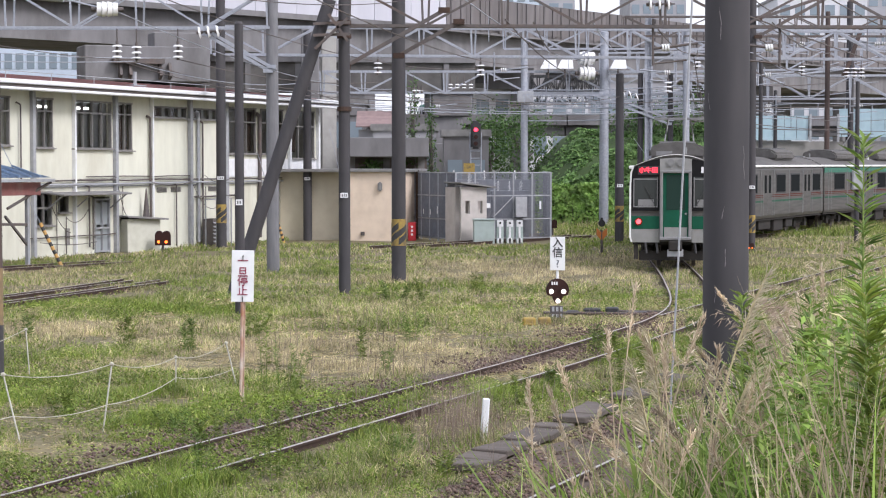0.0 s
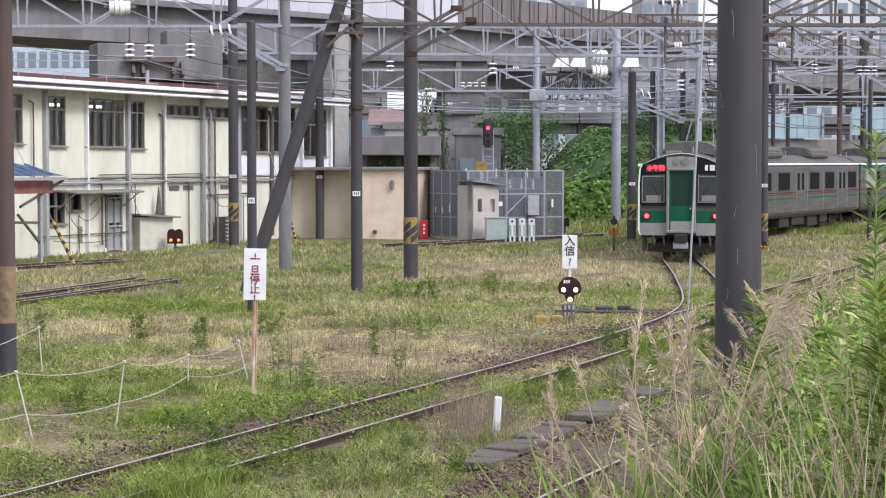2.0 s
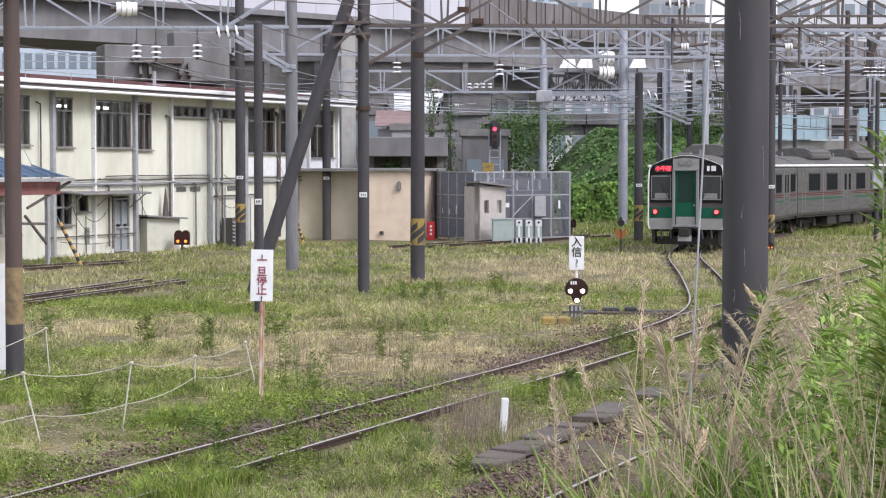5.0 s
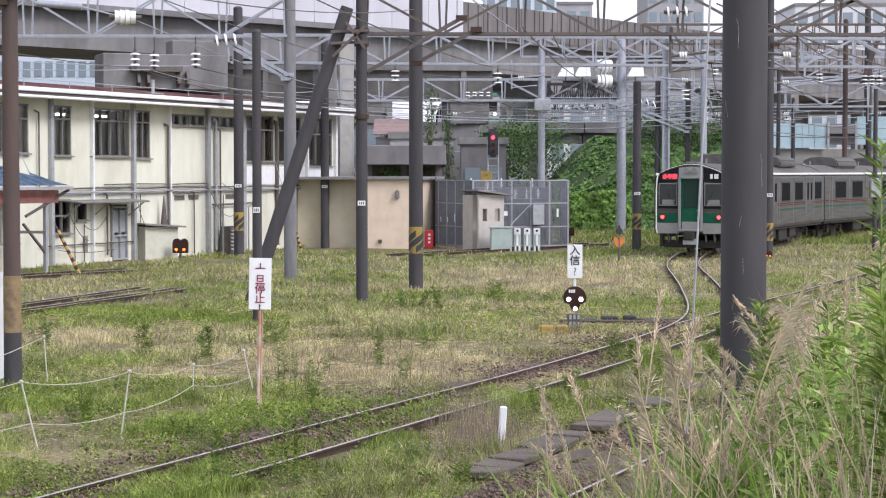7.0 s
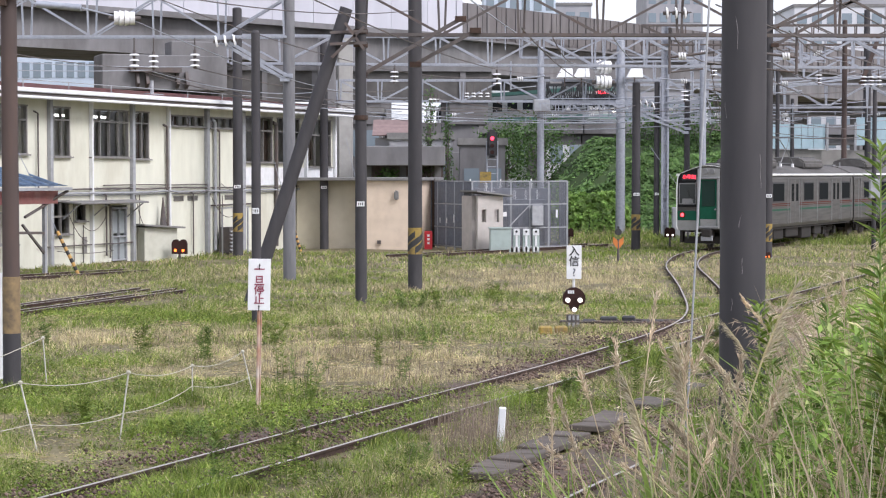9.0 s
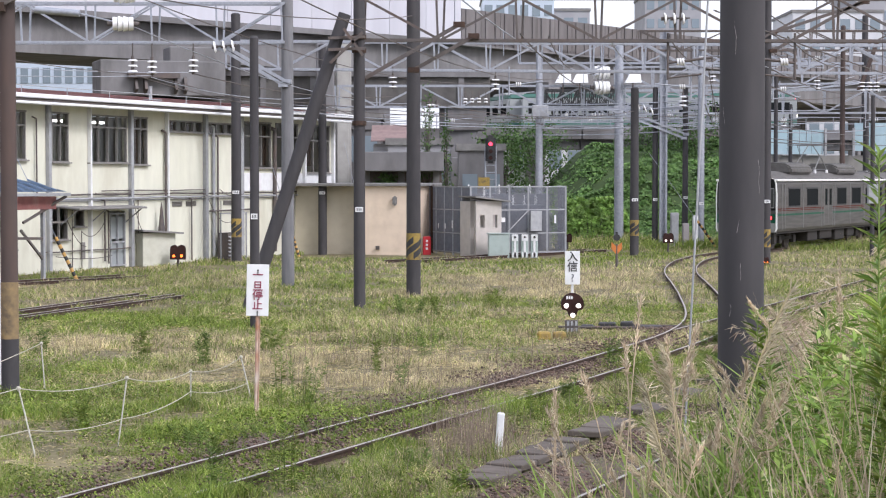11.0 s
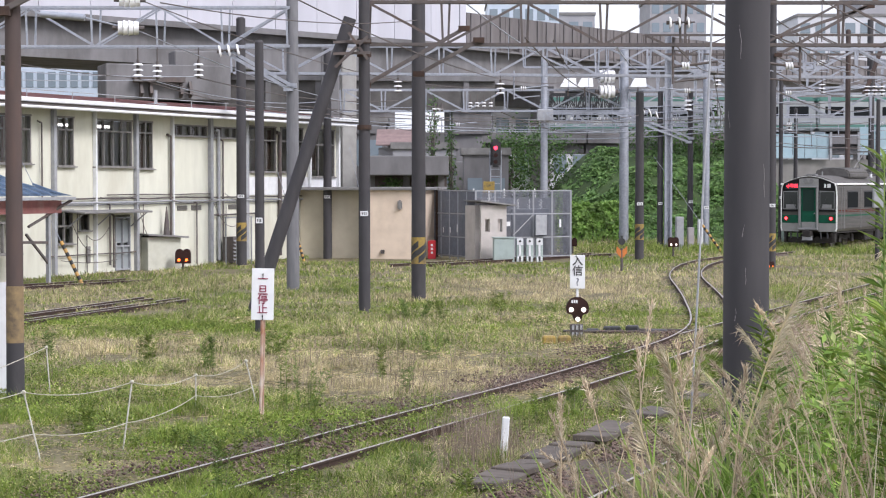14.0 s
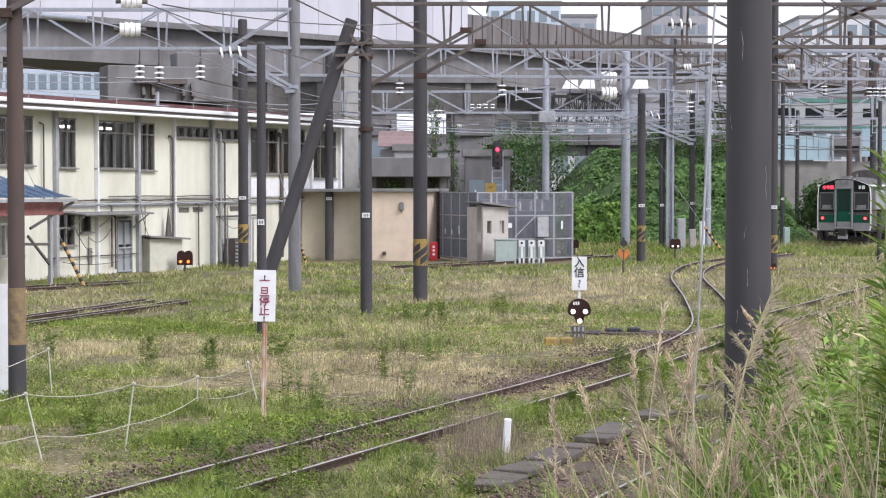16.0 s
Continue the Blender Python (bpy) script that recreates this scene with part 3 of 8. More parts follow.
def fence_panel(bm, p, q, z0, z1, step=0.14, r=0.012):
    """Upright bars between two posts."""
    p, q = Vector(p), Vector(q)
    n = max(2, int((q - p).length / step))
    for i in range(1, n):
        a = p + (q - p) * (i / n)
        beam(bm, (a.x, a.y, z0), (a.x, a.y, z1), r, r)


def make_cage():
    root = thing("substation_cage", (0, 0, -0.15), "grey steel mesh cage round railway substation equipment", "fence cage")
    A, B, C, E = (-0.75, 87.3), (1.52, 82.0), (5.86, 84.3), (5.9, 90.5)
    for p, q, n in ((A, B, 6), (B, C, 5), (C, E, 4)):
        p, q = Vector(p), Vector(q)
        for i in range(n):
            a, b = p + (q - p) * (i / n), p + (q - p) * ((i + 1) / n)
            bm = bmesh.new()
            box(bm, (a.x, a.y, 1.55), (0.075, 0.075, 3.1))
            part("post", bm, M_SILVER, root)
            for z in (0.15, 1.0, 2.05, 3.08):
                bm = bmesh.new()
                beam(bm, (a.x, a.y, z), (b.x, b.y, z), 0.05, 0.05)
                part("rail", bm, M_SILVER, root)
            bm = bmesh.new()
            fence_panel(bm, a, b, 0.1, 3.05, 0.06, 0.03)
            for k in range(24):
                z = 0.2 + k * 0.12
                beam(bm, (a.x, a.y, z), (b.x, b.y, z), 0.012, 0.012)
            part("mesh_panel", bm, M_MESHGREY, root)
    bm = bmesh.new()
    beam(bm, (3.2, 82.83, 1.1), (4.1, 83.3, 2.0), 0.04, 0.04)
    part("brace", bm, M_SILVER, root)
    bm = bmesh.new()
    box(bm, (-0.2, 85.95, 1.6), (0.14, 0.14, 3.2))
    part("post", bm, M_RUST, root, "rust brown corner post")
    for x, y, z, w, h, m in ((4.45, 83.42, 1.55, 0.58, 0.9, M_SILVER), (2.95, 82.6, 1.62, 0.24, 0.2, M_WHITE), (5.35, 83.9, 1.62, 0.1, 0.36, M_WHITE), (1.16, 82.65, 1.25, 0.22, 0.36, mat("orange_sign", (0.75, 0.28, 0.03), None, 5, 0.6)),
                             (0.72, 83.7, 1.4, 0.1, 0.36, M_WHITE), (0.4, 84.4, 1.3, 0.08, 0.24, M_WHITE), (0.1, 85.1, 1.3, 0.07, 0.24, M_WHITE)):
        bm = bmesh.new()
        box(bm, (x, y - 0.12, z), (w, 0.12 if w > 0.5 else 0.02, h), 28 if x > 1.6 else -66)
        bevel(bm, 0.008)
        part("control_box" if w > 0.5 else "notice_plate", bm, m, root)
    return root


make_cage()


def make_inner_equipment():
    for x, y, w, dp, h, m in ((1.6, 88.0, 2.2, 1.8, 2.6, M_PINKGREY), (4.2, 89.0, 1.8, 1.6, 2.2, M_MESHGREY), (3.1, 92.0, 5.0, 0.3, 2.7, M_MESHGREY)):
        root = thing("transformer", (x, y, -0.15), "grey boxed transformer inside the steel cage", "transformer", "substation transformers")
        bm = bmesh.new()
        box(bm, (0, 0, h / 2), (w, dp, h))
        bevel(bm, 0.03)
        part("tank", bm, m, root)
        for i in range(5):
            bm = bmesh.new()
            box(bm, (-w * 0.4 + i * w * 0.2, -dp / 2 - 0.08, h * 0.5), (0.05, 0.18, h * 0.7))
            part("cooling_fin", bm, m, root)
        for i in range(3):
            bm = bmesh.new()
            rod(bm, (-w * 0.3 + i * w * 0.3, 0, h), (-w * 0.3 + i * w * 0.3, 0, h + 0.45), 0.06, 0.03)
            for k in range(3):
                rod(bm, (-w * 0.3 + i * w * 0.3, 0, h + 0.08 + k * 0.12), (-w * 0.3 + i * w * 0.3, 0, h + 0.11 + k * 0.12), 0.1, n=10)
            part("bushing", bm, M_PORCELAIN, root)


make_inner_equipment()


def make_small_hut():
    root = thing("substation_hut", (2.05, 82.05, -0.15), "small white plastered hut with a dark overhanging roof", "hut", rz=25)
    bm = wall_with_holes(-0.62, 0.62, 0, 2.45, [(-0.42, -0.2, 1.3, 1.85), (0.2, 0.42, 1.3, 1.85)], 0.15)
    bmesh.ops.translate(bm, verts=bm.verts, vec=(0, -0.6, 0))
    box(bm, (0, 0.5, 1.22), (1.24, 1.0, 2.45))
    part("wall", bm, mat("off_white_plaster", (0.52, 0.48, 0.45), (0.45, 0.42, 0.39), 3, 0.9, stain=(0.4, 0.37, 0.33), stain_scale=1.2), root)
    bm = bmesh.new()
    box(bm, (0.1, 0, 2.55), (1.75, 1.7, 0.07), ry=7)
    part("roof", bm, M_GREYSLAB, root)


make_small_hut()


def make_cabinets():
    root = thing("switch_cabinet", (2.35, 80.6, -0.15), "pale green steel switchgear cabinet", "cabinet", rz=4)
    bm = bmesh.new()
    box(bm, (0.35, 0, 0.52), (0.9, 0.5, 1.04))
    bevel(bm, 0.02)
    mg = mat("pale_green_cabinet", (0.38, 0.45, 0.43), (0.34, 0.41, 0.39), 4, 0.5, stain=(0.28, 0.3, 0.28), stain_scale=2)
    part("body", bm, mg, root)
    bm = bmesh.new()
    box(bm, (0.35, 0, 1.07), (0.98, 0.58, 0.05))
    part("lid", bm, mg, root)
    for i in range(3):
        c = thing("cable_cabinet", (3.4 + i * 0.42, 80.55, -0.15), "slim white and green cable cabinet with a round gauge", "cabinet", "cable cabinets")
        bm = bmesh.new()
        box(bm, (0, 0, 0.5), (0.3, 0.3, 1.0))
        bevel(bm, 0.02)
        part("body", bm, mg, c)
        bm = bmesh.new()
        box(bm, (0, -0.17, 0.9), (0.26, 0.05, 0.28))
        box(bm, (0, -0.17, 0.4), (0.09, 0.05, 0.7))
        box(bm, (0, -0.17, 0.15), (0.22, 0.05, 0.22))
        part("front_plate", bm, M_WHITE, c)
        bm = bmesh.new()
        rod(bm, (0, -0.22, 0.92), (0, -0.19, 0.92), 0.05, n=12)
        part("gauge", bm, M_BLACK, c)


make_cabinets()


def make_extinguisher():
    root = thing("fire_box", (-0.42, 83.8, -0.15), "bright red fire extinguisher box on the ground", "extinguisher box")
    bm = bmesh.new()
    box(bm, (0, 0, 0.42), (0.36, 0.25, 0.84))
    bevel(bm, 0.03)
    part("case", bm, mat("red_enamel", (0.55, 0.02, 0.03), (0.48, 0.02, 0.03), 4, 0.4), root)
    for i in range(3):
        bm = bmesh.new()
        box(bm, (0, -0.13, 0.3 + i * 0.17), (0.1, 0.012, 0.1))
        part("marking", bm, M_WHITE, root)


make_extinguisher()


# ---- viaduct of the high railway ----
M_RIBBED = mat("brown_grey_ribbed_wall", (0.175, 0.162, 0.162), (0.13, 0.12, 0.12), 0.9, 0.9, stain=(0.12, 0.105, 0.1), stain_scale=0.35, stain_amount=0.7, stretch=(1, 1, 0.25), each=0.14)


def make_viaduct():
    pts = [Vector((-90, 52)), Vector((-23, 122.8)), Vector((2, 149)), Vector((42.6, 202)), Vector((120, 303))]
    root = thing("railway_viaduct", (0, 0, 0), "long concrete high speed railway viaduct with noise barriers", "viaduct", kind="structure")
    for p, q in zip(pts, pts[1:]):
        e = (q - p).normalized()
        nrm = Vector((-e.y, e.x))
        ang, L = math.degrees(math.atan2(e.y, e.x)), (q - p).length

        def slab(off, wid, z0, z1, material, name, trim=0.0):
            c = (p + q) / 2 + nrm * (off + wid / 2)
            bm = bmesh.new()
            box(bm, (c.x, c.y, (z0 + z1) / 2), (L - trim, wid, z1 - z0), ang)
            return part(name, bm, material, root)
        slab(0.0, 11.5, 13.9, 14.3, M_VIAD, "deck")
        slab(1.0, 9.5, 11.4, 13.9, M_VIAD, "girder")
        slab(11.2, 0.25, 14.3, 17.2, M_VIAD, "parapet")
        if q.x <= 2:
            n = int(L / 4)
            for i in range(n):
                c = p + e * ((i + 0.5) * L / n) + nrm * 0.1
                bm = bmesh.new()
                box(bm, (c.x, c.y, 16.8), (L / n - 0.04, 0.16, 5.0), ang)
                part("barrier_panel", bm, M_VIADWHITE, root)
        else:
            n = int(L / 2.6)
            if p.x > 30:
                n = int(L / 6)
            for i in range(n):
                c = p + e * ((i + 0.5) * L / n) + nrm * 0.1
                bm = bmesh.new()
                w = L / n
                box(bm, (c.x, c.y, 15.45), (w - 0.06, 0.2, 2.75), ang)
                for k in (-0.25, 0.25):
                    cc = c + e * (k * w) - nrm * 0.14
                    box(bm, (cc.x, cc.y, 15.45), (0.28, 0.16, 2.7), ang)
                part("wall_panel", bm, M_RIBBED, root)
        n = max(1, int(L / 18))
        for i in range(n):
            c = p + e * ((i + 0.6) * L / n)
            for off in (2.0, 9.0):
                cc = c + nrm * off
                bm = bmesh.new()
                box(bm, (cc.x, cc.y, 5.5), (1.3, 1.3, 11.4), ang)
                bevel(bm, 0.1)
                part("pier", bm, M_VIAD, root)
            cc = c + nrm * 5.5
            bm = bmesh.new()
            box(bm, (cc.x, cc.y, 10.6), (1.8, 11.0, 1.7), ang)
            part("pier_cap", bm, M_VIAD, root)
    return root


make_viaduct()


def make_pier_head():
    """Heavy pier head with stubs that stands behind the depot's roof."""
    root = thing("pier_head", (-18.0, 118.0, -0.2), "dark grey concrete pier with hammerhead below the viaduct", "pier", rz=20)
    bm = bmesh.new()
    box(bm, (0.5, 0, 9.75), (7.9, 3.0, 2.2))
    bevel(bm, 0.06)
    part("pier_cap", bm, M_VIAD, root)
    bm = bmesh.new()
    box(bm, (0.3, 0, 4.2), (4.0, 2.4, 8.5))
    bevel(bm, 0.06)
    part("pier_shaft", bm, M_VIAD, root)
    bm = bmesh.new()
    box(bm, (3.2, -0.4, 11.25), (4.6, 2.0, 1.0))
    bevel(bm, 0.06)
    part("bearing_block", bm, M_VIAD, root)
    bm = bmesh.new()
    box(bm, (-0.2, -1.8, 9.9), (3.2, 0.8, 0.35))
    for x in (-1.3, -0.7, 1.2, 1.8):
        box(bm, (x, -1.7, 9.3), (0.18, 0.6, 0.9), rx=-25)
    part("bracket", bm, M_DARKSTEEL, root)
    root2 = thing("pier_column", (-5.9, 118.6, -0.2), "pale round edged concrete pier column", "pier")
    bm = bmesh.new()
    box(bm, (0, 0, 6), (1.0, 1.0, 12))
    bevel(bm, 0.15, 2)
    part("shaft", bm, mat("pale_concrete", (0.42, 0.41, 0.39), (0.36, 0.35, 0.33), 2, 0.9, stain=(0.25, 0.24, 0.23)), root2)
    root3 = thing("pier_column", (-7.0, 118.3, -0.2), "dark concrete pier column under the viaduct", "pier")
    bm = bmesh.new()
    box(bm, (0, 0, 6), (1.15, 1.15, 12))
    bevel(bm, 0.08)
    part("shaft", bm, M_VIAD, root3)


make_pier_head()


# ---- lower railway embankment, bridge and abutment ----
def make_low_line():
    root = thing("low_bridge", (0, 0, 0), "steel plate railway bridge with pale blue screens over stone abutments", "bridge", kind="structure")
    # line on which the second train runs
    p, q = Vector((-14, 125)), Vector((70, 139))
    e = (q - p).normalized()
    nrm = Vector((-e.y, e.x))
    ang = math.degrees(math.atan2(e.y, e.x))
    for i in range(7):
        a = p + e * (i * 12.2)
        c = a + e * 6.1 + nrm * 2.5
        bm = bmesh.new()
        box(bm, (c.x, c.y, 6.35), (12.1, 5.2, 0.7), ang)
        box(bm, (c.x, c.y, 5.7), (12.1, 4.0, 0.8), ang)
        part("girder", bm, M_VIAD, root)
        bm = bmesh.new()
        for k in range(7):
            d0 = a + e * (k * 2.03)
            d1 = d0 + e * 2.03
            beam(bm, (d0.x, d0.y, 6.7), (d0.x, d0.y, 7.6), 0.06, 0.06)
            for z in (7.15, 7.6):
                beam(bm, (d0.x, d0.y, z), (d1.x, d1.y, z), 0.05, 0.05)
        part("handrail", bm, M_STEEL, root)
        if i != 3:
            bm = bmesh.new()
            box(bm, (c.x, c.y, 2.7), (1.6, 3.8, 5.6), ang)
            part("pier", bm, M_VIAD, root)
    mb = mat("pale_blue_screen", (0.42, 0.56, 0.62), (0.36, 0.50, 0.57), 1.5, 0.35, stain=(0.26, 0.34, 0.38), stain_scale=0.8, each=0.12)
    for i in range(5):
        bm = bmesh.new()
        box(bm, (22.6 + i * 0.82, 126.5, 5.75), (0.78, 0.08, 1.65))
        part("screen", bm, mb, root)
    for x in (22.2, 26.4, 28.3):
        bm = bmesh.new()
        box(bm, (x, 126.4, 5.75), (0.14, 0.2, 1.9))
        part("screen_post", bm, M_SILVER, root)
    for i in range(6):
        bm = bmesh.new()
        box(bm, (28.9 + i * 1.1, 126.5, 6.1), (1.05, 0.08, 1.9))
        part("screen", bm, mb, root)
    bm = bmesh.new()
    box(bm, (27.0, 128.0, 2.35), (12.0, 2.4, 5.0))
    part("abutment", bm, mat("stone_abutment", (0.30, 0.29, 0.27), (0.23, 0.22, 0.21), 1.2, 0.95, bump=0.03, stain=(0.16, 0.15, 0.14), stain_scale=0.5), root)


make_low_line()


def make_low_deck():
    """Concrete deck of the low line before it comes out from the piers."""
    root = thing("low_deck", (-7.0, 121.0, -0.2), "heavy grey concrete deck of the lower railway line", "viaduct", kind="structure", rz=6)
    bm = bmesh.new()
    box(bm, (-1.7, 0, 9.2), (24.4, 1.2, 2.2))
    # the parapet stands in shadow: that shade is put into its darker concrete colour
    md = mat("shaded_concrete", (0.11, 0.105, 0.10), (0.08, 0.076, 0.073), 1.5, 0.95, stain=(0.17, 0.16, 0.15), stain_scale=0.4, stain_amount=0.6)
    part("parapet", bm, md, root)
    for i in range(2, 9):
        bm = bmesh.new()
        box(bm, (-17 + i * 3.2, -0.68, 9.2), (0.35, 0.2, 2.1))
        part("rib", bm, M_VIAD, root)
    bm = bmesh.new()
    box(bm, (-1.7, -0.75, 10.2), (24.4, 0.25, 0.3))
    part("coping", bm, M_VIAD, root)
    for x in (-12, -6, 2, 9.0):
        bm = bmesh.new()
        box(bm, (x, 0.6, 7.4), (2.6, 2.0, 1.6))
        box(bm, (x, 0.8, 3.5), (1.3, 1.3, 7.0))
        bevel(bm, 0.06)
        part("pier", bm, M_VIAD, root)


make_low_deck()

FARLINE = spline([(0.8, 230), (1.1, 185), (1.5, 160), (2.7, 146), (6.2, 136.2), (12, 132.4), (20, 133.2), (40, 136.5), (70, 141.5), (110, 148)])


def make_approach():
    root = thing("approach_viaduct", (0, 0, 0), "plain concrete approach of the lower railway line", "viaduct", kind="structure")
    for i in range(8):
        a, b = along(FARLINE, i * 11.5), along(FARLINE, i * 11.5 + 11.5)
        c, e = (a + b) / 2, b - a
        ang = math.degrees(math.atan2(e.y, e.x))
        bm = bmesh.new()
        box(bm, (c.x, c.y, 6.1), (e.length + 0.3, 3.6, 1.1), ang)
        part("deck", bm, M_VIAD, root)
        bm = bmesh.new()
        box(bm, (a.x, a.y, 2.6), (1.2, 2.4, 5.9), ang)
        part("pier", bm, M_VIAD, root)
    r2 = thing("pier_column", (1.45, 122.6, -0.2), "broad dark concrete pier beside the low line", "pier")
    bm = bmesh.new()
    box(bm, (0, 0, 4.5), (2.5, 1.6, 9.0))
    bevel(bm, 0.08)
    part("shaft", bm, M_VIAD, r2)
    bm = bmesh.new()
    box(bm, (-0.6, -1.2, 3.9), (4.2, 1.2, 1.9))
    bevel(bm, 0.05)
    part("corbel", bm, M_VIAD, r2)


make_approach()


def far_building(x, y, w, dp, h, material, label, floors, bays, rz=0.0, z0=-0.3):
    root = thing("distant_building", (x, y, z0), label, "building", "distant city buildings", rz=rz)
    bm = bmesh.new()
    box(bm, (0, dp / 2, h / 2), (w, dp, h))
    part("wall", bm, material, root)
    bm = bmesh.new()
    box(bm, (0, dp / 2, h + 0.2), (w + 0.3, dp + 0.3, 0.4))
    part("roof", bm, M_GREYSLAB, root)
    pw, ph = w / bays, (h - 0.6) / floors
    data = None
    for i in range(bays):
        for k in range(floors):
            c = (-w / 2 + (i + 0.5) * pw, -0.03, 0.4 + (k + 0.5) * ph)
            if data is None:
                bm = bmesh.new()
                box(bm, (0, 0, 0), (pw * 0.66, 0.08, ph * 0.5))
                data = mesh_of("window", bm, M_FARGLASS)
            o = new("window", data)
            o.parent = root
            o.location = c


M_FARGLASS = glass("far_window_glass", (0.22, 0.27, 0.31), 0.25)
M_FARWHITE = mat("far_white_wall", (0.62, 0.63, 0.66), (0.57, 0.58, 0.61), 0.5, 0.8, stain=(0.45, 0.45, 0.47), stain_scale=0.1)
M_FARBLUE = mat("far_blue_grey_wall", (0.54, 0.61, 0.70), (0.48, 0.56, 0.65), 0.5, 0.5)
M_FARGREY = mat("far_grey_wall", (0.36, 0.36, 0.38), (0.31, 0.31, 0.33), 0.5, 0.85)
far_building(-35.5, 168, 12, 12, 14.4, M_FARBLUE, "blue and white striped office block behind the depot", 5, 12)
far_building(-27.0, 172, 4, 10, 14.6, M_FARWHITE, "white office block beside the viaduct", 5, 3)
far_building(11.5, 262, 10, 14, 28.8, M_FARBLUE, "tall glass fronted office tower beyond the viaduct", 9, 6)
far_building(19, 268, 6, 14, 27.5, M_FARGREY, "tall grey office tower beyond the viaduct", 9, 3)
far_building(38, 300, 9, 16, 33, M_FARGREY, "pale grey apartment tower beyond the viaduct", 11, 5)
far_building(58, 270, 13, 16, 27.5, M_FARWHITE, "white apartment block beyond the railway", 9, 6)
far_building(68, 285, 8, 16, 33, M_FARGREY, "grey apartment tower beyond the railway", 11, 4)
far_building(-4.9, 121, 2.6, 6, 7.4, M_VIAD, "low grey house behind the yard", 2, 2)
far_building(-1.0, 112, 3.8, 7, 5.6, M_FARGREY, "low grey house behind the yard", 2, 2)
far_building(2.6, 108, 2.6, 5, 5.2, M_VIAD, "grey concrete block building behind the cage", 1, 2)
far_building(9.5, 162, 10, 8, 10.2, M_FARWHITE, "white low building under the viaduct", 3, 6)
far_building(19.0, 168, 8, 8, 11.0, M_FARGREY, "grey low building under the viaduct", 3, 5)


def make_red_roof():
    root = thing("tiled_roof_house", (-2.6, 113, -0.2), "house with a faded red tiled roof", "house")
    bm = bmesh.new()
    box(bm, (0, 2, 2.8), (2.4, 4, 5.6))
    part("wall", bm, M_FARGREY, root)
    mt = mat("faded_red_tiles", (0.24, 0.17, 0.16), (0.20, 0.14, 0.135), 3, 0.85, each=0.1)
    for i in range(9):
        bm = bmesh.new()
        box(bm, (0, -0.4 + i * 0.27, 5.8 + i * 0.11), (2.7, 0.3, 0.06), rx=22)
        part("roof_tile", bm, mt, root)


make_red_roof()


def make_canopy():
    root = thing("concrete_canopy", (-1.9, 100.0, -0.2), "flat grey concrete canopy on square columns behind the shed", "canopy")
    bm = bmesh.new()
    box(bm, (0, 1.5, 4.4), (4.6, 3.4, 1.05))
    bevel(bm, 0.04)
    part("slab", bm, M_VIAD, root)
    for x in (-1.9, 0.0, 1.9):
        bm = bmesh.new()
        box(bm, (x, 1.6, 1.95), (0.35, 0.35, 3.9))
        part("column", bm, M_VIAD, root)
    bm = bmesh.new()
    box(bm, (0, 3.0, 1.95), (4.4, 0.2, 3.9))
    part("back_wall", bm, M_DARKSTEEL, root)


make_canopy()


# ---- poles of the overhead line ----
DARK = "tall dark grey cylindrical catenary pole standing in weeds"
GREY = "tall light grey catenary pole"


def text_mesh(name, body, size, material, depth=0.004):
    cu = bpy.data.curves.new(name, "FONT")
    cu.body, cu.size, cu.extrude, cu.offset = body, size, depth, size * 0.012
    cu.align_x, cu.align_y = "CENTER", "CENTER"
    cu.resolution_u = 3
    tmp = bpy.data.objects.new(name, cu)
    scene.collection.objects.link(tmp)
    me = bpy.data.meshes.new_from_object(tmp.evaluated_get(bpy.context.evaluated_depsgraph_get()))
    bpy.data.objects.remove(tmp)
    me.materials.clear()
    me.materials.append(material)
    return me


def lettering(name, body, size, material, parent, at, label=""):
    ob = new(name, text_mesh(name, body, size, material))
    ob.parent = parent
    ob.matrix_basis = pose(*at, 90, 0, 0)
    return tagged(ob, label) if label else ob


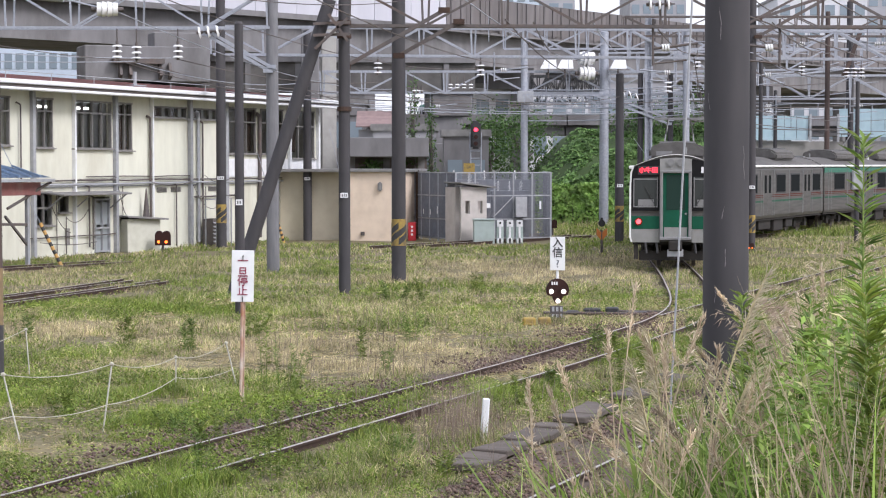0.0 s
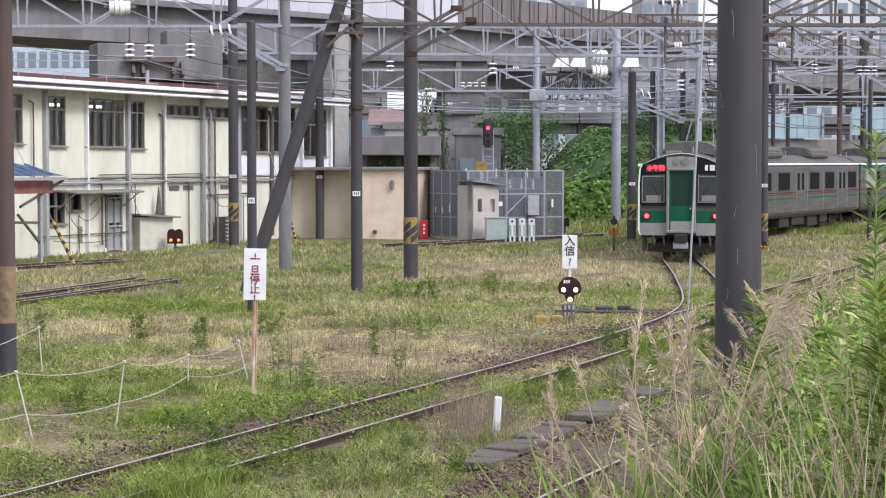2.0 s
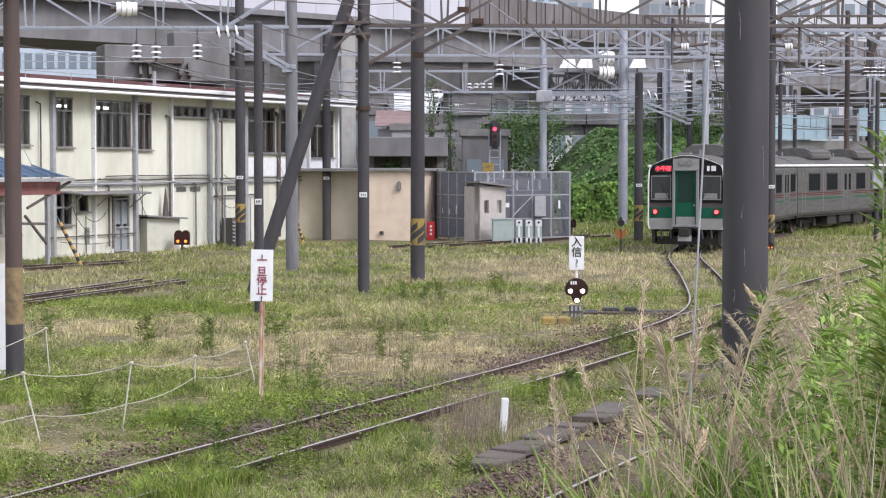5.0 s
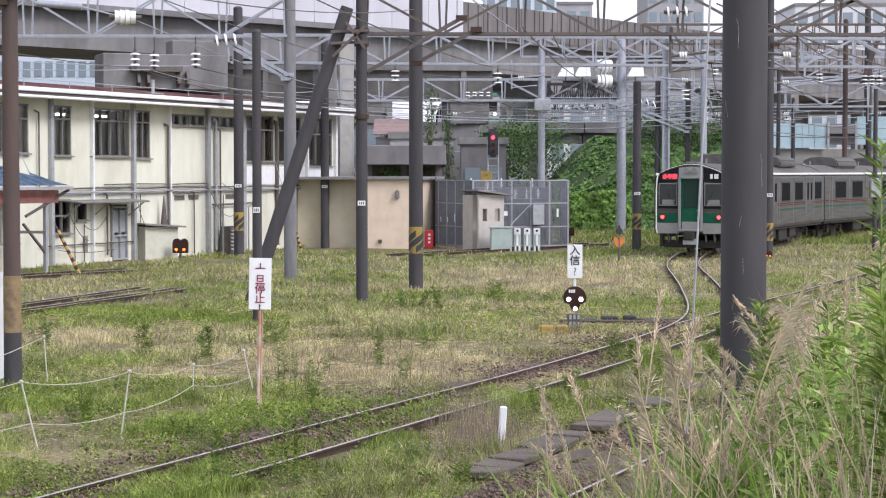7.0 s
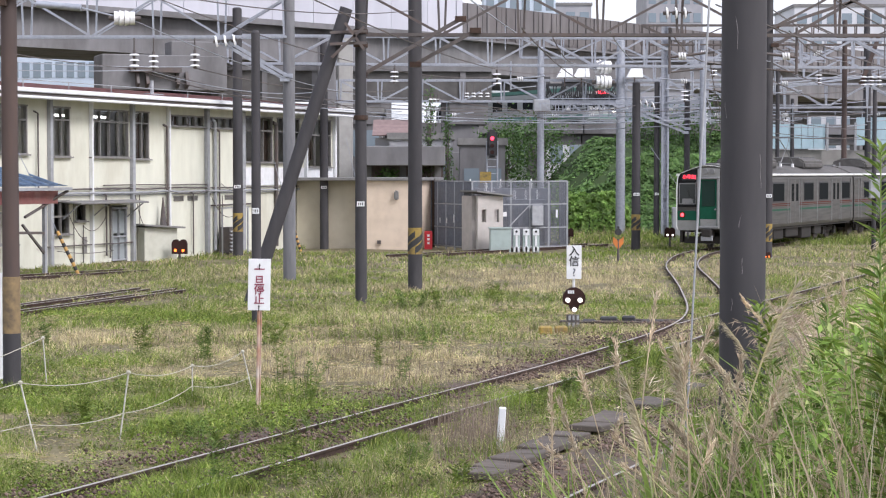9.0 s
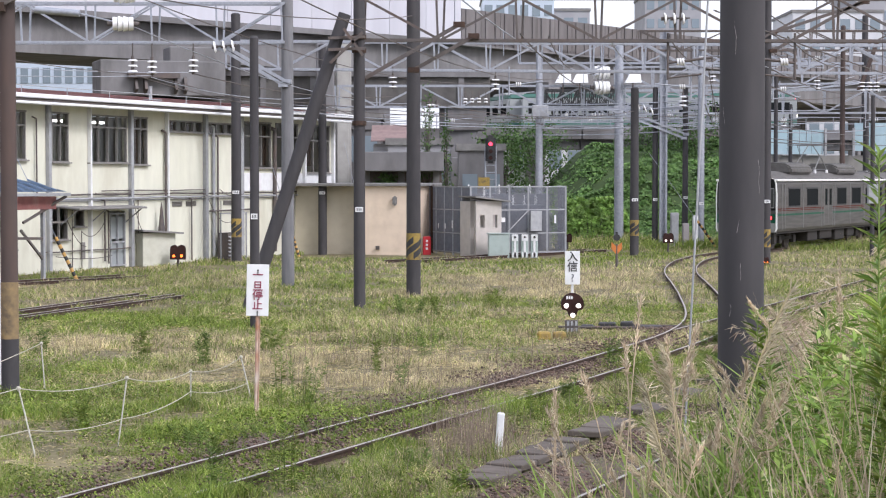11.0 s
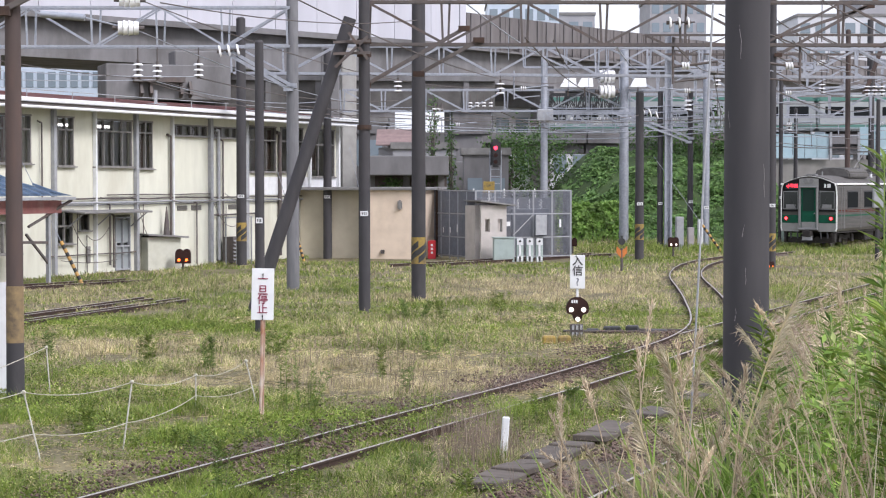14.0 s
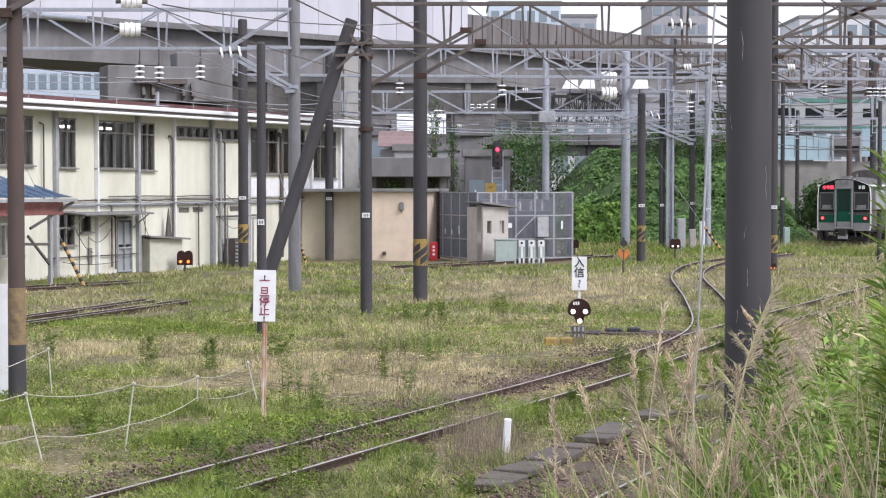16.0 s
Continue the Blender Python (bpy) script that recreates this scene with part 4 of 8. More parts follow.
def pole(x, y, r, top, material, label, band=None, plate=None, base=None, r_top=None, lower=None):
    base = ground_z(x, y) - 0.25 if base is None else base
    root = thing("line_pole", (x, y, base), label, "pole", "line poles")
    rt = r_top or r * 0.86

    def rad(z):
        return r + (rt - r) * (z - base) / (top - base)
    bm = bmesh.new()
    z0 = base
    rod(bm, (0, 0, 0), (0, 0, top - base), r, rt, 24)
    part("shaft", bm, material, root, smooth=True)
    bm = bmesh.new()
    rod(bm, (0, 0, top - base), (0, 0, top - base + 0.06), rt * 1.04, rt * 0.6, 20)
    part("cap", bm, material, root, smooth=True)
    if lower:
        a, b, m = lower
        bm = bmesh.new()
        rod(bm, (0, 0, a - base), (0, 0, b - base), rad(a) + 0.003, rad(b) + 0.003, 24)
        part("painted_foot", bm, m, root, smooth=True)
    if band:
        a, b = band[:2]
        bm = bmesh.new()
        rod(bm, (0, 0, a - base), (0, 0, b - base), rad(a) + 0.004, rad(b) + 0.004, 24)
        part("yellow_band", bm, M_YELLOW if len(band) < 3 else M_TAN, root, "worn yellow warning band", smooth=True)
        if len(band) < 3:
            for k in range(4):
                bm = bmesh.new()
                n = 14
                prev = None
                for i in range(n + 1):
                    ang = math.pi * 2 * (i / n) * 0.5 + k * math.pi / 2
                    h = (b - a) * (0.02 + 0.62 * i / n)
                    rr = rad(a) + 0.008
                    ring = [bm.verts.new((rr * math.cos(ang), rr * math.sin(ang), a - base + h + dz)) for dz in (0, (b - a) * 0.24)]
                    if prev:
                        bm.faces.new((prev[0], ring[0], ring[1], prev[1]))
                    prev = ring
                part("black_stripe", bm, M_BLACK, root)
    if plate:
        bm = bmesh.new()
        box(bm, (0.0, -rad(plate) - 0.012, plate - base), (r * 1.3, 0.02, 0.13))
        pl = part("number_plate", bm, M_WHITE, root, "small white plate")
        bm = bmesh.new()
        for i in range(3):
            box(bm, ((i - 1) * r * 0.32, -rad(plate) - 0.025, plate - base), (r * 0.16, 0.006, 0.07))
        part("marking", bm, M_BLACK, pl)
    return root


pole(-6.76, 29.5, 0.14, 7.0, M_OLDPOLE, "old rust brown pole with a worn yellow band", band=(0.78, 1.68, 1), lower=(-0.3, 0.78, M_DARKPOLE))
pole(-4.15, 42.6, 0.115, 6.5, M_DARKPOLE, "short dark wooden pole in the weeds", plate=2.45)
pole(-4.69, 58.9, 0.205, 12, M_CONCPOLE, GREY)
pole(-2.02, 49.0, 0.155, 9.6, M_DARKPOLE, DARK, plate=2.5, r_top=0.145)
pole(-0.66, 54.2, 0.21, 10.8, M_DARKPOLE, DARK, band=(0.95, 1.72), r_top=0.19)
pole(-8.2, 76.5, 0.21, 10.0, M_DARKPOLE, DARK, band=(0.9, 1.66), plate=2.74, r_top=0.19)
pole(-5.14, 84.3, 0.2, 9.3, M_DARKPOLE, DARK, plate=2.65)
pole(5.46, 99, 0.2, 9.9, M_STEEL, GREY)
pole(10.14, 103.5, 0.27, 10.6, M_STEEL, GREY)
pole(8.84, 83.1, 0.205, 7.3, M_DARKPOLE, DARK, band=(0.75, 1.45), plate=2.35)
pole(2.622, 16.0, 0.2, 9, M_DARKPOLE, "thick dark grey pole rising from the grassy bank", r_top=0.185)
pole(13.02, 73.4, 0.17, 11, M_DARKPOLE, DARK, band=(0.6, 1.3), plate=2.4)
pole(11.45, 97.5, 0.16, 8.0, M_DARKPOLE, DARK, plate=2.2)
pole(13.0, 97.3, 0.16, 8.0, M_DARKPOLE, DARK, plate=2.3)
pole(18.3, 100.5, 0.12, 9.0, M_DARKPOLE, DARK, plate=2.5)
pole(22.0, 101, 0.15, 11.5, M_OLDPOLE, "rust brown steel mast beside the tracks")
pole(22.8, 120, 0.14, 8.0, M_DARKPOLE, DARK)
pole(27.2, 118, 0.2, 11.0, M_DARKPOLE, DARK)
pole(31.0, 135, 0.25, 15.0, M_DARKPOLE, DARK)


def make_cracks():
    """Pale hairline cracks in the near pole's paint."""
    rnd = random.Random(9)
    root = next(o for o in scene.objects if o.name.startswith("line_pole") and abs(o.location.y - 16.0) < 0.01)
    for i in range(7):
        a = radians(-90 + rnd.uniform(-60, 50))
        z, n = rnd.uniform(1.2, 4.6), rnd.randint(4, 9)
        pts = []
        for k in range(n):
            a += rnd.uniform(-0.05, 0.05)
            zz = z + k * 0.035
            r = 0.197 - 0.012 * (zz + 0.35) / 9.3 + 0.001
            pts.append((r * math.cos(a), r * math.sin(a), zz))
        bm = bmesh.new()
        tube(bm, pts, 0.0016, 4)
        part("crack", bm, M_PINKGREY, root)


make_cracks()


def square_pole(x, y, w, top, m, label):
    root = thing("line_pole", (x, y, -0.4), label, "pole", "line poles")
    for sx in (-1, 1):
        bm = bmesh.new()
        box(bm, (sx * w / 2, 0, (top + 0.4) / 2), (w * 0.32, w * 0.8, top + 0.4))
        part("leg", bm, m, root)
    bm = bmesh.new()
    box(bm, (0, 0.05, (top + 0.4) / 2), (w * 0.7, w * 0.2, top + 0.4))
    part("web", bm, m, root)
    for i in range(int(top / 0.7)):
        bm = bmesh.new()
        beam(bm, (-w / 2, -w * 0.3, 0.3 + i * 0.7), (w / 2, -w * 0.3, 0.9 + i * 0.7), 0.03, 0.03)
        box(bm, (0, 0, 0.3 + i * 0.7), (w, w * 0.7, 0.05))
        part("lacing", bm, m, root)
    return root


square_pole(11.85, 97.3, 0.3, 11.0, M_STEEL, "light grey lattice catenary mast")
pole(13.72, 96.6, 0.19, 10.2, M_STEEL, "slim pale grey catenary pole", plate=2.0)


def make_strut():
    root = thing("pole_brace", (-5.0, 48.6, -0.4), "dark leaning timber brace pole bolted to an upright pole", "pole")
    bm = bmesh.new()
    rod(bm, (0, 0, 0), (2.62, 0.2, 8.0), 0.185, 0.165, 20)
    part("shaft", bm, M_DARKPOLE, root, smooth=True)
    bm = bmesh.new()
    for z in (7.05, 7.35):
        beam(bm, (2.2, -0.1, z), (3.15, 0.1, z + 0.05), 0.07, 0.07)
    beam(bm, (2.25, -0.15, 6.7), (3.1, -0.15, 7.5), 0.07, 0.07)
    beam(bm, (2.6, -0.15, 7.6), (3.1, -0.15, 6.9), 0.07, 0.07)
    part("bracket", bm, M_DARKSTEEL, root)
    bm = bmesh.new()
    for z in (5.1, 7.0, 7.35):
        rod(bm, (2.98, 0.4, z), (2.98, 0.4, z + 0.12), 0.19, n=16)
    part("clamp", bm, M_RUST, root)


make_strut()


def make_striped_bar(x, y, h, lean, rz):
    root = thing("guy_guard", (x, y, -0.2), "leaning black and yellow striped guy wire guard", "guard", "striped guards")
    n = 12
    for i in range(n):
        bm = bmesh.new()
        a, b = i / n, (i + 1) / n
        rod(bm, (lean * a, 0, h * a), (lean * b, 0, h * b), 0.06, n=10)
        part("stripe", bm, M_HAZARD if i % 2 else M_BLACK, root, smooth=True)
    bm = bmesh.new()
    rod(bm, (lean, 0, h), (lean * 3.4, 0, h * 3.4), 0.012, n=5)
    part("guy_wire", bm, M_STEEL, root)


make_striped_bar(-11.95, 62.2, 1.55, -0.75, 0)
make_striped_bar(-5.9, 80.5, 1.2, -0.35, 0)
make_striped_bar(-2.95, 84.0, 1.5, -0.35, 0)
make_striped_bar(13.9, 92.0, 1.4, -1.0, 0)


# ---- gantry beams over the tracks ----
def gantry(y, x0, x1, z0, z1, bay, material, label, w=0.07, dip=0.0, deep=0.5):
    """A lattice beam: two chords each at front and back, uprights in pairs, diagonals that change their lean."""
    root = thing("catenary_gantry", (0, y, 0), label, "gantry", "catenary gantries")
    for nm, z in (("top_chord", z1), ("bottom_chord", z0)):
        for dy in (-deep / 2, deep / 2):
            bm = bmesh.new()
            beam(bm, (x0, dy, z), (x1, dy, z + dip), w, w)
            part(nm, bm, material, root)
    n = max(2, round((x1 - x0) / bay))
    for i in range(n + 1):
        x = x0 + (x1 - x0) * i / n
        s = dip * i / n
        for dy, dx in ((-deep / 2, -0.07), (deep / 2, 0.07)):
            bm = bmesh.new()
            beam(bm, (x + dx, dy, z0 + s), (x + dx * 1.6, dy, z1 + s), w * 0.75, w * 0.75)
            part("upright", bm, material, root)
        if i < n:
            xb = x0 + (x1 - x0) * (i + 1) / n
            a, b = (z0, z1) if i % 2 else (z1, z0)
            bm = bmesh.new()
            beam(bm, (x, -deep / 2, a + s), (xb, -deep / 2, b + s), w * 0.8, w * 0.8)
            part("diagonal", bm, material, root)
            if deep > 0.3:
                bm = bmesh.new()
                beam(bm, (x, deep / 2, a + s), (xb, deep / 2, b + s), w * 0.6, w * 0.6)
                part("diagonal", bm, material, root)
    return root


STEELG = "galvanised lattice steel gantry carrying the overhead wires"
gantry(58.9, -17.0, -4.75, 7.58, 8.80, 2.05, M_STEEL, STEELG, 0.075)
gantry(82.0, -9.1, 20.5, 8.10, 9.32, 2.35, M_STEEL, STEELG, 0.1, dip=-0.2)
gantry(104.0, -5.5, 15.0, 7.27, 8.44, 2.35, M_STEEL, STEELG, 0.11)
gantry(50.0, -2.0, 12.8, 7.0, 8.13, 2.1, M_DARKSTEEL, "dark weathered lattice steel gantry over the tracks", 0.08, dip=-0.02, deep=0.25)
gantry(113.0, 11.0, 36.0, 7.2, 8.6, 2.6, M_STEEL, STEELG, 0.11, dip=0.1)
gantry(125.0, 12.0, 42.0, 9.4, 10.7, 2.6, M_STEEL, STEELG, 0.11, dip=0.5)
gantry(135.0, 6.0, 48.0, 11.6, 13.0, 2.9, M_STEEL, STEELG, 0.12)
gantry(96.5, 10.5, 26.0, 9.9, 10.9, 2.2, M_DARKSTEEL, "weathered lattice gantry far along the tracks", 0.08)
gantry(106.0, 6.2, 10.2, 6.85, 8.3, 0.45, M_BLACK, "dark lattice platform for floodlights", 0.07, deep=1.2)
gantry(98.2, 5.5, 14.0, 6.25, 6.95, 0.75, M_STEEL, STEELG, 0.06)
gantry(107.0, 6.2, 10.2, 7.5, 8.3, 0.5, M_BLACK, "dark lattice platform for floodlights", 0.08, deep=1.0)


def make_knee(y, p, q, m, w=0.1):
    root = thing("gantry_brace", (0, y, 0), "slanting steel knee brace of the gantry", "brace", "gantry braces")
    bm = bmesh.new()
    beam(bm, (p[0], 0, p[1]), (q[0], 0, q[1]), w, w)
    part("bar", bm, m, root)
    for e in (p, q):
        bm = bmesh.new()
        box(bm, (e[0], 0, e[1]), (0.3, 0.16, 0.14))
        part("clamp", bm, M_RUST if m is M_DARKSTEEL else m, root)


make_knee(49.1, (-2.0, 5.87), (0.6, 7.35), M_DARKSTEEL)
make_knee(49.8, (-0.6, 6.2), (1.0, 7.1), M_DARKSTEEL)
make_knee(58.68, (-6.8, 7.55), (-4.7, 6.35), M_STEEL)
make_knee(58.68, (-6.8, 7.4), (-4.8, 6.25), M_STEEL)
make_knee(97.15, (9.4, 7.0), (13.0, 5.6), M_STEEL)
make_knee(97.15, (9.0, 6.9), (12.9, 5.4), M_STEEL)
make_knee(29.3, (-6.9, 6.0), (-5.4, 6.75), M_DARKSTEEL, 0.09)
make_knee(100.0, (22.7, 8.1), (23.6, 10.6), M_OLDPOLE, 0.2)
make_knee(73.2, (13.2, 9.0), (16.8, 10.2), M_DARKSTEEL, 0.12)
make_knee(73.2, (13.2, 8.3), (17.3, 10.6), M_DARKSTEEL, 0.12)


# ---- insulators ----
def insulator(at, n=3, r=0.17, gap=0.17, hang=0.35, tilt=0.0):
    root = thing("insulator", at, "string of white porcelain disc insulators", "insulator", "insulators")
    root.matrix_world = pose(*at, 0, tilt, 0)
    bm = bmesh.new()
    rod(bm, (0, 0, gap * n), (0, 0, gap * n + hang), 0.022, n=6)
    rod(bm, (0, 0, -0.08), (0, 0, gap * n), 0.05, n=8)
    part("stem", bm, M_DARKSTEEL, root)
    for i in range(n):
        bm = bmesh.new()
        rod(bm, (0, 0, i * gap), (0, 0, i * gap + 0.055), r, r * 0.75, 16)
        part("disc", bm, M_PORCELAIN, root, smooth=True)


for x, y, z in ((-9.56, 58.9, 6.66), (-8.95, 58.9, 6.62), (-7.65, 58.9, 6.66)):
    insulator((x, y, z), hang=0.45)
for x, y, z in ((-4.9, 82, 7.35), (-1.9, 82, 7.3), (2.6, 82, 7.2), (11.9, 90, 6.8), (14.0, 90, 6.9), (13.6, 92, 8.1), (14.3, 92, 8.1), (22.0, 118, 6.6), (20.4, 100, 8.1), (22.8, 100, 8.0), (23.2, 100, 8.0), (23.6, 100, 8.0)):
    insulator((x, y, z), r=0.2, gap=0.2, hang=0.5)
for k in range(3):
    insulator((-6.95 + 0.28 * k, 58.6, 7.42 + 0.02 * k), 1, 0.2, 0.12, 0.1, 80)
for k in range(3):
    insulator((-0.3 + k * 0.16, 78.0, 6.35), 1, 0.09, 0.2, 0.1)
    insulator((10.4 + k * 0.35, 96.3, 7.0 - 0.12 * k), 1, 0.24, 0.1, 0.1, 70)
    insulator((6.05 + k * 0.24, 49.6, 7.55), 1, 0.17, 0.1, 0.1, 85)
for k in range(4):
    insulator((1.5 + k * 0.35, 96, 7.2), 2, 0.12, 0.16, 0.3)


def drum_insulator(at, r=0.24, length=0.5, rz=0.0):
    root = thing("strain_insulator", at, "large white ribbed porcelain strain insulator", "insulator", "insulators", rz=rz)
    for i in range(4):
        bm = bmesh.new()
        x = -length / 2 + i * length / 4
        rod(bm, (x, 0, 0), (x + length / 4 * 0.92, 0, 0), r * (0.86 if i in (0, 3) else 1.0), r * 0.82, 18)
        part("shed", bm, M_PORCELAIN, root, smooth=True)
    bm = bmesh.new()
    rod(bm, (-length * 0.75, 0, 0), (length * 0.75, 0, 0), r * 0.3, n=10)
    part("core", bm, M_DARKSTEEL, root)


drum_insulator((-6.69, 40.0, 6.62), 0.17, 0.45, 10)
drum_insulator((-6.66, 40.0, 7.22), 0.17, 0.45, 10)
drum_insulator((9.12, 103.0, 9.12), 0.42, 0.85, 10)
drum_insulator((9.12, 103.0, 8.3), 0.42, 0.85, 10)
root = thing("strain_rod", (-8.0, 39.9, 6.83), "grey tubular strain rod of the overhead line", "rod")
bm = bmesh.new()
rod(bm, (-0.55, 0, 0.08), (0.4, 0, 0.0), 0.075, n=12)
rod(bm, (0.4, 0, 0), (1.1, 0.05, -0.17), 0.02, n=6)
part("tube", bm, M_STEEL, root, smooth=True)


def make_pole_head():
    root = thing("junction_head", (5.46, 98.6, 6.55), "pale grey steel junction box at a gantry's end", "junction box")
    bm = bmesh.new()
    box(bm, (0.02, 0, 0.3), (0.84, 0.5, 0.62))
    bevel(bm, 0.03)
    part("case", bm, M_SILVER, root)


make_pole_head()


def floodlight(at):
    root = thing("floodlight", at, "white hooded floodlight on the gantry", "floodlight", "floodlights")
    bm = bmesh.new()
    vs = [bm.verts.new(p) for p in ((-0.45, -0.3, 0), (0.45, -0.3, 0), (0.45, 0.4, 0), (-0.45, 0.4, 0), (-0.18, -0.1, 0.5), (0.42, -0.1, 0.5), (0.42, 0.3, 0.5), (-0.18, 0.3, 0.5))]
    for f in ((0, 1, 5, 4), (1, 2, 6, 5), (2, 3, 7, 6), (3, 0, 4, 7), (4, 5, 6, 7), (3, 2, 1, 0)):
        bm.faces.new([vs[i] for i in f])
    bevel(bm, 0.03)
    part("hood", bm, M_WHITE, root)
    bm = bmesh.new()
    beam(bm, (0, 0.05, -0.5), (0, 0.05, 0.0), 0.07, 0.07)
    part("bracket", bm, M_DARKSTEEL, root)


for x in (7.0, 7.92, 10.85):
    floodlight((x, 103, 8.55))


# ---- wires ----
def wire(p, q, sag=0.3, r=0.012, m=None, droppers=None):
    root = thing("overhead_wire", (0, 0, 0), "thin grey overhead railway wire", "wire", "overhead wires")
    p, q = Vector(p), Vector(q)
    n = 12
    pts = [p.lerp(q, i / n) - Vector((0, 0, sag * 4 * (i / n) * (1 - i / n))) for i in range(n + 1)]
    bm = bmesh.new()
    tube(bm, pts, r, 5)
    part("cable", bm, m or M_DARKSTEEL, root)
    if droppers:
        for i in range(2, n - 1, 2):
            bm = bmesh.new()
            rod(bm, pts[i], pts[i] - Vector((0, 0, droppers)), r * 0.7, n=4)
            part("dropper", bm, m or M_DARKSTEEL, root)


def along_track(line, y0, y1, dx, z, r=0.016, sag=0.5, drop=None, m=None):
    a, b = along(line, station(line, y0)), along(line, station(line, y1))
    wire((a.x + dx, a.y, z), (b.x + dx, b.y, z), sag, r, m, drop)


for dx, z in ((0.0, 5.3), (0.1, 6.2)):
    along_track(MAIN, 50, 82, dx, z, 0.014, 0.2 if z < 6 else 0.6, None if z < 6 else 0.6)
    along_track(MAIN, 82, 113, dx, z, 0.018, 0.2 if z < 6 else 0.6, None if z < 6 else 0.6)
    along_track(SIDE2, 22, 50, dx, z, 0.01, 0.2 if z < 6 else 0.5, None if z < 6 else 0.6)
    along_track(SIDE2, 50, 90, dx, z, 0.014, 0.2 if z < 6 else 0.6, None if z < 6 else 0.6)
    along_track(SIDE2, 90, 114, dx, z, 0.018, 0.3)
wire((-6.45, 40.0, 6.55), (-1.0, 82, 6.6), 0.5, 0.013, M_STEEL)
wire((-6.4, 40.0, 7.2), (2.5, 82, 7.5), 0.6, 0.013)
wire((-9.5, 58.9, 6.6), (-12.5, 30, 6.6), 0.3, 0.012)
wire((-9.0, 58.9, 6.55), (-2.0, 104, 6.7), 0.4, 0.016)
wire((-9.0, 58.9, 6.5), (-4.9, 82, 6.9), 0.35, 0.018, M_STEEL)
wire((-9.6, 58.9, 6.6), (-4.9, 82, 6.3), 0.3, 0.018)
wire((-7.6, 58.9, 6.6), (-1.9, 82, 6.9), 0.3, 0.018)
wire((-16, 55, 6.9), (-7.6, 58.9, 6.65), 0.15, 0.014, M_STEEL)
wire((-16, 55, 6.5), (-8.9, 58.9, 6.55), 0.1, 0.014, M_STEEL)
wire((-1.9, 82, 6.6), (6.0, 113, 6.8), 0.4, 0.02)
wire((-4.9, 82, 6.5), (2.5, 113, 6.4), 0.5, 0.02)
wire((2.6, 82, 6.4), (11.0, 113, 6.3), 0.5, 0.02)
wire((-1.2, 40, 8.6), (9.0, 103, 9.0), 0.7, 0.022, M_STEEL, 0.8)
wire((-4.5, 30, 6.2), (-0.7, 54, 8.0), 0.2, 0.012)
wire((-3.0, 30, 6.6), (5.4, 82, 7.7), 0.6, 0.014)
wire((2.2, 49, 7.1), (9.1, 103, 8.2), 0.5, 0.02)
wire((-8.2, 76.5, 6.7), (5.4, 99, 6.6), 0.2, 0.018)
wire((-8.2, 76.5, 6.3), (10.1, 103, 6.2), 0.3, 0.018, M_STEEL)
wire((-5.1, 84.2, 6.4), (13.9, 97, 6.6), 0.3, 0.018)
wire((-5.1, 84.2, 6.0), (13.9, 97, 6.1), 0.3, 0.018, M_STEEL)
wire((-0.7, 54.2, 5.6), (8.8, 83, 6.3), 0.4, 0.014)
for k in range(6):
    wire((5.5, 99, 5.6 + 0.33 * k), (13.9, 96.6, 5.9 + 0.3 * k), 0.12, 0.03, M_STEEL)
    wire((13.9, 96.6, 5.6 + 0.5 * k), (27.2, 118, 5.6 + 0.75 * k), 0.3, 0.028, M_STEEL if k % 2 else M_DARKSTEEL)
for k in range(5):
    wire((13.0, 73.4, 7.0 + 0.7 * k), (27.2, 118, 8.0 + 0.8 * k), 0.5, 0.025)
    wire((8.0 + 2.2 * k, 110, 7.0 + 0.3 * k), (24 + 3 * k, 134, 9.6 + 0.5 * k), 0.5, 0.03, M_STEEL)
    wire((3.0 + k * 1.6, 50, 7.1), (6.0 + 3.0 * k, 82, 8.2), 0.3, 0.018, M_STEEL if k % 2 else M_DARKSTEEL)


# ---- pull-off arms and hangers of the overhead line ----
def pull_off(x, y, z, reach, m):
    root = thing("pull_off_arm", (x, y, z), "galvanised registration arm of the overhead line", "arm", "registration arms")
    bm = bmesh.new()
    rod(bm, (0, 0, 0.5), (0, 0, -0.75), 0.035, n=8)
    part("dropper_tube", bm, m, root)
    bm = bmesh.new()
    rod(bm, (0, 0, -0.3), (reach, 0, -0.15), 0.035, n=8)
    rod(bm, (0, 0, -0.7), (reach * 0.75, 0, -0.6), 0.025, n=8)
    part("arm", bm, m, root)
    for i in range(3):
        bm = bmesh.new()
        rod(bm, (reach * (0.2 + 0.06 * i), 0, -0.27), (reach * (0.2 + 0.06 * i) + 0.05, 0, -0.265), 0.1, n=10)
        part("insulator_disc", bm, M_PORCELAIN, root, smooth=True)


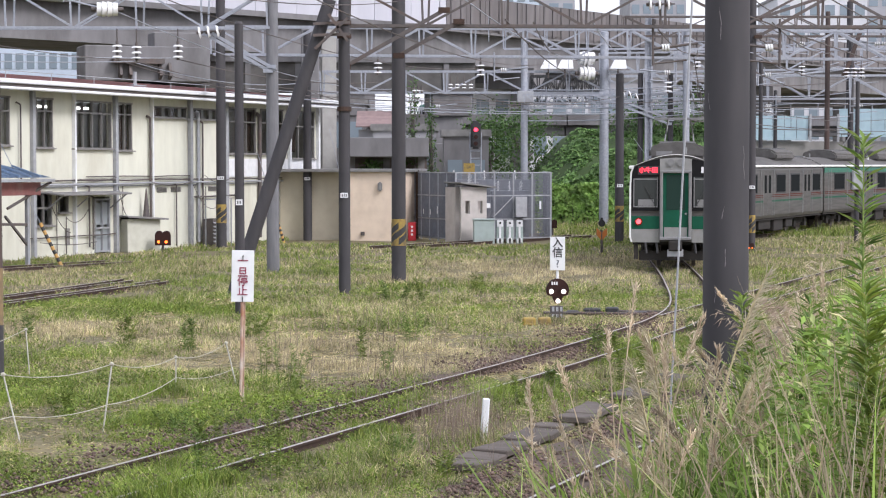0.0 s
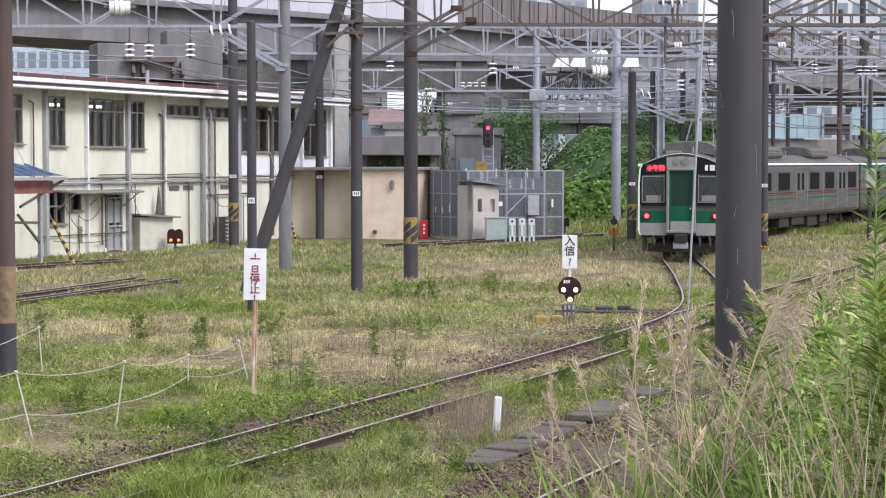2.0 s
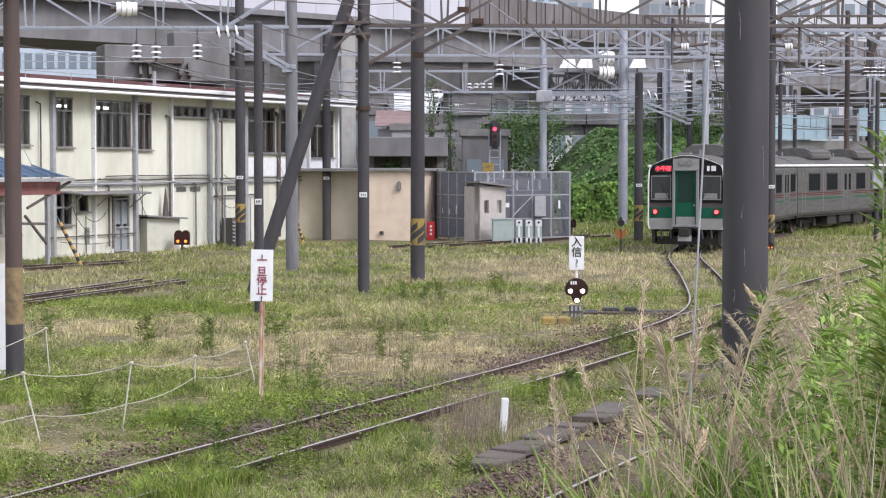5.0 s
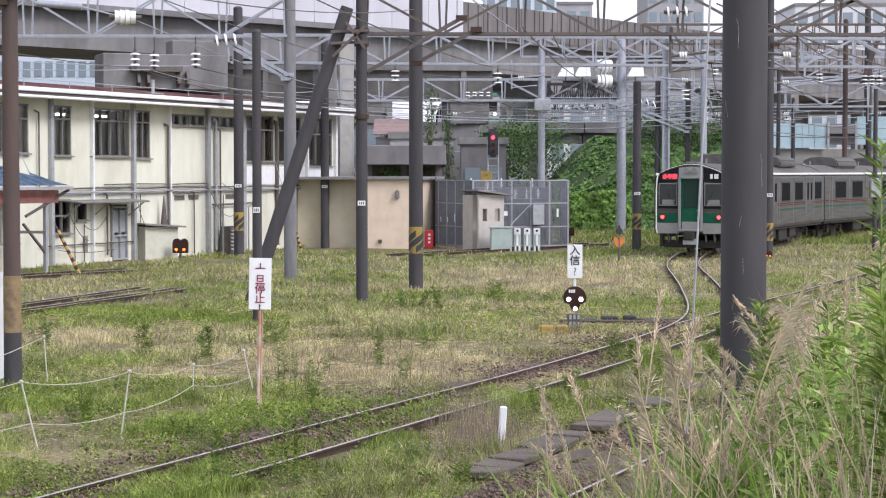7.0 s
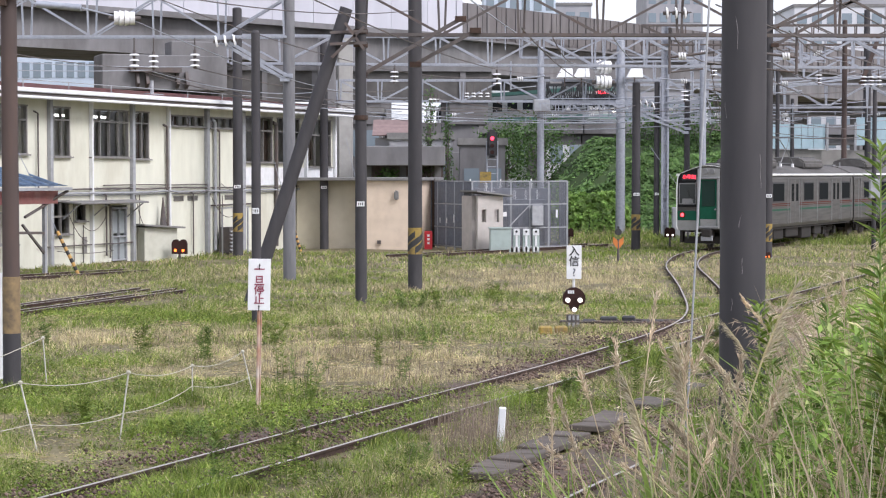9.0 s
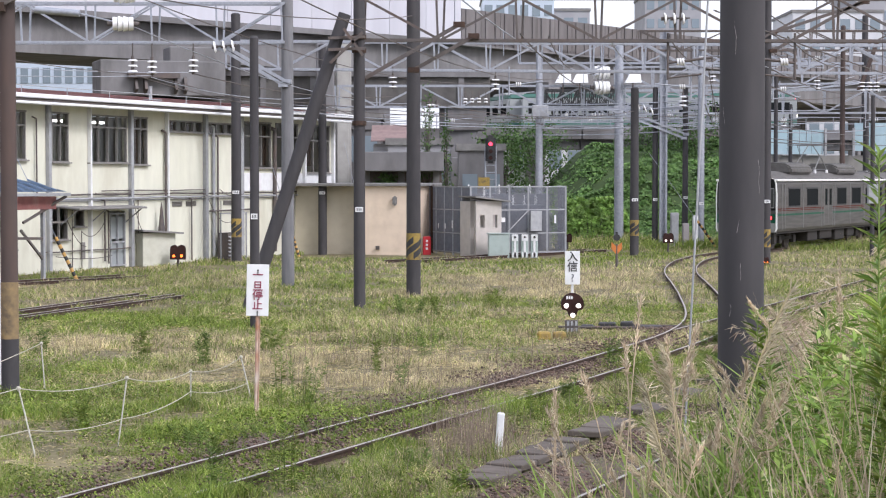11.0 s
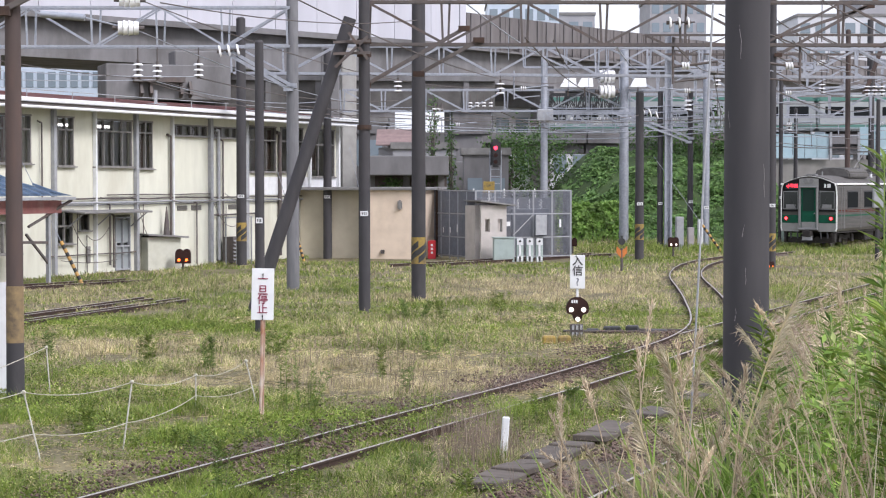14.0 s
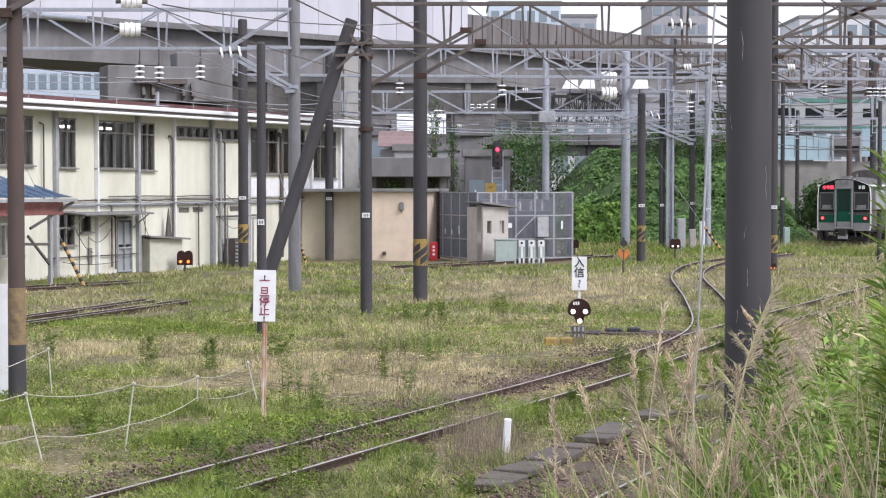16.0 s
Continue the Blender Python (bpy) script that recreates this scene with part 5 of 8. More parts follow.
rnd = random.Random(14)
EXTRA = [(rnd.uniform(6.0, 15.0), 104, 7.1, rnd.choice((-1.5, 1.5, 1.0))) for _ in range(9)] + [(rnd.uniform(13.0, 34.0), 113, 7.1, rnd.choice((-2.0, 2.0))) for _ in range(6)] + [(rnd.uniform(10, 26), 96.5, 9.8, rnd.choice((-1.6, 1.6))) for _ in range(5)]
for x, y, z, rch in (*EXTRA, (11.2, 82, 7.6, -1.6), (14.8, 82, 7.5, 1.6), (6.0, 104, 6.8, 1.8), (9.0, 104, 6.8, -1.8), (12.6, 104, 6.8, 1.6), (16.5, 113, 7.0, 2.0), (21.5, 113, 7.0, -2.0), (26.0, 113, 7.1, 2.2), (17.0, 125, 9.2, 2.2), (23.0, 125, 9.3, -2.2), (29.0, 125, 9.4, 2.2),
                     (6.2, 50, 6.7, 1.2), (9.6, 50, 6.7, -1.2), (16.0, 96.5, 9.7, 1.8), (20.0, 96.5, 9.7, -1.8), (0.5, 104, 6.8, 1.5), (3.2, 82, 7.7, 1.5)):
    pull_off(x, y, z, rch, M_STEEL if y != 50 else M_DARKSTEEL)


# ---- signs and signals ----
M_SIGNRED = mat("sign_plum_red", (0.27, 0.04, 0.08), (0.22, 0.035, 0.07), 9, 0.6)


def make_stop_sign():
    z = ground_z(-2.59, 26.7)
    root = thing("stop_sign", (-2.59, 26.7, z), "white board with red characters on a rusty white post", "sign")
    root.matrix_world = pose(-2.6, 26.7, z + 0.08, 0, 1.2, 6)
    bm = bmesh.new()
    rod(bm, (0, 0, -0.4), (0, 0, 1.5), 0.022, n=8)
    rod(bm, (0.035, 0.01, -0.3), (0.035, 0.01, 1.45), 0.012, n=8)
    part("post", bm, mat("flaking_white_and_rust", (0.62, 0.56, 0.5), (0.34, 0.12, 0.04), 7, 0.85, stain=(0.28, 0.1, 0.04), stain_scale=2, stain_amount=0.9, stretch=(1, 1, 0.4)), root, "rusty post with flaking white paint")
    bm = bmesh.new()
    box(bm, (0, -0.03, 1.78), (0.32, 0.015, 0.74))
    bevel(bm, 0.004)
    part("board", bm, M_WHITE, root)
    for ch, zz in (("一", 1.99), ("旦", 1.83), ("停", 1.70), ("止", 1.56)):
        lettering("character", ch, 0.155, M_SIGNRED, root, (0.0, -0.042, zz))
    for zz in (2.06, 1.465):
        bm = bmesh.new()
        rod(bm, (0, -0.055, zz), (0, -0.035, zz), 0.012, n=8)
        box(bm, (0, -0.043, zz - 0.02), (0.012, 0.01, 0.08))
        part("bolt", bm, M_BLACK, root)


make_stop_sign()
M_LAMPW = glow("signal_lamp_white", (1.0, 0.9, 0.78), 2.0)
M_LAMPO = glow("signal_lamp_orange", (1.0, 0.16, 0.02), 2.2)
M_LAMPR = glow("signal_lamp_red", (1.0, 0.03, 0.06), 3.0)
M_SIGBODY = mat("dark_brown_signal_enamel", (0.03, 0.014, 0.012), (0.045, 0.02, 0.017), 6, 0.7, spec=0.2)


def make_shunt_signal():
    x, y = 3.0, 41.0
    z = ground_z(x, y)
    root = thing("shunting_signal", (x, y, z), "round dark shunting signal with three lit white lamps", "signal")
    bm = bmesh.new()
    box(bm, (-0.02, 0, 0.14), (0.28, 0.2, 0.36))
    part("base", bm, M_DARKSTEEL, root)
    bm = bmesh.new()
    for i in range(2):
        for k in range(3):
            box(bm, (-0.1 + 0.09 * k, -0.11, 0.1 + 0.16 * i), (0.05, 0.02, 0.1))
    part("marking", bm, M_SILVER, root)
    bm = bmesh.new()
    prof = []
    for i in range(28):
        a = math.pi * 2 * i / 28
        r = 0.25 if math.sin(a) > -0.5 else 0.21
        px, pz = r * math.cos(a), r * math.sin(a)
        if pz < -0.12:
            px *= 0.72
            pz = -0.12 + (pz + 0.12) * 2.1
        prof.append((px, pz + 0.68))
    fr = [bm.verts.new((a, -0.1, b)) for a, b in prof]
    bk = [bm.verts.new((a, 0.06, b)) for a, b in prof]
    bm.faces.new(fr)
    bm.faces.new(bk[::-1])
    for i in range(28):
        bm.faces.new((fr[i], bk[i], bk[(i + 1) % 28], fr[(i + 1) % 28]))
    bmesh.ops.recalc_face_normals(bm, faces=bm.faces)
    hd = part("head", bm, M_SIGBODY, root)
    for lx, lz in ((-0.14, 0.65), (0.13, 0.65), (0.005, 0.44)):
        bm = bmesh.new()
        rod(bm, (lx, -0.13, lz), (lx, -0.1, lz), 0.05, n=18)
        part("lamp", bm, M_LAMPW, hd)
        bm = bmesh.new()
        arc = [(lx + 0.082 * math.cos(math.pi * i / 8), lz + 0.082 * math.sin(math.pi * i / 8)) for i in range(9)]
        rows = [[bm.verts.new((a, yy, b)) for a, b in arc] for yy in (-0.22, -0.1)]
        for i in range(8):
            bm.faces.new((rows[0][i], rows[0][i + 1], rows[1][i + 1], rows[1][i]))
        bmesh.ops.solidify(bm, geom=bm.faces[:], thickness=0.006)
        part("visor", bm, M_SIGBODY, hd)
    bm = bmesh.new()
    for k in range(3):
        box(bm, (-0.12 + 0.05 * k, -0.105, 0.83), (0.035, 0.01, 0.07))
    part("marking", bm, M_WHITE, hd)
    bm = bmesh.new()
    rod(bm, (0, 0.03, 0.85), (0, 0.03, 1.85), 0.03, n=8)
    part("post", bm, M_WHITE, root)
    bm = bmesh.new()
    box(bm, (0, -0.02, 1.48), (0.33, 0.02, 0.74))
    bevel(bm, 0.006)
    part("board", bm, M_WHITE, root)
    lettering("character", "入", 0.24, M_BLACK, root, (0, -0.036, 1.715))
    lettering("character", "信", 0.24, M_BLACK, root, (0, -0.036, 1.49))
    lettering("character", "?", 0.24, M_MESHGREY, root, (0, -0.036, 1.25))


make_shunt_signal()


def dwarf_signal(x, y, lamp, label, h=0.75, s=1.0):
    z = ground_z(x, y)
    root = thing("dwarf_signal", (x, y, z), label, "signal", "dwarf signals")
    bm = bmesh.new()
    rod(bm, (0, 0, -0.1), (0, 0, h), 0.05, n=8)
    part("post", bm, M_DARKSTEEL, root)
    bm = bmesh.new()
    box(bm, (0, 0, h + 0.12 * s), (0.6 * s, 0.25, 0.42 * s))
    rod(bm, (-0.14 * s, 0.12, h + 0.33 * s), (-0.14 * s, -0.12, h + 0.33 * s), 0.15 * s, n=14)
    rod(bm, (0.14 * s, 0.12, h + 0.33 * s), (0.14 * s, -0.12, h + 0.33 * s), 0.15 * s, n=14)
    hd = part("head", bm, M_SIGBODY, root)
    for lx in (-0.15 * s, 0.15 * s):
        bm = bmesh.new()
        rod(bm, (lx, -0.15, h + 0.05 * s), (lx, -0.12, h + 0.05 * s), 0.055 * s, n=12)
        part("lamp", bm, lamp, hd)


dwarf_signal(-10.12, 73.0, M_LAMPO, "low black signal with two orange lamps", 0.35)
dwarf_signal(10.72, 86.0, M_LAMPW, "low dark signal with two small white lamps", 0.55, 0.8)
dwarf_signal(6.2, 88.0, M_SIGBODY, "low dark unlit signal beside the cage", 0.5, 0.7)
dwarf_signal(12.93, 73.1, M_LAMPO, "small signal lamp low beside a pole", 0.15, 0.45)


def make_indicator():
    x, y = 6.97, 71.9
    root = thing("point_indicator", (x, y, ground_z(x, y)), "orange arrow shaped point indicator with a black lamp", "indicator")
    bm = bmesh.new()
    rod(bm, (0, 0, -0.1), (0, 0, 0.9), 0.05, n=8)
    part("post", bm, M_DARKSTEEL, root)
    bm = bmesh.new()
    vs = [(-0.2, 0.98), (0, 0.8), (0.2, 0.98), (0.2, 0.72), (0, 0.48), (-0.2, 0.72)]
    fr = [bm.verts.new((a, -0.04, b)) for a, b in vs]
    bk = [bm.verts.new((a, 0.02, b)) for a, b in vs]
    bm.faces.new(fr)
    bm.faces.new(bk[::-1])
    for i in range(6):
        bm.faces.new((fr[i], bk[i], bk[(i + 1) % 6], fr[(i + 1) % 6]))
    bmesh.ops.recalc_face_normals(bm, faces=bm.faces)
    part("arrow_plate", bm, mat("orange_enamel", (0.62, 0.20, 0.04), (0.5, 0.16, 0.04), 6, 0.6), root)
    bm = bmesh.new()
    rod(bm, (0, -0.08, 1.16), (0, 0.1, 1.16), 0.13, n=14)
    box(bm, (0, 0, 1.3), (0.08, 0.08, 0.16))
    part("lamp_case", bm, M_BLACK, root)


make_indicator()


def make_main_signal():
    root = thing("colour_light_signal", (2.91, 100, -0.2), "tall railway signal showing a red light", "signal")
    for dx in (-0.28, 0.28):
        bm = bmesh.new()
        rod(bm, (dx, 0, 0), (dx, 0, 5.2), 0.05, n=8)
        part("ladder_rail", bm, M_STEEL, root)
    for i in range(12):
        bm = bmesh.new()
        rod(bm, (-0.28, 0, 0.4 + i * 0.38), (0.28, 0, 0.4 + i * 0.38), 0.025, n=6)
        part("rung", bm, M_STEEL, root)
    bm = bmesh.new()
    box(bm, (0, -0.15, 5.05), (0.55, 0.3, 1.5))
    bevel(bm, 0.12, 2)
    part("head", bm, M_BLACK, root)
    bm = bmesh.new()
    rod(bm, (0, -0.34, 5.34), (0, -0.3, 5.34), 0.1, n=16)
    part("red_lamp", bm, M_LAMPR, root)
    for z in (4.95, 4.6):
        bm = bmesh.new()
        rod(bm, (0, -0.34, z), (0, -0.3, z), 0.11, n=16)
        part("dark_lamp", bm, M_SIGBODY, root)
    bm = bmesh.new()
    box(bm, (-0.35, -0.2, 3.25), (0.6, 0.05, 0.6))
    part("yellow_plate", bm, M_YELLOW, root)


make_main_signal()


def make_cable_box():
    """Grey equipment boxes and white panels at the foot of the far poles."""
    for x, y, w, h, m, lb in ((12.15, 95.0, 0.4, 1.75, M_SILVER, "tall grey trackside equipment cabinet"), (12.75, 95.2, 0.32, 1.2, M_PINKGREY, "slim grey trackside equipment cabinet"), (13.3, 95.6, 0.25, 1.6, M_WHITE, "white trackside equipment cabinet"), (18.35, 99.5, 0.3, 1.2, mat("pale_green_box", (0.36, 0.46, 0.42), None, 5, 0.6), "pale green trackside box")):
        c = thing("trackside_cabinet", (x, y, -0.2), lb, "cabinet", "trackside cabinets")
        bm = bmesh.new()
        box(bm, (0, 0, h / 2), (w, 0.35, h))
        bevel(bm, 0.02)
        part("case", bm, m, c)
        bm = bmesh.new()
        box(bm, (0, -0.19, h * 0.55), (w * 0.8, 0.02, h * 0.7))
        part("door", bm, m, c)


make_cable_box()


def make_mounted_box():
    root = thing("speaker_mast", (18.97, 81.0, -0.3), "slim dark mast with a pale grey box", "mast")
    bm = bmesh.new()
    rod(bm, (0, 0, 0), (0, 0, 7.2), 0.1, 0.09, 12)
    part("shaft", bm, M_DARKPOLE, root, smooth=True)
    bm = bmesh.new()
    box(bm, (0, -0.2, 2.92), (0.5, 0.25, 0.84))
    bevel(bm, 0.03)
    part("grey_box", bm, M_SILVER, root)


make_mounted_box()


def make_guy():
    root = thing("guy_wire", (3.0, 22.5, ground_z(3.0, 22.5)), "pale sleeved guy wire running into the grass", "wire")
    bm = bmesh.new()
    rod(bm, (0, 0, 0), (0.27, 0, 5.6), 0.013, n=8)
    part("sleeve", bm, M_SILVER, root, smooth=True)


make_guy()


# ---- rope fence of thin white stakes ----
def make_rope_fence():
    M_ROPE = mat("dirty_white_rope", (0.52, 0.50, 0.42), (0.38, 0.36, 0.29), 20, 0.9)
    M_STAKE = mat("dirty_white_plastic", (0.58, 0.57, 0.52), (0.44, 0.42, 0.36), 14, 0.7)
    pts = [(-5.08, 22.9, 0.86, -0.17), (-4.02, 23.9, 0.88, 0.1), (-3.74, 28.3, 0.52, 0.0), (-2.98, 28.9, 0.68, -0.14), (-6.31, 29.8, 0.82, -0.05), (-6.9, 21.0, 0.8, 0.0)]
    tops = []
    for x, y, h, lean in pts:
        z = ground_z(x, y)
        root = thing("fence_stake", (x, y, z), "thin white leaning stake with a knotted rope", "stake", "rope fence stakes")
        bm = bmesh.new()
        rod(bm, (-lean, 0, -0.15), (lean * 0.4, 0, h), 0.0105, n=8)
        part("shaft", bm, M_STAKE, root)
        bm = bmesh.new()
        bmesh.ops.create_icosphere(bm, subdivisions=2, radius=0.03, matrix=Matrix.Translation((lean * 0.4, 0, h)))
        part("knot", bm, M_ROPE, root)
        tops.append(((x + lean * 0.4, y, z + h), (x - lean * 0.3, y, z + h * 0.4)))

    def rope(a, b, sag):
        r = thing("rope", (0, 0, 0), "thin white rope sagging between stakes", "rope", "fence ropes")
        a, b = Vector(a), Vector(b)
        n = 10
        ps = [a.lerp(b, i / n) - Vector((0, 0, sag * 4 * (i / n) * (1 - i / n))) for i in range(n + 1)]
        bm = bmesh.new()
        tube(bm, ps, 0.006, 5)
        part("strand", bm, M_ROPE, r)
    for i, k in ((0, 1), (1, 2), (2, 3), (5, 0)):
        rope(tops[i][0], tops[k][0], 0.09)
        rope(tops[i][1], tops[k][1], 0.07)
    rope(tops[5][0], tops[4][0], 0.1)


make_rope_fence()


def make_marker():
    z = ground_z(0.78, 23.0)
    root = thing("marker_post", (0.78, 23.0, z), "short white concrete marker post", "post")
    bm = bmesh.new()
    box(bm, (0, 0, 0.2), (0.09, 0.09, 0.72), ry=4)
    bevel(bm, 0.012)
    part("shaft", bm, M_WHITE, root)


make_marker()


def make_white_plank():
    root = thing("leaning_board", (-7.15, 30.2, -0.2), "weathered white board standing behind a pole", "board")
    bm = bmesh.new()
    box(bm, (0, 0, 0.95), (0.2, 0.03, 1.9))
    part("plank", bm, M_WHITE, root)


make_white_plank()


# ---- cable trough with concrete lids between the tracks ----
def make_trough():
    root = thing("cable_trough", (0, 0, 0), "grey concrete cable trough with worn lids", "cable trough", kind="structure")
    m = mat("trough_concrete", (0.125, 0.103, 0.088), (0.092, 0.077, 0.066), 6, 0.9, bump=0.01, stain=(0.10, 0.085, 0.07), stain_scale=1.5, stain_amount=0.6, each=0.12)
    data = None
    rnd = random.Random(4)
    e = Vector((0.379, 0.925))
    for i in range(8, 46):
        c = Vector((-1.05, 17.0)) + e * (i * 0.51)
        if i in (15, 19, 20, 23, 24, 27, 28, 31, 33, 34, 36, 39):
            continue
        if data is None:
            bm = bmesh.new()
            box(bm, (0, 0, 0), (0.46, 0.5, 0.08))
            bevel(bm, 0.012)
            data = mesh_of("lid", bm, m)
        o = new("lid", data)
        o.parent = root
        o.matrix_basis = pose(c.x, c.y, -0.04 + rnd.uniform(-0.015, 0.015), rnd.uniform(-3, 3), rnd.uniform(-4, 4), -22.3 + rnd.uniform(-4, 4))


make_trough()


def make_point_machine():
    root = thing("point_machine", (3.8, 42.4, ground_z(3.8, 42.4)), "black point motor with rods beside the rails", "point machine", rz=-8)
    for x, y, z, sx, sy, sz in ((0.1, 0, 0.08, 0.4, 0.3, 0.16), (-0.35, 0, 0.05, 0.3, 0.28, 0.10), (0.55, 0.05, 0.09, 0.3, 0.3, 0.18), (1.1, 0.0, 0.05, 0.5, 0.25, 0.09)):
        bm = bmesh.new()
        box(bm, (x, y, z), (sx, sy, sz))
        bevel(bm, 0.03)
        part("case", bm, M_BLACK, root)
    bm = bmesh.new()
    rod(bm, (-1.0, -0.2, 0.06), (2.2, -0.3, 0.06), 0.03)
    rod(bm, (0.6, 0.15, 0.08), (2.3, 0.1, 0.08), 0.03)
    part("rod", bm, M_DARKSTEEL, root)
    r2 = thing("yellow_cover", (2.45, 39.7, ground_z(2.45, 39.7)), "yellow painted low cable cover", "cover")
    for k in range(2):
        bm = bmesh.new()
        box(bm, (-0.15 + 0.33 * k, 0, 0.09), (0.28, 0.3, 0.18))
        bevel(bm, 0.03)
        part("cover_half", bm, M_YELLOW, r2)


make_point_machine()


# ---- the departing train ----
M_MASK = mat("black_front_mask", (0.009, 0.009, 0.010), (0.013, 0.013, 0.014), 4, 0.6, spec=0.15)
M_PANEWIN = glass("train_window_glass", (0.02, 0.022, 0.023), 0.4, 0.0)
M_CABIN = glass("driver_window_glass", (0.045, 0.05, 0.048), 0.25, 0.25)
M_FRONTGREY = mat("pale_front_panel", (0.30, 0.30, 0.29), (0.25, 0.25, 0.24), 3.0, 0.5, 0.2, stain=(0.17, 0.16, 0.15), stain_scale=1.2)
M_LED = glow("red_led_display", (1.0, 0.03, 0.05), 2.6)
M_GREYPAINT = mat("grey_door_frame", (0.22, 0.22, 0.22), (0.18, 0.18, 0.18), 5, 0.6)
M_WHITEEDGE = mat("white_roof_edge", (0.82, 0.82, 0.80), (0.74, 0.74, 0.72), 5, 0.45, stain=(0.5, 0.48, 0.45), stain_scale=1.5)
M_GREENDARK = mat("upper_green_band", (0.02, 0.16, 0.10), (0.02, 0.13, 0.085), 3, 0.45, stain=(0.06, 0.14, 0.1), stain_scale=0.7)


def section(grow=0.0, top=3.62):
    """Half outline of the body from the sill to the roof's middle."""
    w = 1.45 + grow
    pts = [(w - 0.05, 0.86), (w, 1.0), (w, 2.6), (w - 0.03, 3.05), (w - 0.1, 3.24)]
    for i in range(1, 6):
        a = i / 5
        pts.append(((w - 0.1) * (1 - a), 3.24 + (top - 3.24) * math.sin(a * math.pi / 2)))
    return pts


def shell(bm, y0, y1, pts):
    ring = [(a, b) for a, b in pts] + [(-a, b) for a, b in pts[-2::-1]]
    f = [bm.verts.new((a, y0, b)) for a, b in ring]
    g = [bm.verts.new((a, y1, b)) for a, b in ring]
    for i in range(len(ring)):
        k = (i + 1) % len(ring)
        bm.faces.new((f[i], f[k], g[k], g[i]))
    bm.faces.new(f[::-1])
    bm.faces.new(g)
    bmesh.ops.recalc_face_normals(bm, faces=bm.faces)


def flat(bm, pts, y0, y1):
    """A plate from an outline in x and z."""
    a = [bm.verts.new((x, y0, z)) for x, z in pts]
    b = [bm.verts.new((x, y1, z)) for x, z in pts]
    bm.faces.new(a)
    bm.faces.new(b[::-1])
    for i in range(len(pts)):
        k = (i + 1) % len(pts)
        bm.faces.new((a[i], b[i], b[k], a[k]))
    bmesh.ops.recalc_face_normals(bm, faces=bm.faces)


DOORS = (8.1, 15.4)
WINDOWS = ((1.7, 3.55), (4.55, 6.4), (9.6, 11.3), (12.25, 13.95), (16.5, 18.1))


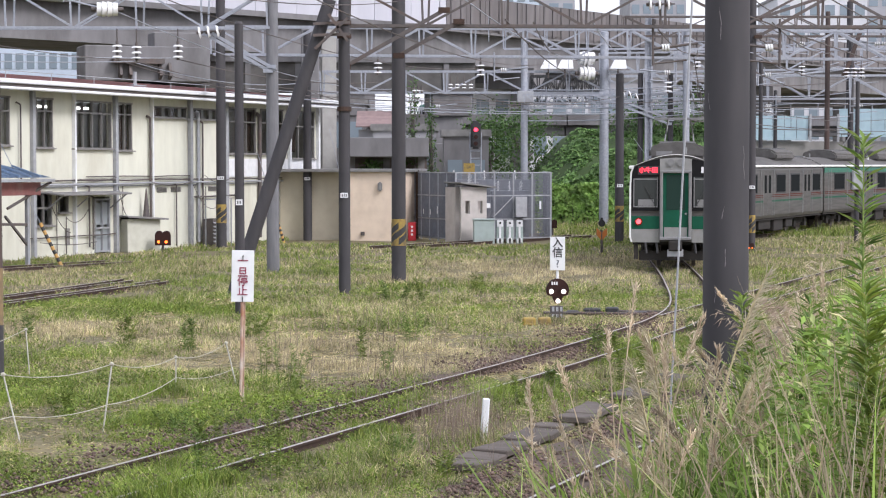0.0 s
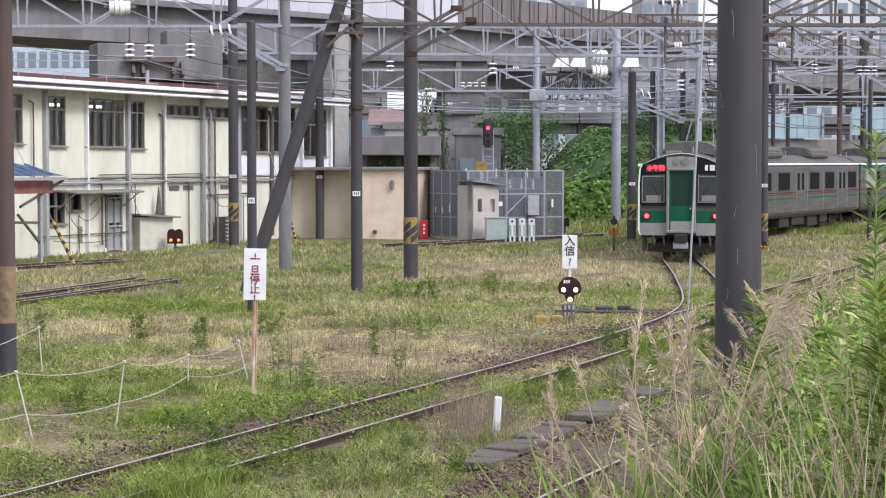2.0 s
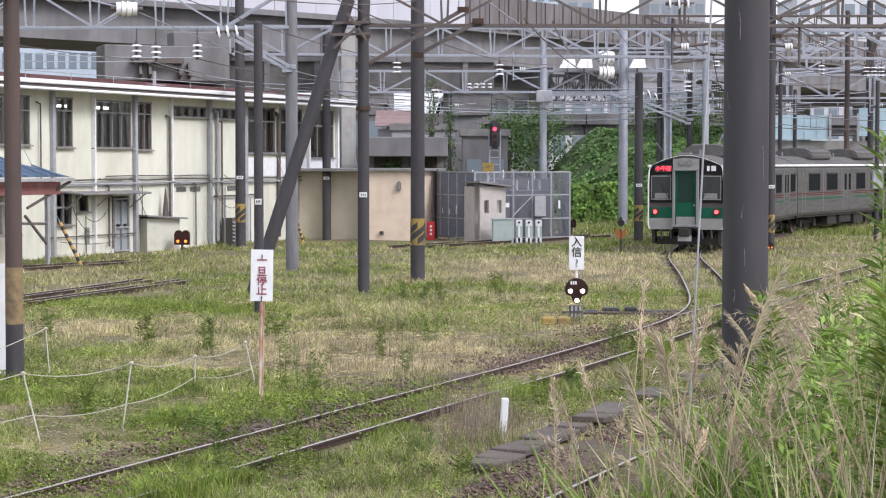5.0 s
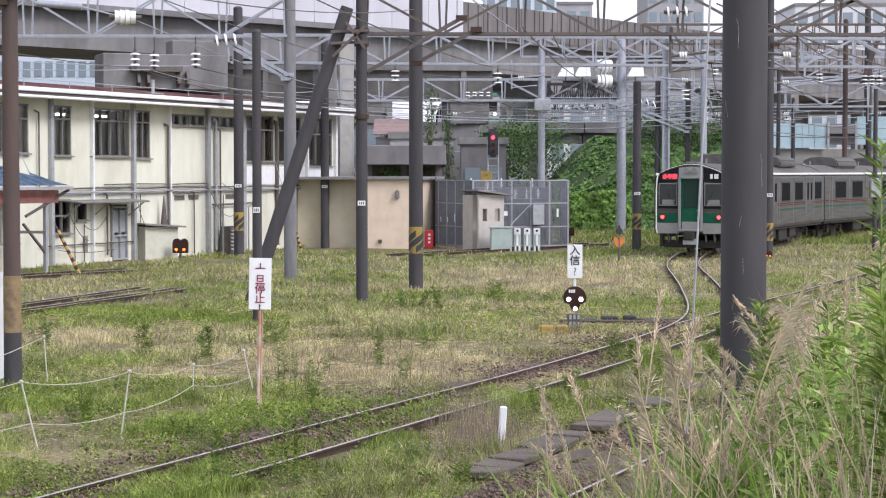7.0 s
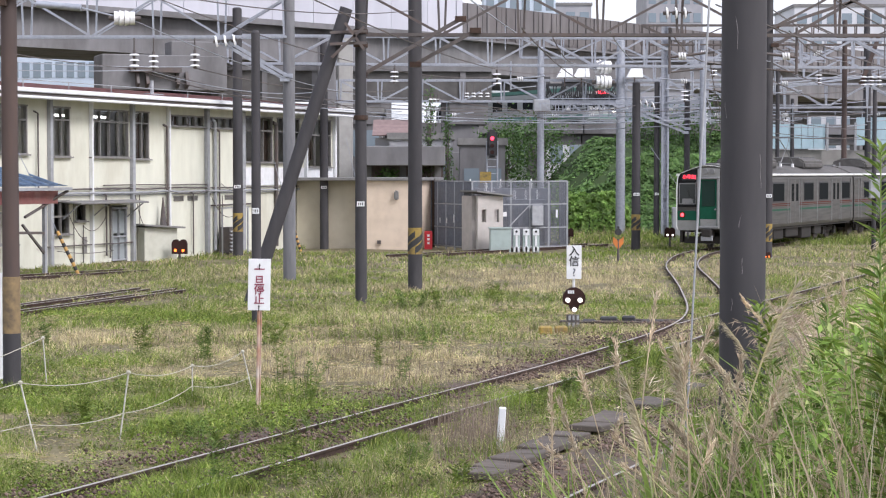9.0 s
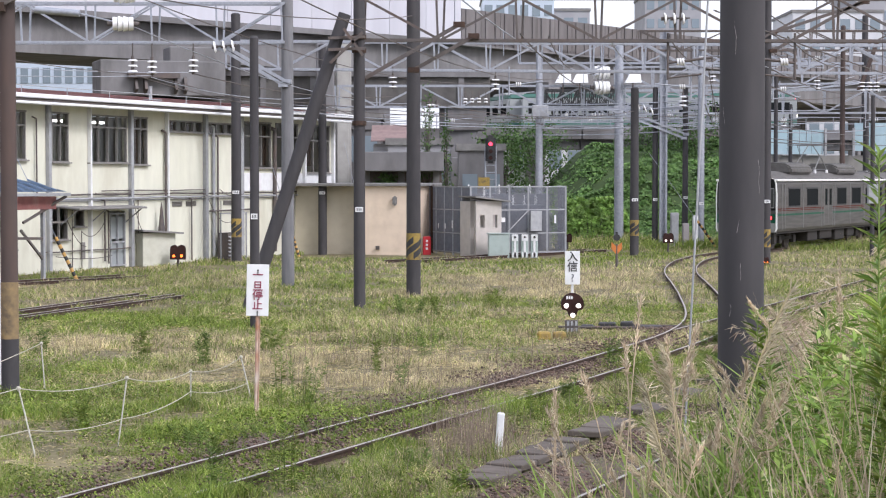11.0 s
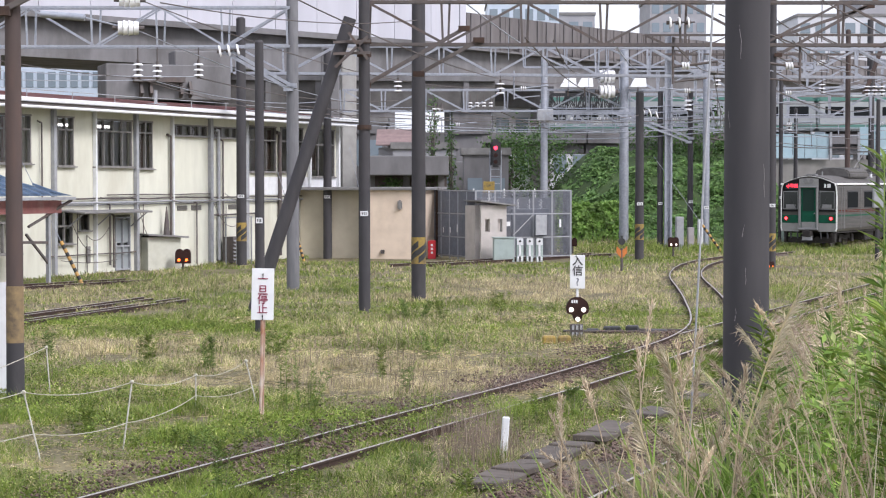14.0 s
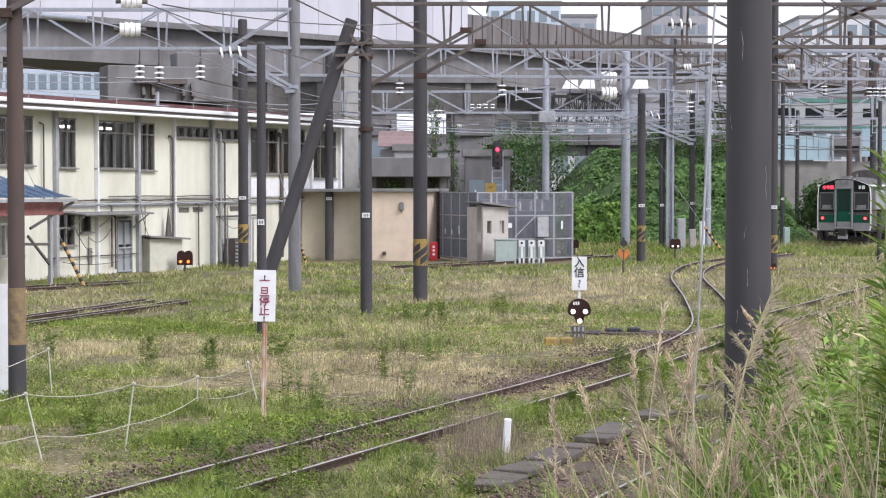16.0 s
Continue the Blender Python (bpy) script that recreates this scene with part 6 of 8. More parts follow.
def make_car(front, label, upper_green=False, panto=False):
    root = thing("railcar", (0, 0, 0), label, "train car", "departing train")
    L = 18.75
    bm = bmesh.new()
    shell(bm, 0.06, L, section())
    part("body", bm, M_STAINLESS, root)
    bm = bmesh.new()
    pts = [(a, b) for a, b in section(0.012, 3.66) if b > 3.2]
    shell(bm, 0.2, L - 0.1, pts)
    part("roof", bm, M_ROOF, root)
    for sx in (-1, 1):
        bm = bmesh.new()
        box(bm, (sx * 1.40, L / 2, 3.215), (0.16, L - 0.05, 0.1))
        bevel(bm, 0.02)
        part("gutter", bm, M_WHITEEDGE, root)
        for z, h, m, nm in ((1.90, 0.04, M_REDSTRIPE, "red_stripe"), (1.82, 0.03, M_REDSTRIPE, "red_stripe"), (1.63, 0.08, M_GREEN, "green_stripe")):
            bm = bmesh.new()
            box(bm, (sx * 1.452, L / 2, z), (0.008, L - 0.3, h))
            part(nm, bm, m, root)
        if upper_green:
            bm = bmesh.new()
            box(bm, (sx * 1.448, L / 2, 3.0), (0.02, L - 0.2, 0.24), 0)
            part("green_band", bm, M_GREENDARK, root)
        for a, b in WINDOWS:
            w = part("window", win_bm(sx, a, b), M_BLACK, root)
            bm = bmesh.new()
            box(bm, (sx * 1.455, (a + b) / 2, 2.42), (0.012, b - a - 0.12, 0.78))
            part("pane", bm, M_PANEWIN, w)
        for c in DOORS:
            thing_door(sx, c, root)
        for y in (0.75, 1.2, 4.0, 6.95, 9.2, 11.95, 14.5, 16.4, 18.3):
            bm = bmesh.new()
            box(bm, (sx * 1.455, y, 2.0), (0.02, 0.05, 2.1))
            part("rib", bm, M_GREYPAINT, root)
    # underfloor gear and bogies
    for y, w, h in ((6.2, 1.5, 0.55), (8.4, 2.0, 0.5), (10.8, 1.6, 0.62), (12.8, 1.2, 0.5)):
        bm = bmesh.new()
        box(bm, (0, y, 0.84 - h / 2), (2.5, w, h))
        bevel(bm, 0.04)
        part("equipment_box", bm, M_UNDER, root)
    bm = bmesh.new()
    box(bm, (0, L / 2, 0.83), (2.7, L - 0.4, 0.14))
    part("sole_bar", bm, M_UNDER, root)
    for y in (3.0, 15.8):
        bg = part("bogie", bogie_bm(y), M_UNDER, root)
        for dy in (-1.05, 1.05):
            for sx in (-1, 1):
                bm = bmesh.new()
                rod(bm, (sx * 0.5, y + dy, 0.43), (sx * 0.62, y + dy, 0.43), 0.43, n=20)
                part("wheel", bm, M_DARKSTEEL, bg)
    # roof units
    for y in (5.4, 13.2):
        bm = bmesh.new()
        pts = [(0.95, 3.52), (0.95, 3.82), (0.7, 4.0), (0.0, 4.06)]
        shell(bm, y - 1.7, y + 1.7, pts)
        bevel(bm, 0.08, 2)
        part("roof_unit", bm, M_ROOF, root)
        bm = bmesh.new()
        for i in range(6):
            box(bm, (0, y - 1.4 + i * 0.55, 4.05), (1.2, 0.06, 0.05))
        part("roof_grille", bm, M_GREYPAINT, root)
    for y in (1.2, 9.4):
        bm = bmesh.new()
        rod(bm, (0.3, y, 3.55), (0.3, y, 3.85), 0.04)
        part("aerial", bm, M_GREYPAINT, root)
        bm = bmesh.new()
        box(bm, (-0.4, y + 0.5, 3.66), (0.5, 0.4, 0.14))
        part("roof_hatch", bm, M_GREYPAINT, root)
    if panto:
        bm = bmesh.new()
        beam(bm, (-0.55, 8.8, 3.75), (0.55, 8.8, 3.75), 0.06, 0.06)
        pg = part("pantograph", bm, M_GREYPAINT, root)
        bm = bmesh.new()
        beam(bm, (-0.55, 10.8, 3.75), (0.55, 10.8, 3.75), 0.06, 0.06)
        part("base_bar", bm, M_GREYPAINT, pg)
        for sx in (-1, 1):
            for y0, y1, y2 in ((8.8, 9.8, 8.9), (10.8, 9.9, 10.7)):
                bm = bmesh.new()
                tube(bm, [(sx * 0.55, y0, 3.75), (sx * 0.5, y1, 4.4), (sx * 0.4, y2, 4.95)], 0.026, 6)
                part("arm", bm, M_GREYPAINT, pg)
        for y in (8.9, 10.7):
            bm = bmesh.new()
            beam(bm, (-0.9, y, 4.97), (0.9, y, 4.97), 0.06, 0.05)
            part("contact_strip", bm, M_GREYPAINT, pg)
        for x, y in ((-0.55, 8.8), (0.55, 8.8), (-0.55, 10.8), (0.55, 10.8)):
            bm = bmesh.new()
            rod(bm, (x, y, 3.45), (x, y, 3.74), 0.07, n=10)
            part("roof_insulator", bm, M_PORCELAIN, root)
    if front:
        make_front(root)
    else:
        bm = bmesh.new()
        box(bm, (0, -0.1, 2.0), (1.0, 0.5, 2.1))
        part("gangway", bm, M_UNDER, root)
    return root


def win_bm(sx, a, b):
    bm = bmesh.new()
    box(bm, (sx * 1.446, (a + b) / 2, 2.42), (0.02, b - a, 0.92))
    bevel(bm, 0.008)
    return bm


def thing_door(sx, c, root):
    bm = bmesh.new()
    for k in (-1, 1):
        box(bm, (sx * 1.448, c + k * 0.36, 1.98), (0.02, 0.69, 1.95))
    bevel(bm, 0.008)
    d = part("door", bm, M_STAINLESS, root)
    for k in (-1, 1):
        bm = bmesh.new()
        box(bm, (sx * 1.458, c + k * 0.36, 2.4), (0.01, 0.36, 0.8))
        part("door_window", bm, M_PANEWIN, d)
    bm = bmesh.new()
    for k in (-1, 0, 1):
        box(bm, (sx * 1.455, c + k * 0.74, 1.98), (0.02, 0.04 if k else 0.02, 2.0))
    part("door_edge", bm, M_GREYPAINT, d)
    return d


def bogie_bm(y):
    bm = bmesh.new()
    for sx in (-1, 1):
        box(bm, (sx * 0.85, y, 0.55), (0.16, 2.9, 0.22))
        for dy in (-1.05, 1.05):
            box(bm, (sx * 0.92, y + dy, 0.45), (0.2, 0.36, 0.34))
        rod(bm, (sx * 0.9, y, 0.6), (sx * 0.9, y, 0.85), 0.24, n=12)
    box(bm, (0, y, 0.55), (1.7, 0.5, 0.25))
    return bm


def make_front(root):
    """Rear driving end: white arch, black masks, green gangway door, lamps, coupler."""
    half = section(0.005, 3.63)
    out = [(a, b) for a, b in half] + [(-a, b) for a, b in half[-2::-1]]
    inn = [(a * 0.962, 3.4 + (b - 3.4) * 0.90 if b > 3.0 else b) for a, b in out]
    bm = bmesh.new()
    o = [bm.verts.new((a, -0.015, b)) for a, b in out]
    i = [bm.verts.new((a, -0.015, b)) for a, b in inn]
    ob = [bm.verts.new((a, 0.07, b)) for a, b in out]
    for k in range(len(out) - 1):
        bm.faces.new((o[k], o[k + 1], i[k + 1], i[k]))
        bm.faces.new((o[k], ob[k], ob[k + 1], o[k + 1]))
    bmesh.ops.recalc_face_normals(bm, faces=bm.faces)
    part("front_arch", bm, M_WHITEEDGE, root)
    for sx in (-1, 1):
        bm = bmesh.new()
        pts = [(sx * 0.5, 1.84), (sx * 1.39, 1.84), (sx * 1.39, 2.95), (sx * 1.30, 3.22), (sx * 0.9, 3.40), (sx * 0.5, 3.48)]
        flat(bm, pts, 0.0, 0.06)
        mk = part("front_mask", bm, M_MASK, root)
        bm = bmesh.new()
        flat(bm, [(sx * 0.56, 1.95), (sx * 1.33, 1.95), (sx * 1.33, 2.86), (sx * 0.56, 2.92)], -0.012, 0.0)
        part("windscreen", bm, M_CABIN, mk)
        bm = bmesh.new()
        beam(bm, (sx * 0.62, -0.03, 1.95), (sx * 0.95, -0.03, 2.6), 0.02, 0.02)
        part("wiper", bm, M_BLACK, mk)
        bm = bmesh.new()
        box(bm, (sx * 0.965, 0.025, 1.47), (0.92, 0.06, 0.40))
        part("green_band", bm, M_GREEN, root)
        bm = bmesh.new()
        box(bm, (sx * 0.965, 0.03, 1.05), (0.92, 0.05, 0.42))
        part("lower_panel", bm, M_FRONTGREY, root)
        bm = bmesh.new()
        for xa, xb, za, zb in ((0.56, 0.59, 1.95, 2.9), (1.30, 1.33, 1.95, 2.86), (0.59, 1.30, 1.95, 1.99), (0.59, 1.30, 2.82, 2.86)):
            box(bm, (sx * (xa + xb) / 2, -0.016, (za + zb) / 2), (xb - xa, 0.012, zb - za))
        part("screen_frame", bm, M_GREYPAINT, mk)
        bm = bmesh.new()
        box(bm, (sx * 0.93, -0.018, 2.1), (0.5, 0.008, 0.2))
        part("dashboard", bm, M_GREYPAINT, mk)
        bm = bmesh.new()
        rod(bm, (sx * 1.16, -0.05, 1.5), (sx * 1.16, 0.0, 1.5), 0.125, n=18)
        part("lamp_bezel", bm, M_REDSTRIPE, root)
        bm = bmesh.new()
        rod(bm, (sx * 1.16, -0.065, 1.5), (sx * 1.16, -0.05, 1.5), 0.075, n=16)
        part("tail_lamp", bm, M_TAIL, root, "lit red tail lamp")
        bm = bmesh.new()
        rod(bm, (sx * 0.15, -0.06, 3.36), (sx * 0.15, 0.0, 3.36), 0.115, n=16)
        part("headlamp", bm, M_GREYPAINT, root, "unlit headlamp")
        bm = bmesh.new()
        box(bm, (sx * 1.25, 0.25, 0.55), (0.12, 0.3, 0.5))
        part("step", bm, M_UNDER, root)
    bm = bmesh.new()
    flat(bm, [(-0.5, 3.08), (0.5, 3.08), (0.5, 3.48), (0.0, 3.52), (-0.5, 3.48)], -0.005, 0.06)
    part("lamp_panel", bm, M_FRONTGREY, root)
    bm = bmesh.new()
    for x in (-0.45, 0.45):
        box(bm, (x, -0.06, 2.02), (0.1, 0.16, 2.14))
    box(bm, (0, -0.06, 3.07), (1.0, 0.16, 0.08))
    box(bm, (0, -0.06, 0.97), (1.0, 0.2, 0.1))
    bevel(bm, 0.02)
    part("door_frame", bm, M_GREYPAINT, root)
    bm = bmesh.new()
    box(bm, (0, 0.0, 2.02), (0.8, 0.06, 2.04))
    gd = part("gangway_door", bm, M_GREEN, root, "green gangway door")
    bm = bmesh.new()
    box(bm, (0, -0.035, 2.42), (0.58, 0.02, 1.1))
    bevel(bm, 0.008)
    part("door_window", bm, glass("green_tinted_glass", (0.018, 0.04, 0.032), 0.3, 0.15), gd)
    bm = bmesh.new()
    box(bm, (0, -0.036, 1.17), (0.72, 0.012, 0.3))
    part("kick_plate", bm, M_FRONTGREY, gd)
    bm = bmesh.new()
    rod(bm, (0.32, -0.07, 1.75), (0.32, -0.03, 1.75), 0.035, n=10)
    part("door_knob", bm, M_SILVER, gd)
    # route display, and plain white strokes for the operator's mark
    bm = bmesh.new()
    box(bm, (-0.86, -0.02, 3.12), (0.66, 0.03, 0.27))
    dp = part("route_display", bm, M_BLACK, root)
    lettering("led_text", "小牛田", 0.2, M_LED, dp, (-0.86, -0.042, 3.115))
    bm = bmesh.new()
    for x, w, z, h in ((0.84, 0.1, 3.13, 0.19), (1.04, 0.17, 3.13, 0.19)):
        box(bm, (x, -0.01, z), (w, 0.012, h))
    part("white_mark", bm, M_WHITE, root)
    # coupler and pilot
    bm = bmesh.new()
    box(bm, (0, -0.12, 0.74), (0.42, 0.5, 0.3))
    rod(bm, (0, -0.3, 0.78), (0, 0.4, 0.78), 0.14, n=12)
    bevel(bm, 0.03)
    part("coupler", bm, M_UNDER, root)
    bm = bmesh.new()
    box(bm, (0, -0.2, 0.52), (0.5, 0.1, 0.22))
    part("pilot_plate", bm, M_SILVER, root)
    for x in (-0.95, -0.6, 0.6, 0.95):
        bm = bmesh.new()
        rod(bm, (x, 0.05, 0.85), (x + 0.04, 0.0, 0.5), 0.04, n=8)
        part("hose", bm, M_BLACK, root)
    bm = bmesh.new()
    box(bm, (0, 0.25, 0.42), (2.3, 0.08, 0.3))
    part("skirt", bm, M_UNDER, root)


STAIN = "stainless commuter railcar with green and red stripes"
CARS = [make_car(True, "stainless rear driving car with green gangway door and lit tail lamps", panto=True), make_car(False, STAIN, panto=False),
        make_car(False, "stainless railcar with a green band above its windows", True, True), make_car(False, "stainless railcar with a green band above its windows", True)]


# ---- a second train far behind on the low viaduct ----
def make_far_train():
    cars = []
    mw = mat("far_train_white", (0.36, 0.38, 0.38), (0.31, 0.33, 0.33), 1, 0.4)
    mg = mat("far_train_green", (0.09, 0.22, 0.18), (0.08, 0.19, 0.16), 1, 0.45)
    for i in range(2):
        root = thing("far_railcar", (0, 0, 0), "distant white railcar with a green roof band", "train car", "distant train")
        bm = bmesh.new()
        box(bm, (0, 0, 1.35), (19.6, 2.8, 2.1))
        bevel(bm, 0.12, 2)
        part("body", bm, mw, root)
        bm = bmesh.new()
        box(bm, (0, 0, 2.5), (19.5, 2.6, 0.42))
        bevel(bm, 0.15, 2)
        part("roof", bm, mg, root)
        bm = bmesh.new()
        box(bm, (0, 0, 0.62), (19.62, 2.84, 0.28))
        part("stripe", bm, mg, root)
        for k in range(9):
            bm = bmesh.new()
            box(bm, (-8.6 + k * 2.15, -1.41, 1.65), (1.35, 0.04, 0.75))
            part("window", bm, M_PANEWIN, root)
        for x in (-5.5, 5.5):
            bm = bmesh.new()
            box(bm, (x, 0, 2.8), (3.2, 1.7, 0.3))
            bevel(bm, 0.1)
            part("roof_unit", bm, mw, root)
        for x in (-6.8, 6.8):
            bm = bmesh.new()
            box(bm, (x, 0, 0.25), (3.0, 2.2, 0.5))
            part("bogie", bm, M_UNDER, root)
        cars.append(root)
    # leading end of the first car
    bm = bmesh.new()
    box(bm, (9.82, 0, 1.75), (0.06, 2.3, 0.85))
    bevel(bm, 0.02)
    part("windscreen", bm, M_MASK, cars[0])
    bm = bmesh.new()
    box(bm, (9.84, 0, 2.3), (0.06, 0.9, 0.22))
    part("route_display", bm, M_LED, cars[0], "lit red route display")
    for sy in (-0.95, 0.95):
        bm = bmesh.new()
        rod(bm, (9.8, sy, 1.05), (9.88, sy, 1.05), 0.12, n=12)
        part("headlamp", bm, M_LAMPW, cars[0], "lit white headlamp")
    return cars


FAR_CARS = make_far_train()


# ---- plants: helpers ----
RNG = np.random.RandomState(11)
LATTICE = np.random.RandomState(3).rand(256, 256)


def value_noise(x, y, size, seed=0):
    """Smooth value noise in plan, 0 to 1, with two octaves."""
    out = 0.0
    for k, w in ((1.0, 0.65), (2.3, 0.35)):
        u, v = x / size * k + seed * 17.3 + 500, y / size * k + seed * 9.1 + 500
        i, j = np.floor(u).astype(int), np.floor(v).astype(int)
        fu, fv = u - i, v - j
        fu, fv = fu * fu * (3 - 2 * fu), fv * fv * (3 - 2 * fv)
        g = lambda a, b: LATTICE[a % 256, b % 256]
        out = out + w * ((g(i, j) * (1 - fu) + g(i + 1, j) * fu) * (1 - fv) + (g(i, j + 1) * (1 - fu) + g(i + 1, j + 1) * fu) * fv)
    return out


def ss(a, b, x):
    t = np.clip((x - a) / (b - a), 0, 1)
    return t * t * (3 - 2 * t)


def bank_np(x, y):
    u = (x - (1.47 + (y - 19.64) * 0.4286 + 1.6)) * 0.92
    return 1.75 * ss(0.0, 3.5, u) * (1 - 0.75 * ss(22, 42, y)), u


def mesh_from_arrays(name, verts, loops, starts, totals, material):
    me = bpy.data.meshes.new(name)
    me.vertices.add(len(verts))
    me.vertices.foreach_set("co", verts.astype(np.float32).ravel())
    me.loops.add(len(loops))
    me.loops.foreach_set("vertex_index", loops.astype(np.int32))
    me.polygons.add(len(starts))
    me.polygons.foreach_set("loop_start", starts.astype(np.int32))
    me.polygons.foreach_set("loop_total", totals.astype(np.int32))
    me.update(calc_edges=True)
    me.materials.append(material)
    return me


def blade_mesh(name, x, y, z, h, w, material, lean=0.5):
    """Bent, tapered blades: a quad below and a triangle above, each turned its own way."""
    n = len(x)
    a = RNG.rand(n) * 2 * np.pi
    dx, dy = np.cos(a), np.sin(a)
    b = RNG.rand(n) * 2 * np.pi
    l1, l2 = h * lean * (0.1 + 0.25 * RNG.rand(n)), h * lean * (0.3 + 0.9 * RNG.rand(n))
    cx, cy = np.cos(b), np.sin(b)
    v = np.empty((n, 5, 3))
    mid = 0.55
    for i, s in ((0, -1), (1, 1)):
        v[:, i] = np.stack([x + s * dx * w / 2, y + s * dy * w / 2, z], 1)
        v[:, 2 + i] = np.stack([x + cx * l1 + (1 - 2 * i) * dx * w * 0.42, y + cy * l1 + (1 - 2 * i) * dy * w * 0.42, z + h * mid], 1)
    v[:, 4] = np.stack([x + cx * l2, y + cy * l2, z + h], 1)
    base = np.arange(n)[:, None] * 5
    loops = (base + np.array([0, 1, 2, 3, 3, 2, 4])).ravel()
    starts = (np.arange(n)[:, None] * 7 + np.array([0, 4])).ravel()
    totals = np.tile([4, 3], n)
    return mesh_from_arrays(name, v.reshape(-1, 3), loops, starts, totals, material)


def leaf_mesh(name, c, d, up, length, width, material):
    """Leaves: diamonds folded along the rib. c base, d direction, up normal-ish (n x 3 each)."""
    n = len(c)
    d = d / np.linalg.norm(d, axis=1)[:, None]
    s = np.cross(d, up)
    s /= np.linalg.norm(s, axis=1)[:, None] + 1e-9
    nn = np.cross(s, d)
    v = np.empty((n, 4, 3))
    v[:, 0] = c
    v[:, 1] = c + d * (length * 0.45)[:, None] + s * (width / 2)[:, None] + nn * (width * 0.15)[:, None]
    v[:, 2] = c + d * length[:, None] - nn * (length * 0.12)[:, None]
    v[:, 3] = c + d * (length * 0.45)[:, None] - s * (width / 2)[:, None] + nn * (width * 0.15)[:, None]
    base = np.arange(n)[:, None] * 4
    loops = (base + np.array([0, 1, 2, 0, 2, 3])).ravel()
    return mesh_from_arrays(name, v.reshape(-1, 3), loops, np.arange(2 * n) * 3, np.full(2 * n, 3), material)


def leaf_mat(name, a, b, c=None, rough=0.6):
    """Plant colour that changes from piece to piece, a little light let through."""
    m = bpy.data.materials.new(name)
    m.use_nodes = True
    n, l = m.node_tree.nodes, m.node_tree.links
    bs = n["Principled BSDF"]
    g = n.new("ShaderNodeNewGeometry")
    r = n.new("ShaderNodeValToRGB")
    r.color_ramp.elements[0].color, r.color_ramp.elements[1].color = (*a, 1), (*b, 1)
    if c:
        e = r.color_ramp.elements.new(0.82)
        e.color = (*b, 1)
        r.color_ramp.elements[-1].color = (*c, 1)
    l.new(g.outputs["Random Per Island"], r.inputs[0])
    tc = n.new("ShaderNodeTexCoord")
    nz = n.new("ShaderNodeTexNoise")
    nz.inputs["Scale"].default_value = 0.5
    l.new(tc.outputs["Object"], nz.inputs["Vector"])
    mr = n.new("ShaderNodeMapRange")
    mr.inputs[1].default_value, mr.inputs[2].default_value, mr.inputs[3].default_value, mr.inputs[4].default_value = 0.3, 0.7, 0.75, 1.25
    l.new(nz.outputs[0], mr.inputs[0])
    nf = n.new("ShaderNodeTexNoise")
    nf.inputs["Scale"].default_value, nf.inputs["Detail"].default_value = 2.6, 3
    l.new(tc.outputs["Object"], nf.inputs["Vector"])
    mf = n.new("ShaderNodeMapRange")
    mf.inputs[1].default_value, mf.inputs[2].default_value, mf.inputs[3].default_value, mf.inputs[4].default_value = 0.32, 0.68, 0.62, 1.4
    l.new(nf.outputs[0], mf.inputs[0])
    mm = n.new("ShaderNodeMath")
    mm.operation = "MULTIPLY"
    l.new(mr.outputs[0], mm.inputs[0])
    l.new(mf.outputs[0], mm.inputs[1])
    hs = n.new("ShaderNodeHueSaturation")
    l.new(mm.outputs[0], hs.inputs["Value"])
    l.new(r.outputs[0], hs.inputs["Color"])
    l.new(hs.outputs[0], bs.inputs["Base Color"])
    bs.inputs["Roughness"].default_value = rough
    tr = n.new("ShaderNodeBsdfTranslucent")
    l.new(hs.outputs[0], tr.inputs[0])
    mx = n.new("ShaderNodeMixShader")
    mx.inputs[0].default_value = 0.3
    l.new(bs.outputs[0], mx.inputs[1])
    l.new(tr.outputs[0], mx.inputs[2])
    l.new(mx.outputs[0], n["Material Output"].inputs[0])
    return m


M_GRASS = leaf_mat("fresh_grass", (0.085, 0.14, 0.02), (0.25, 0.335, 0.05), (0.44, 0.43, 0.15))
M_STRAW = leaf_mat("dry_straw", (0.68, 0.59, 0.37), (0.50, 0.43, 0.25), (0.28, 0.30, 0.10), 0.8)
M_BROWN = leaf_mat("brown_stalks", (0.20, 0.15, 0.115), (0.30, 0.24, 0.19), (0.38, 0.32, 0.26), 0.85)
M_WEED = leaf_mat("dark_weed_leaves", (0.11, 0.19, 0.04), (0.20, 0.30, 0.06), (0.30, 0.38, 0.11))
M_BANKGRASS = leaf_mat("bank_grass", (0.12, 0.21, 0.03), (0.29, 0.42, 0.08), (0.60, 0.55, 0.30))
M_TUSSOCK = leaf_mat("dead_brown_tussock", (0.36, 0.26, 0.20), (0.52, 0.42, 0.33), (0.74, 0.65, 0.52), 0.85)
M_SPIKE = leaf_mat("dry_spike_heads", (0.46, 0.36, 0.25), (0.68, 0.57, 0.42), (0.84, 0.77, 0.62), 0.85)
M_KUDZU = leaf_mat("kudzu_leaves", (0.09, 0.18, 0.05), (0.15, 0.26, 0.07), (0.23, 0.35, 0.12))
M_BANKDRY = leaf_mat("brown_dry_bank_grass", (0.38, 0.29, 0.20), (0.56, 0.47, 0.33), (0.74, 0.66, 0.50), 0.85)
M_PLUME = leaf_mat("pampas_plume", (0.68, 0.61, 0.45), (0.55, 0.48, 0.34), (0.74, 0.68, 0.54), 0.85)
M_SHRUB = leaf_mat("light_shrub_leaves", (0.17, 0.30, 0.06), (0.28, 0.44, 0.10), (0.38, 0.52, 0.16))
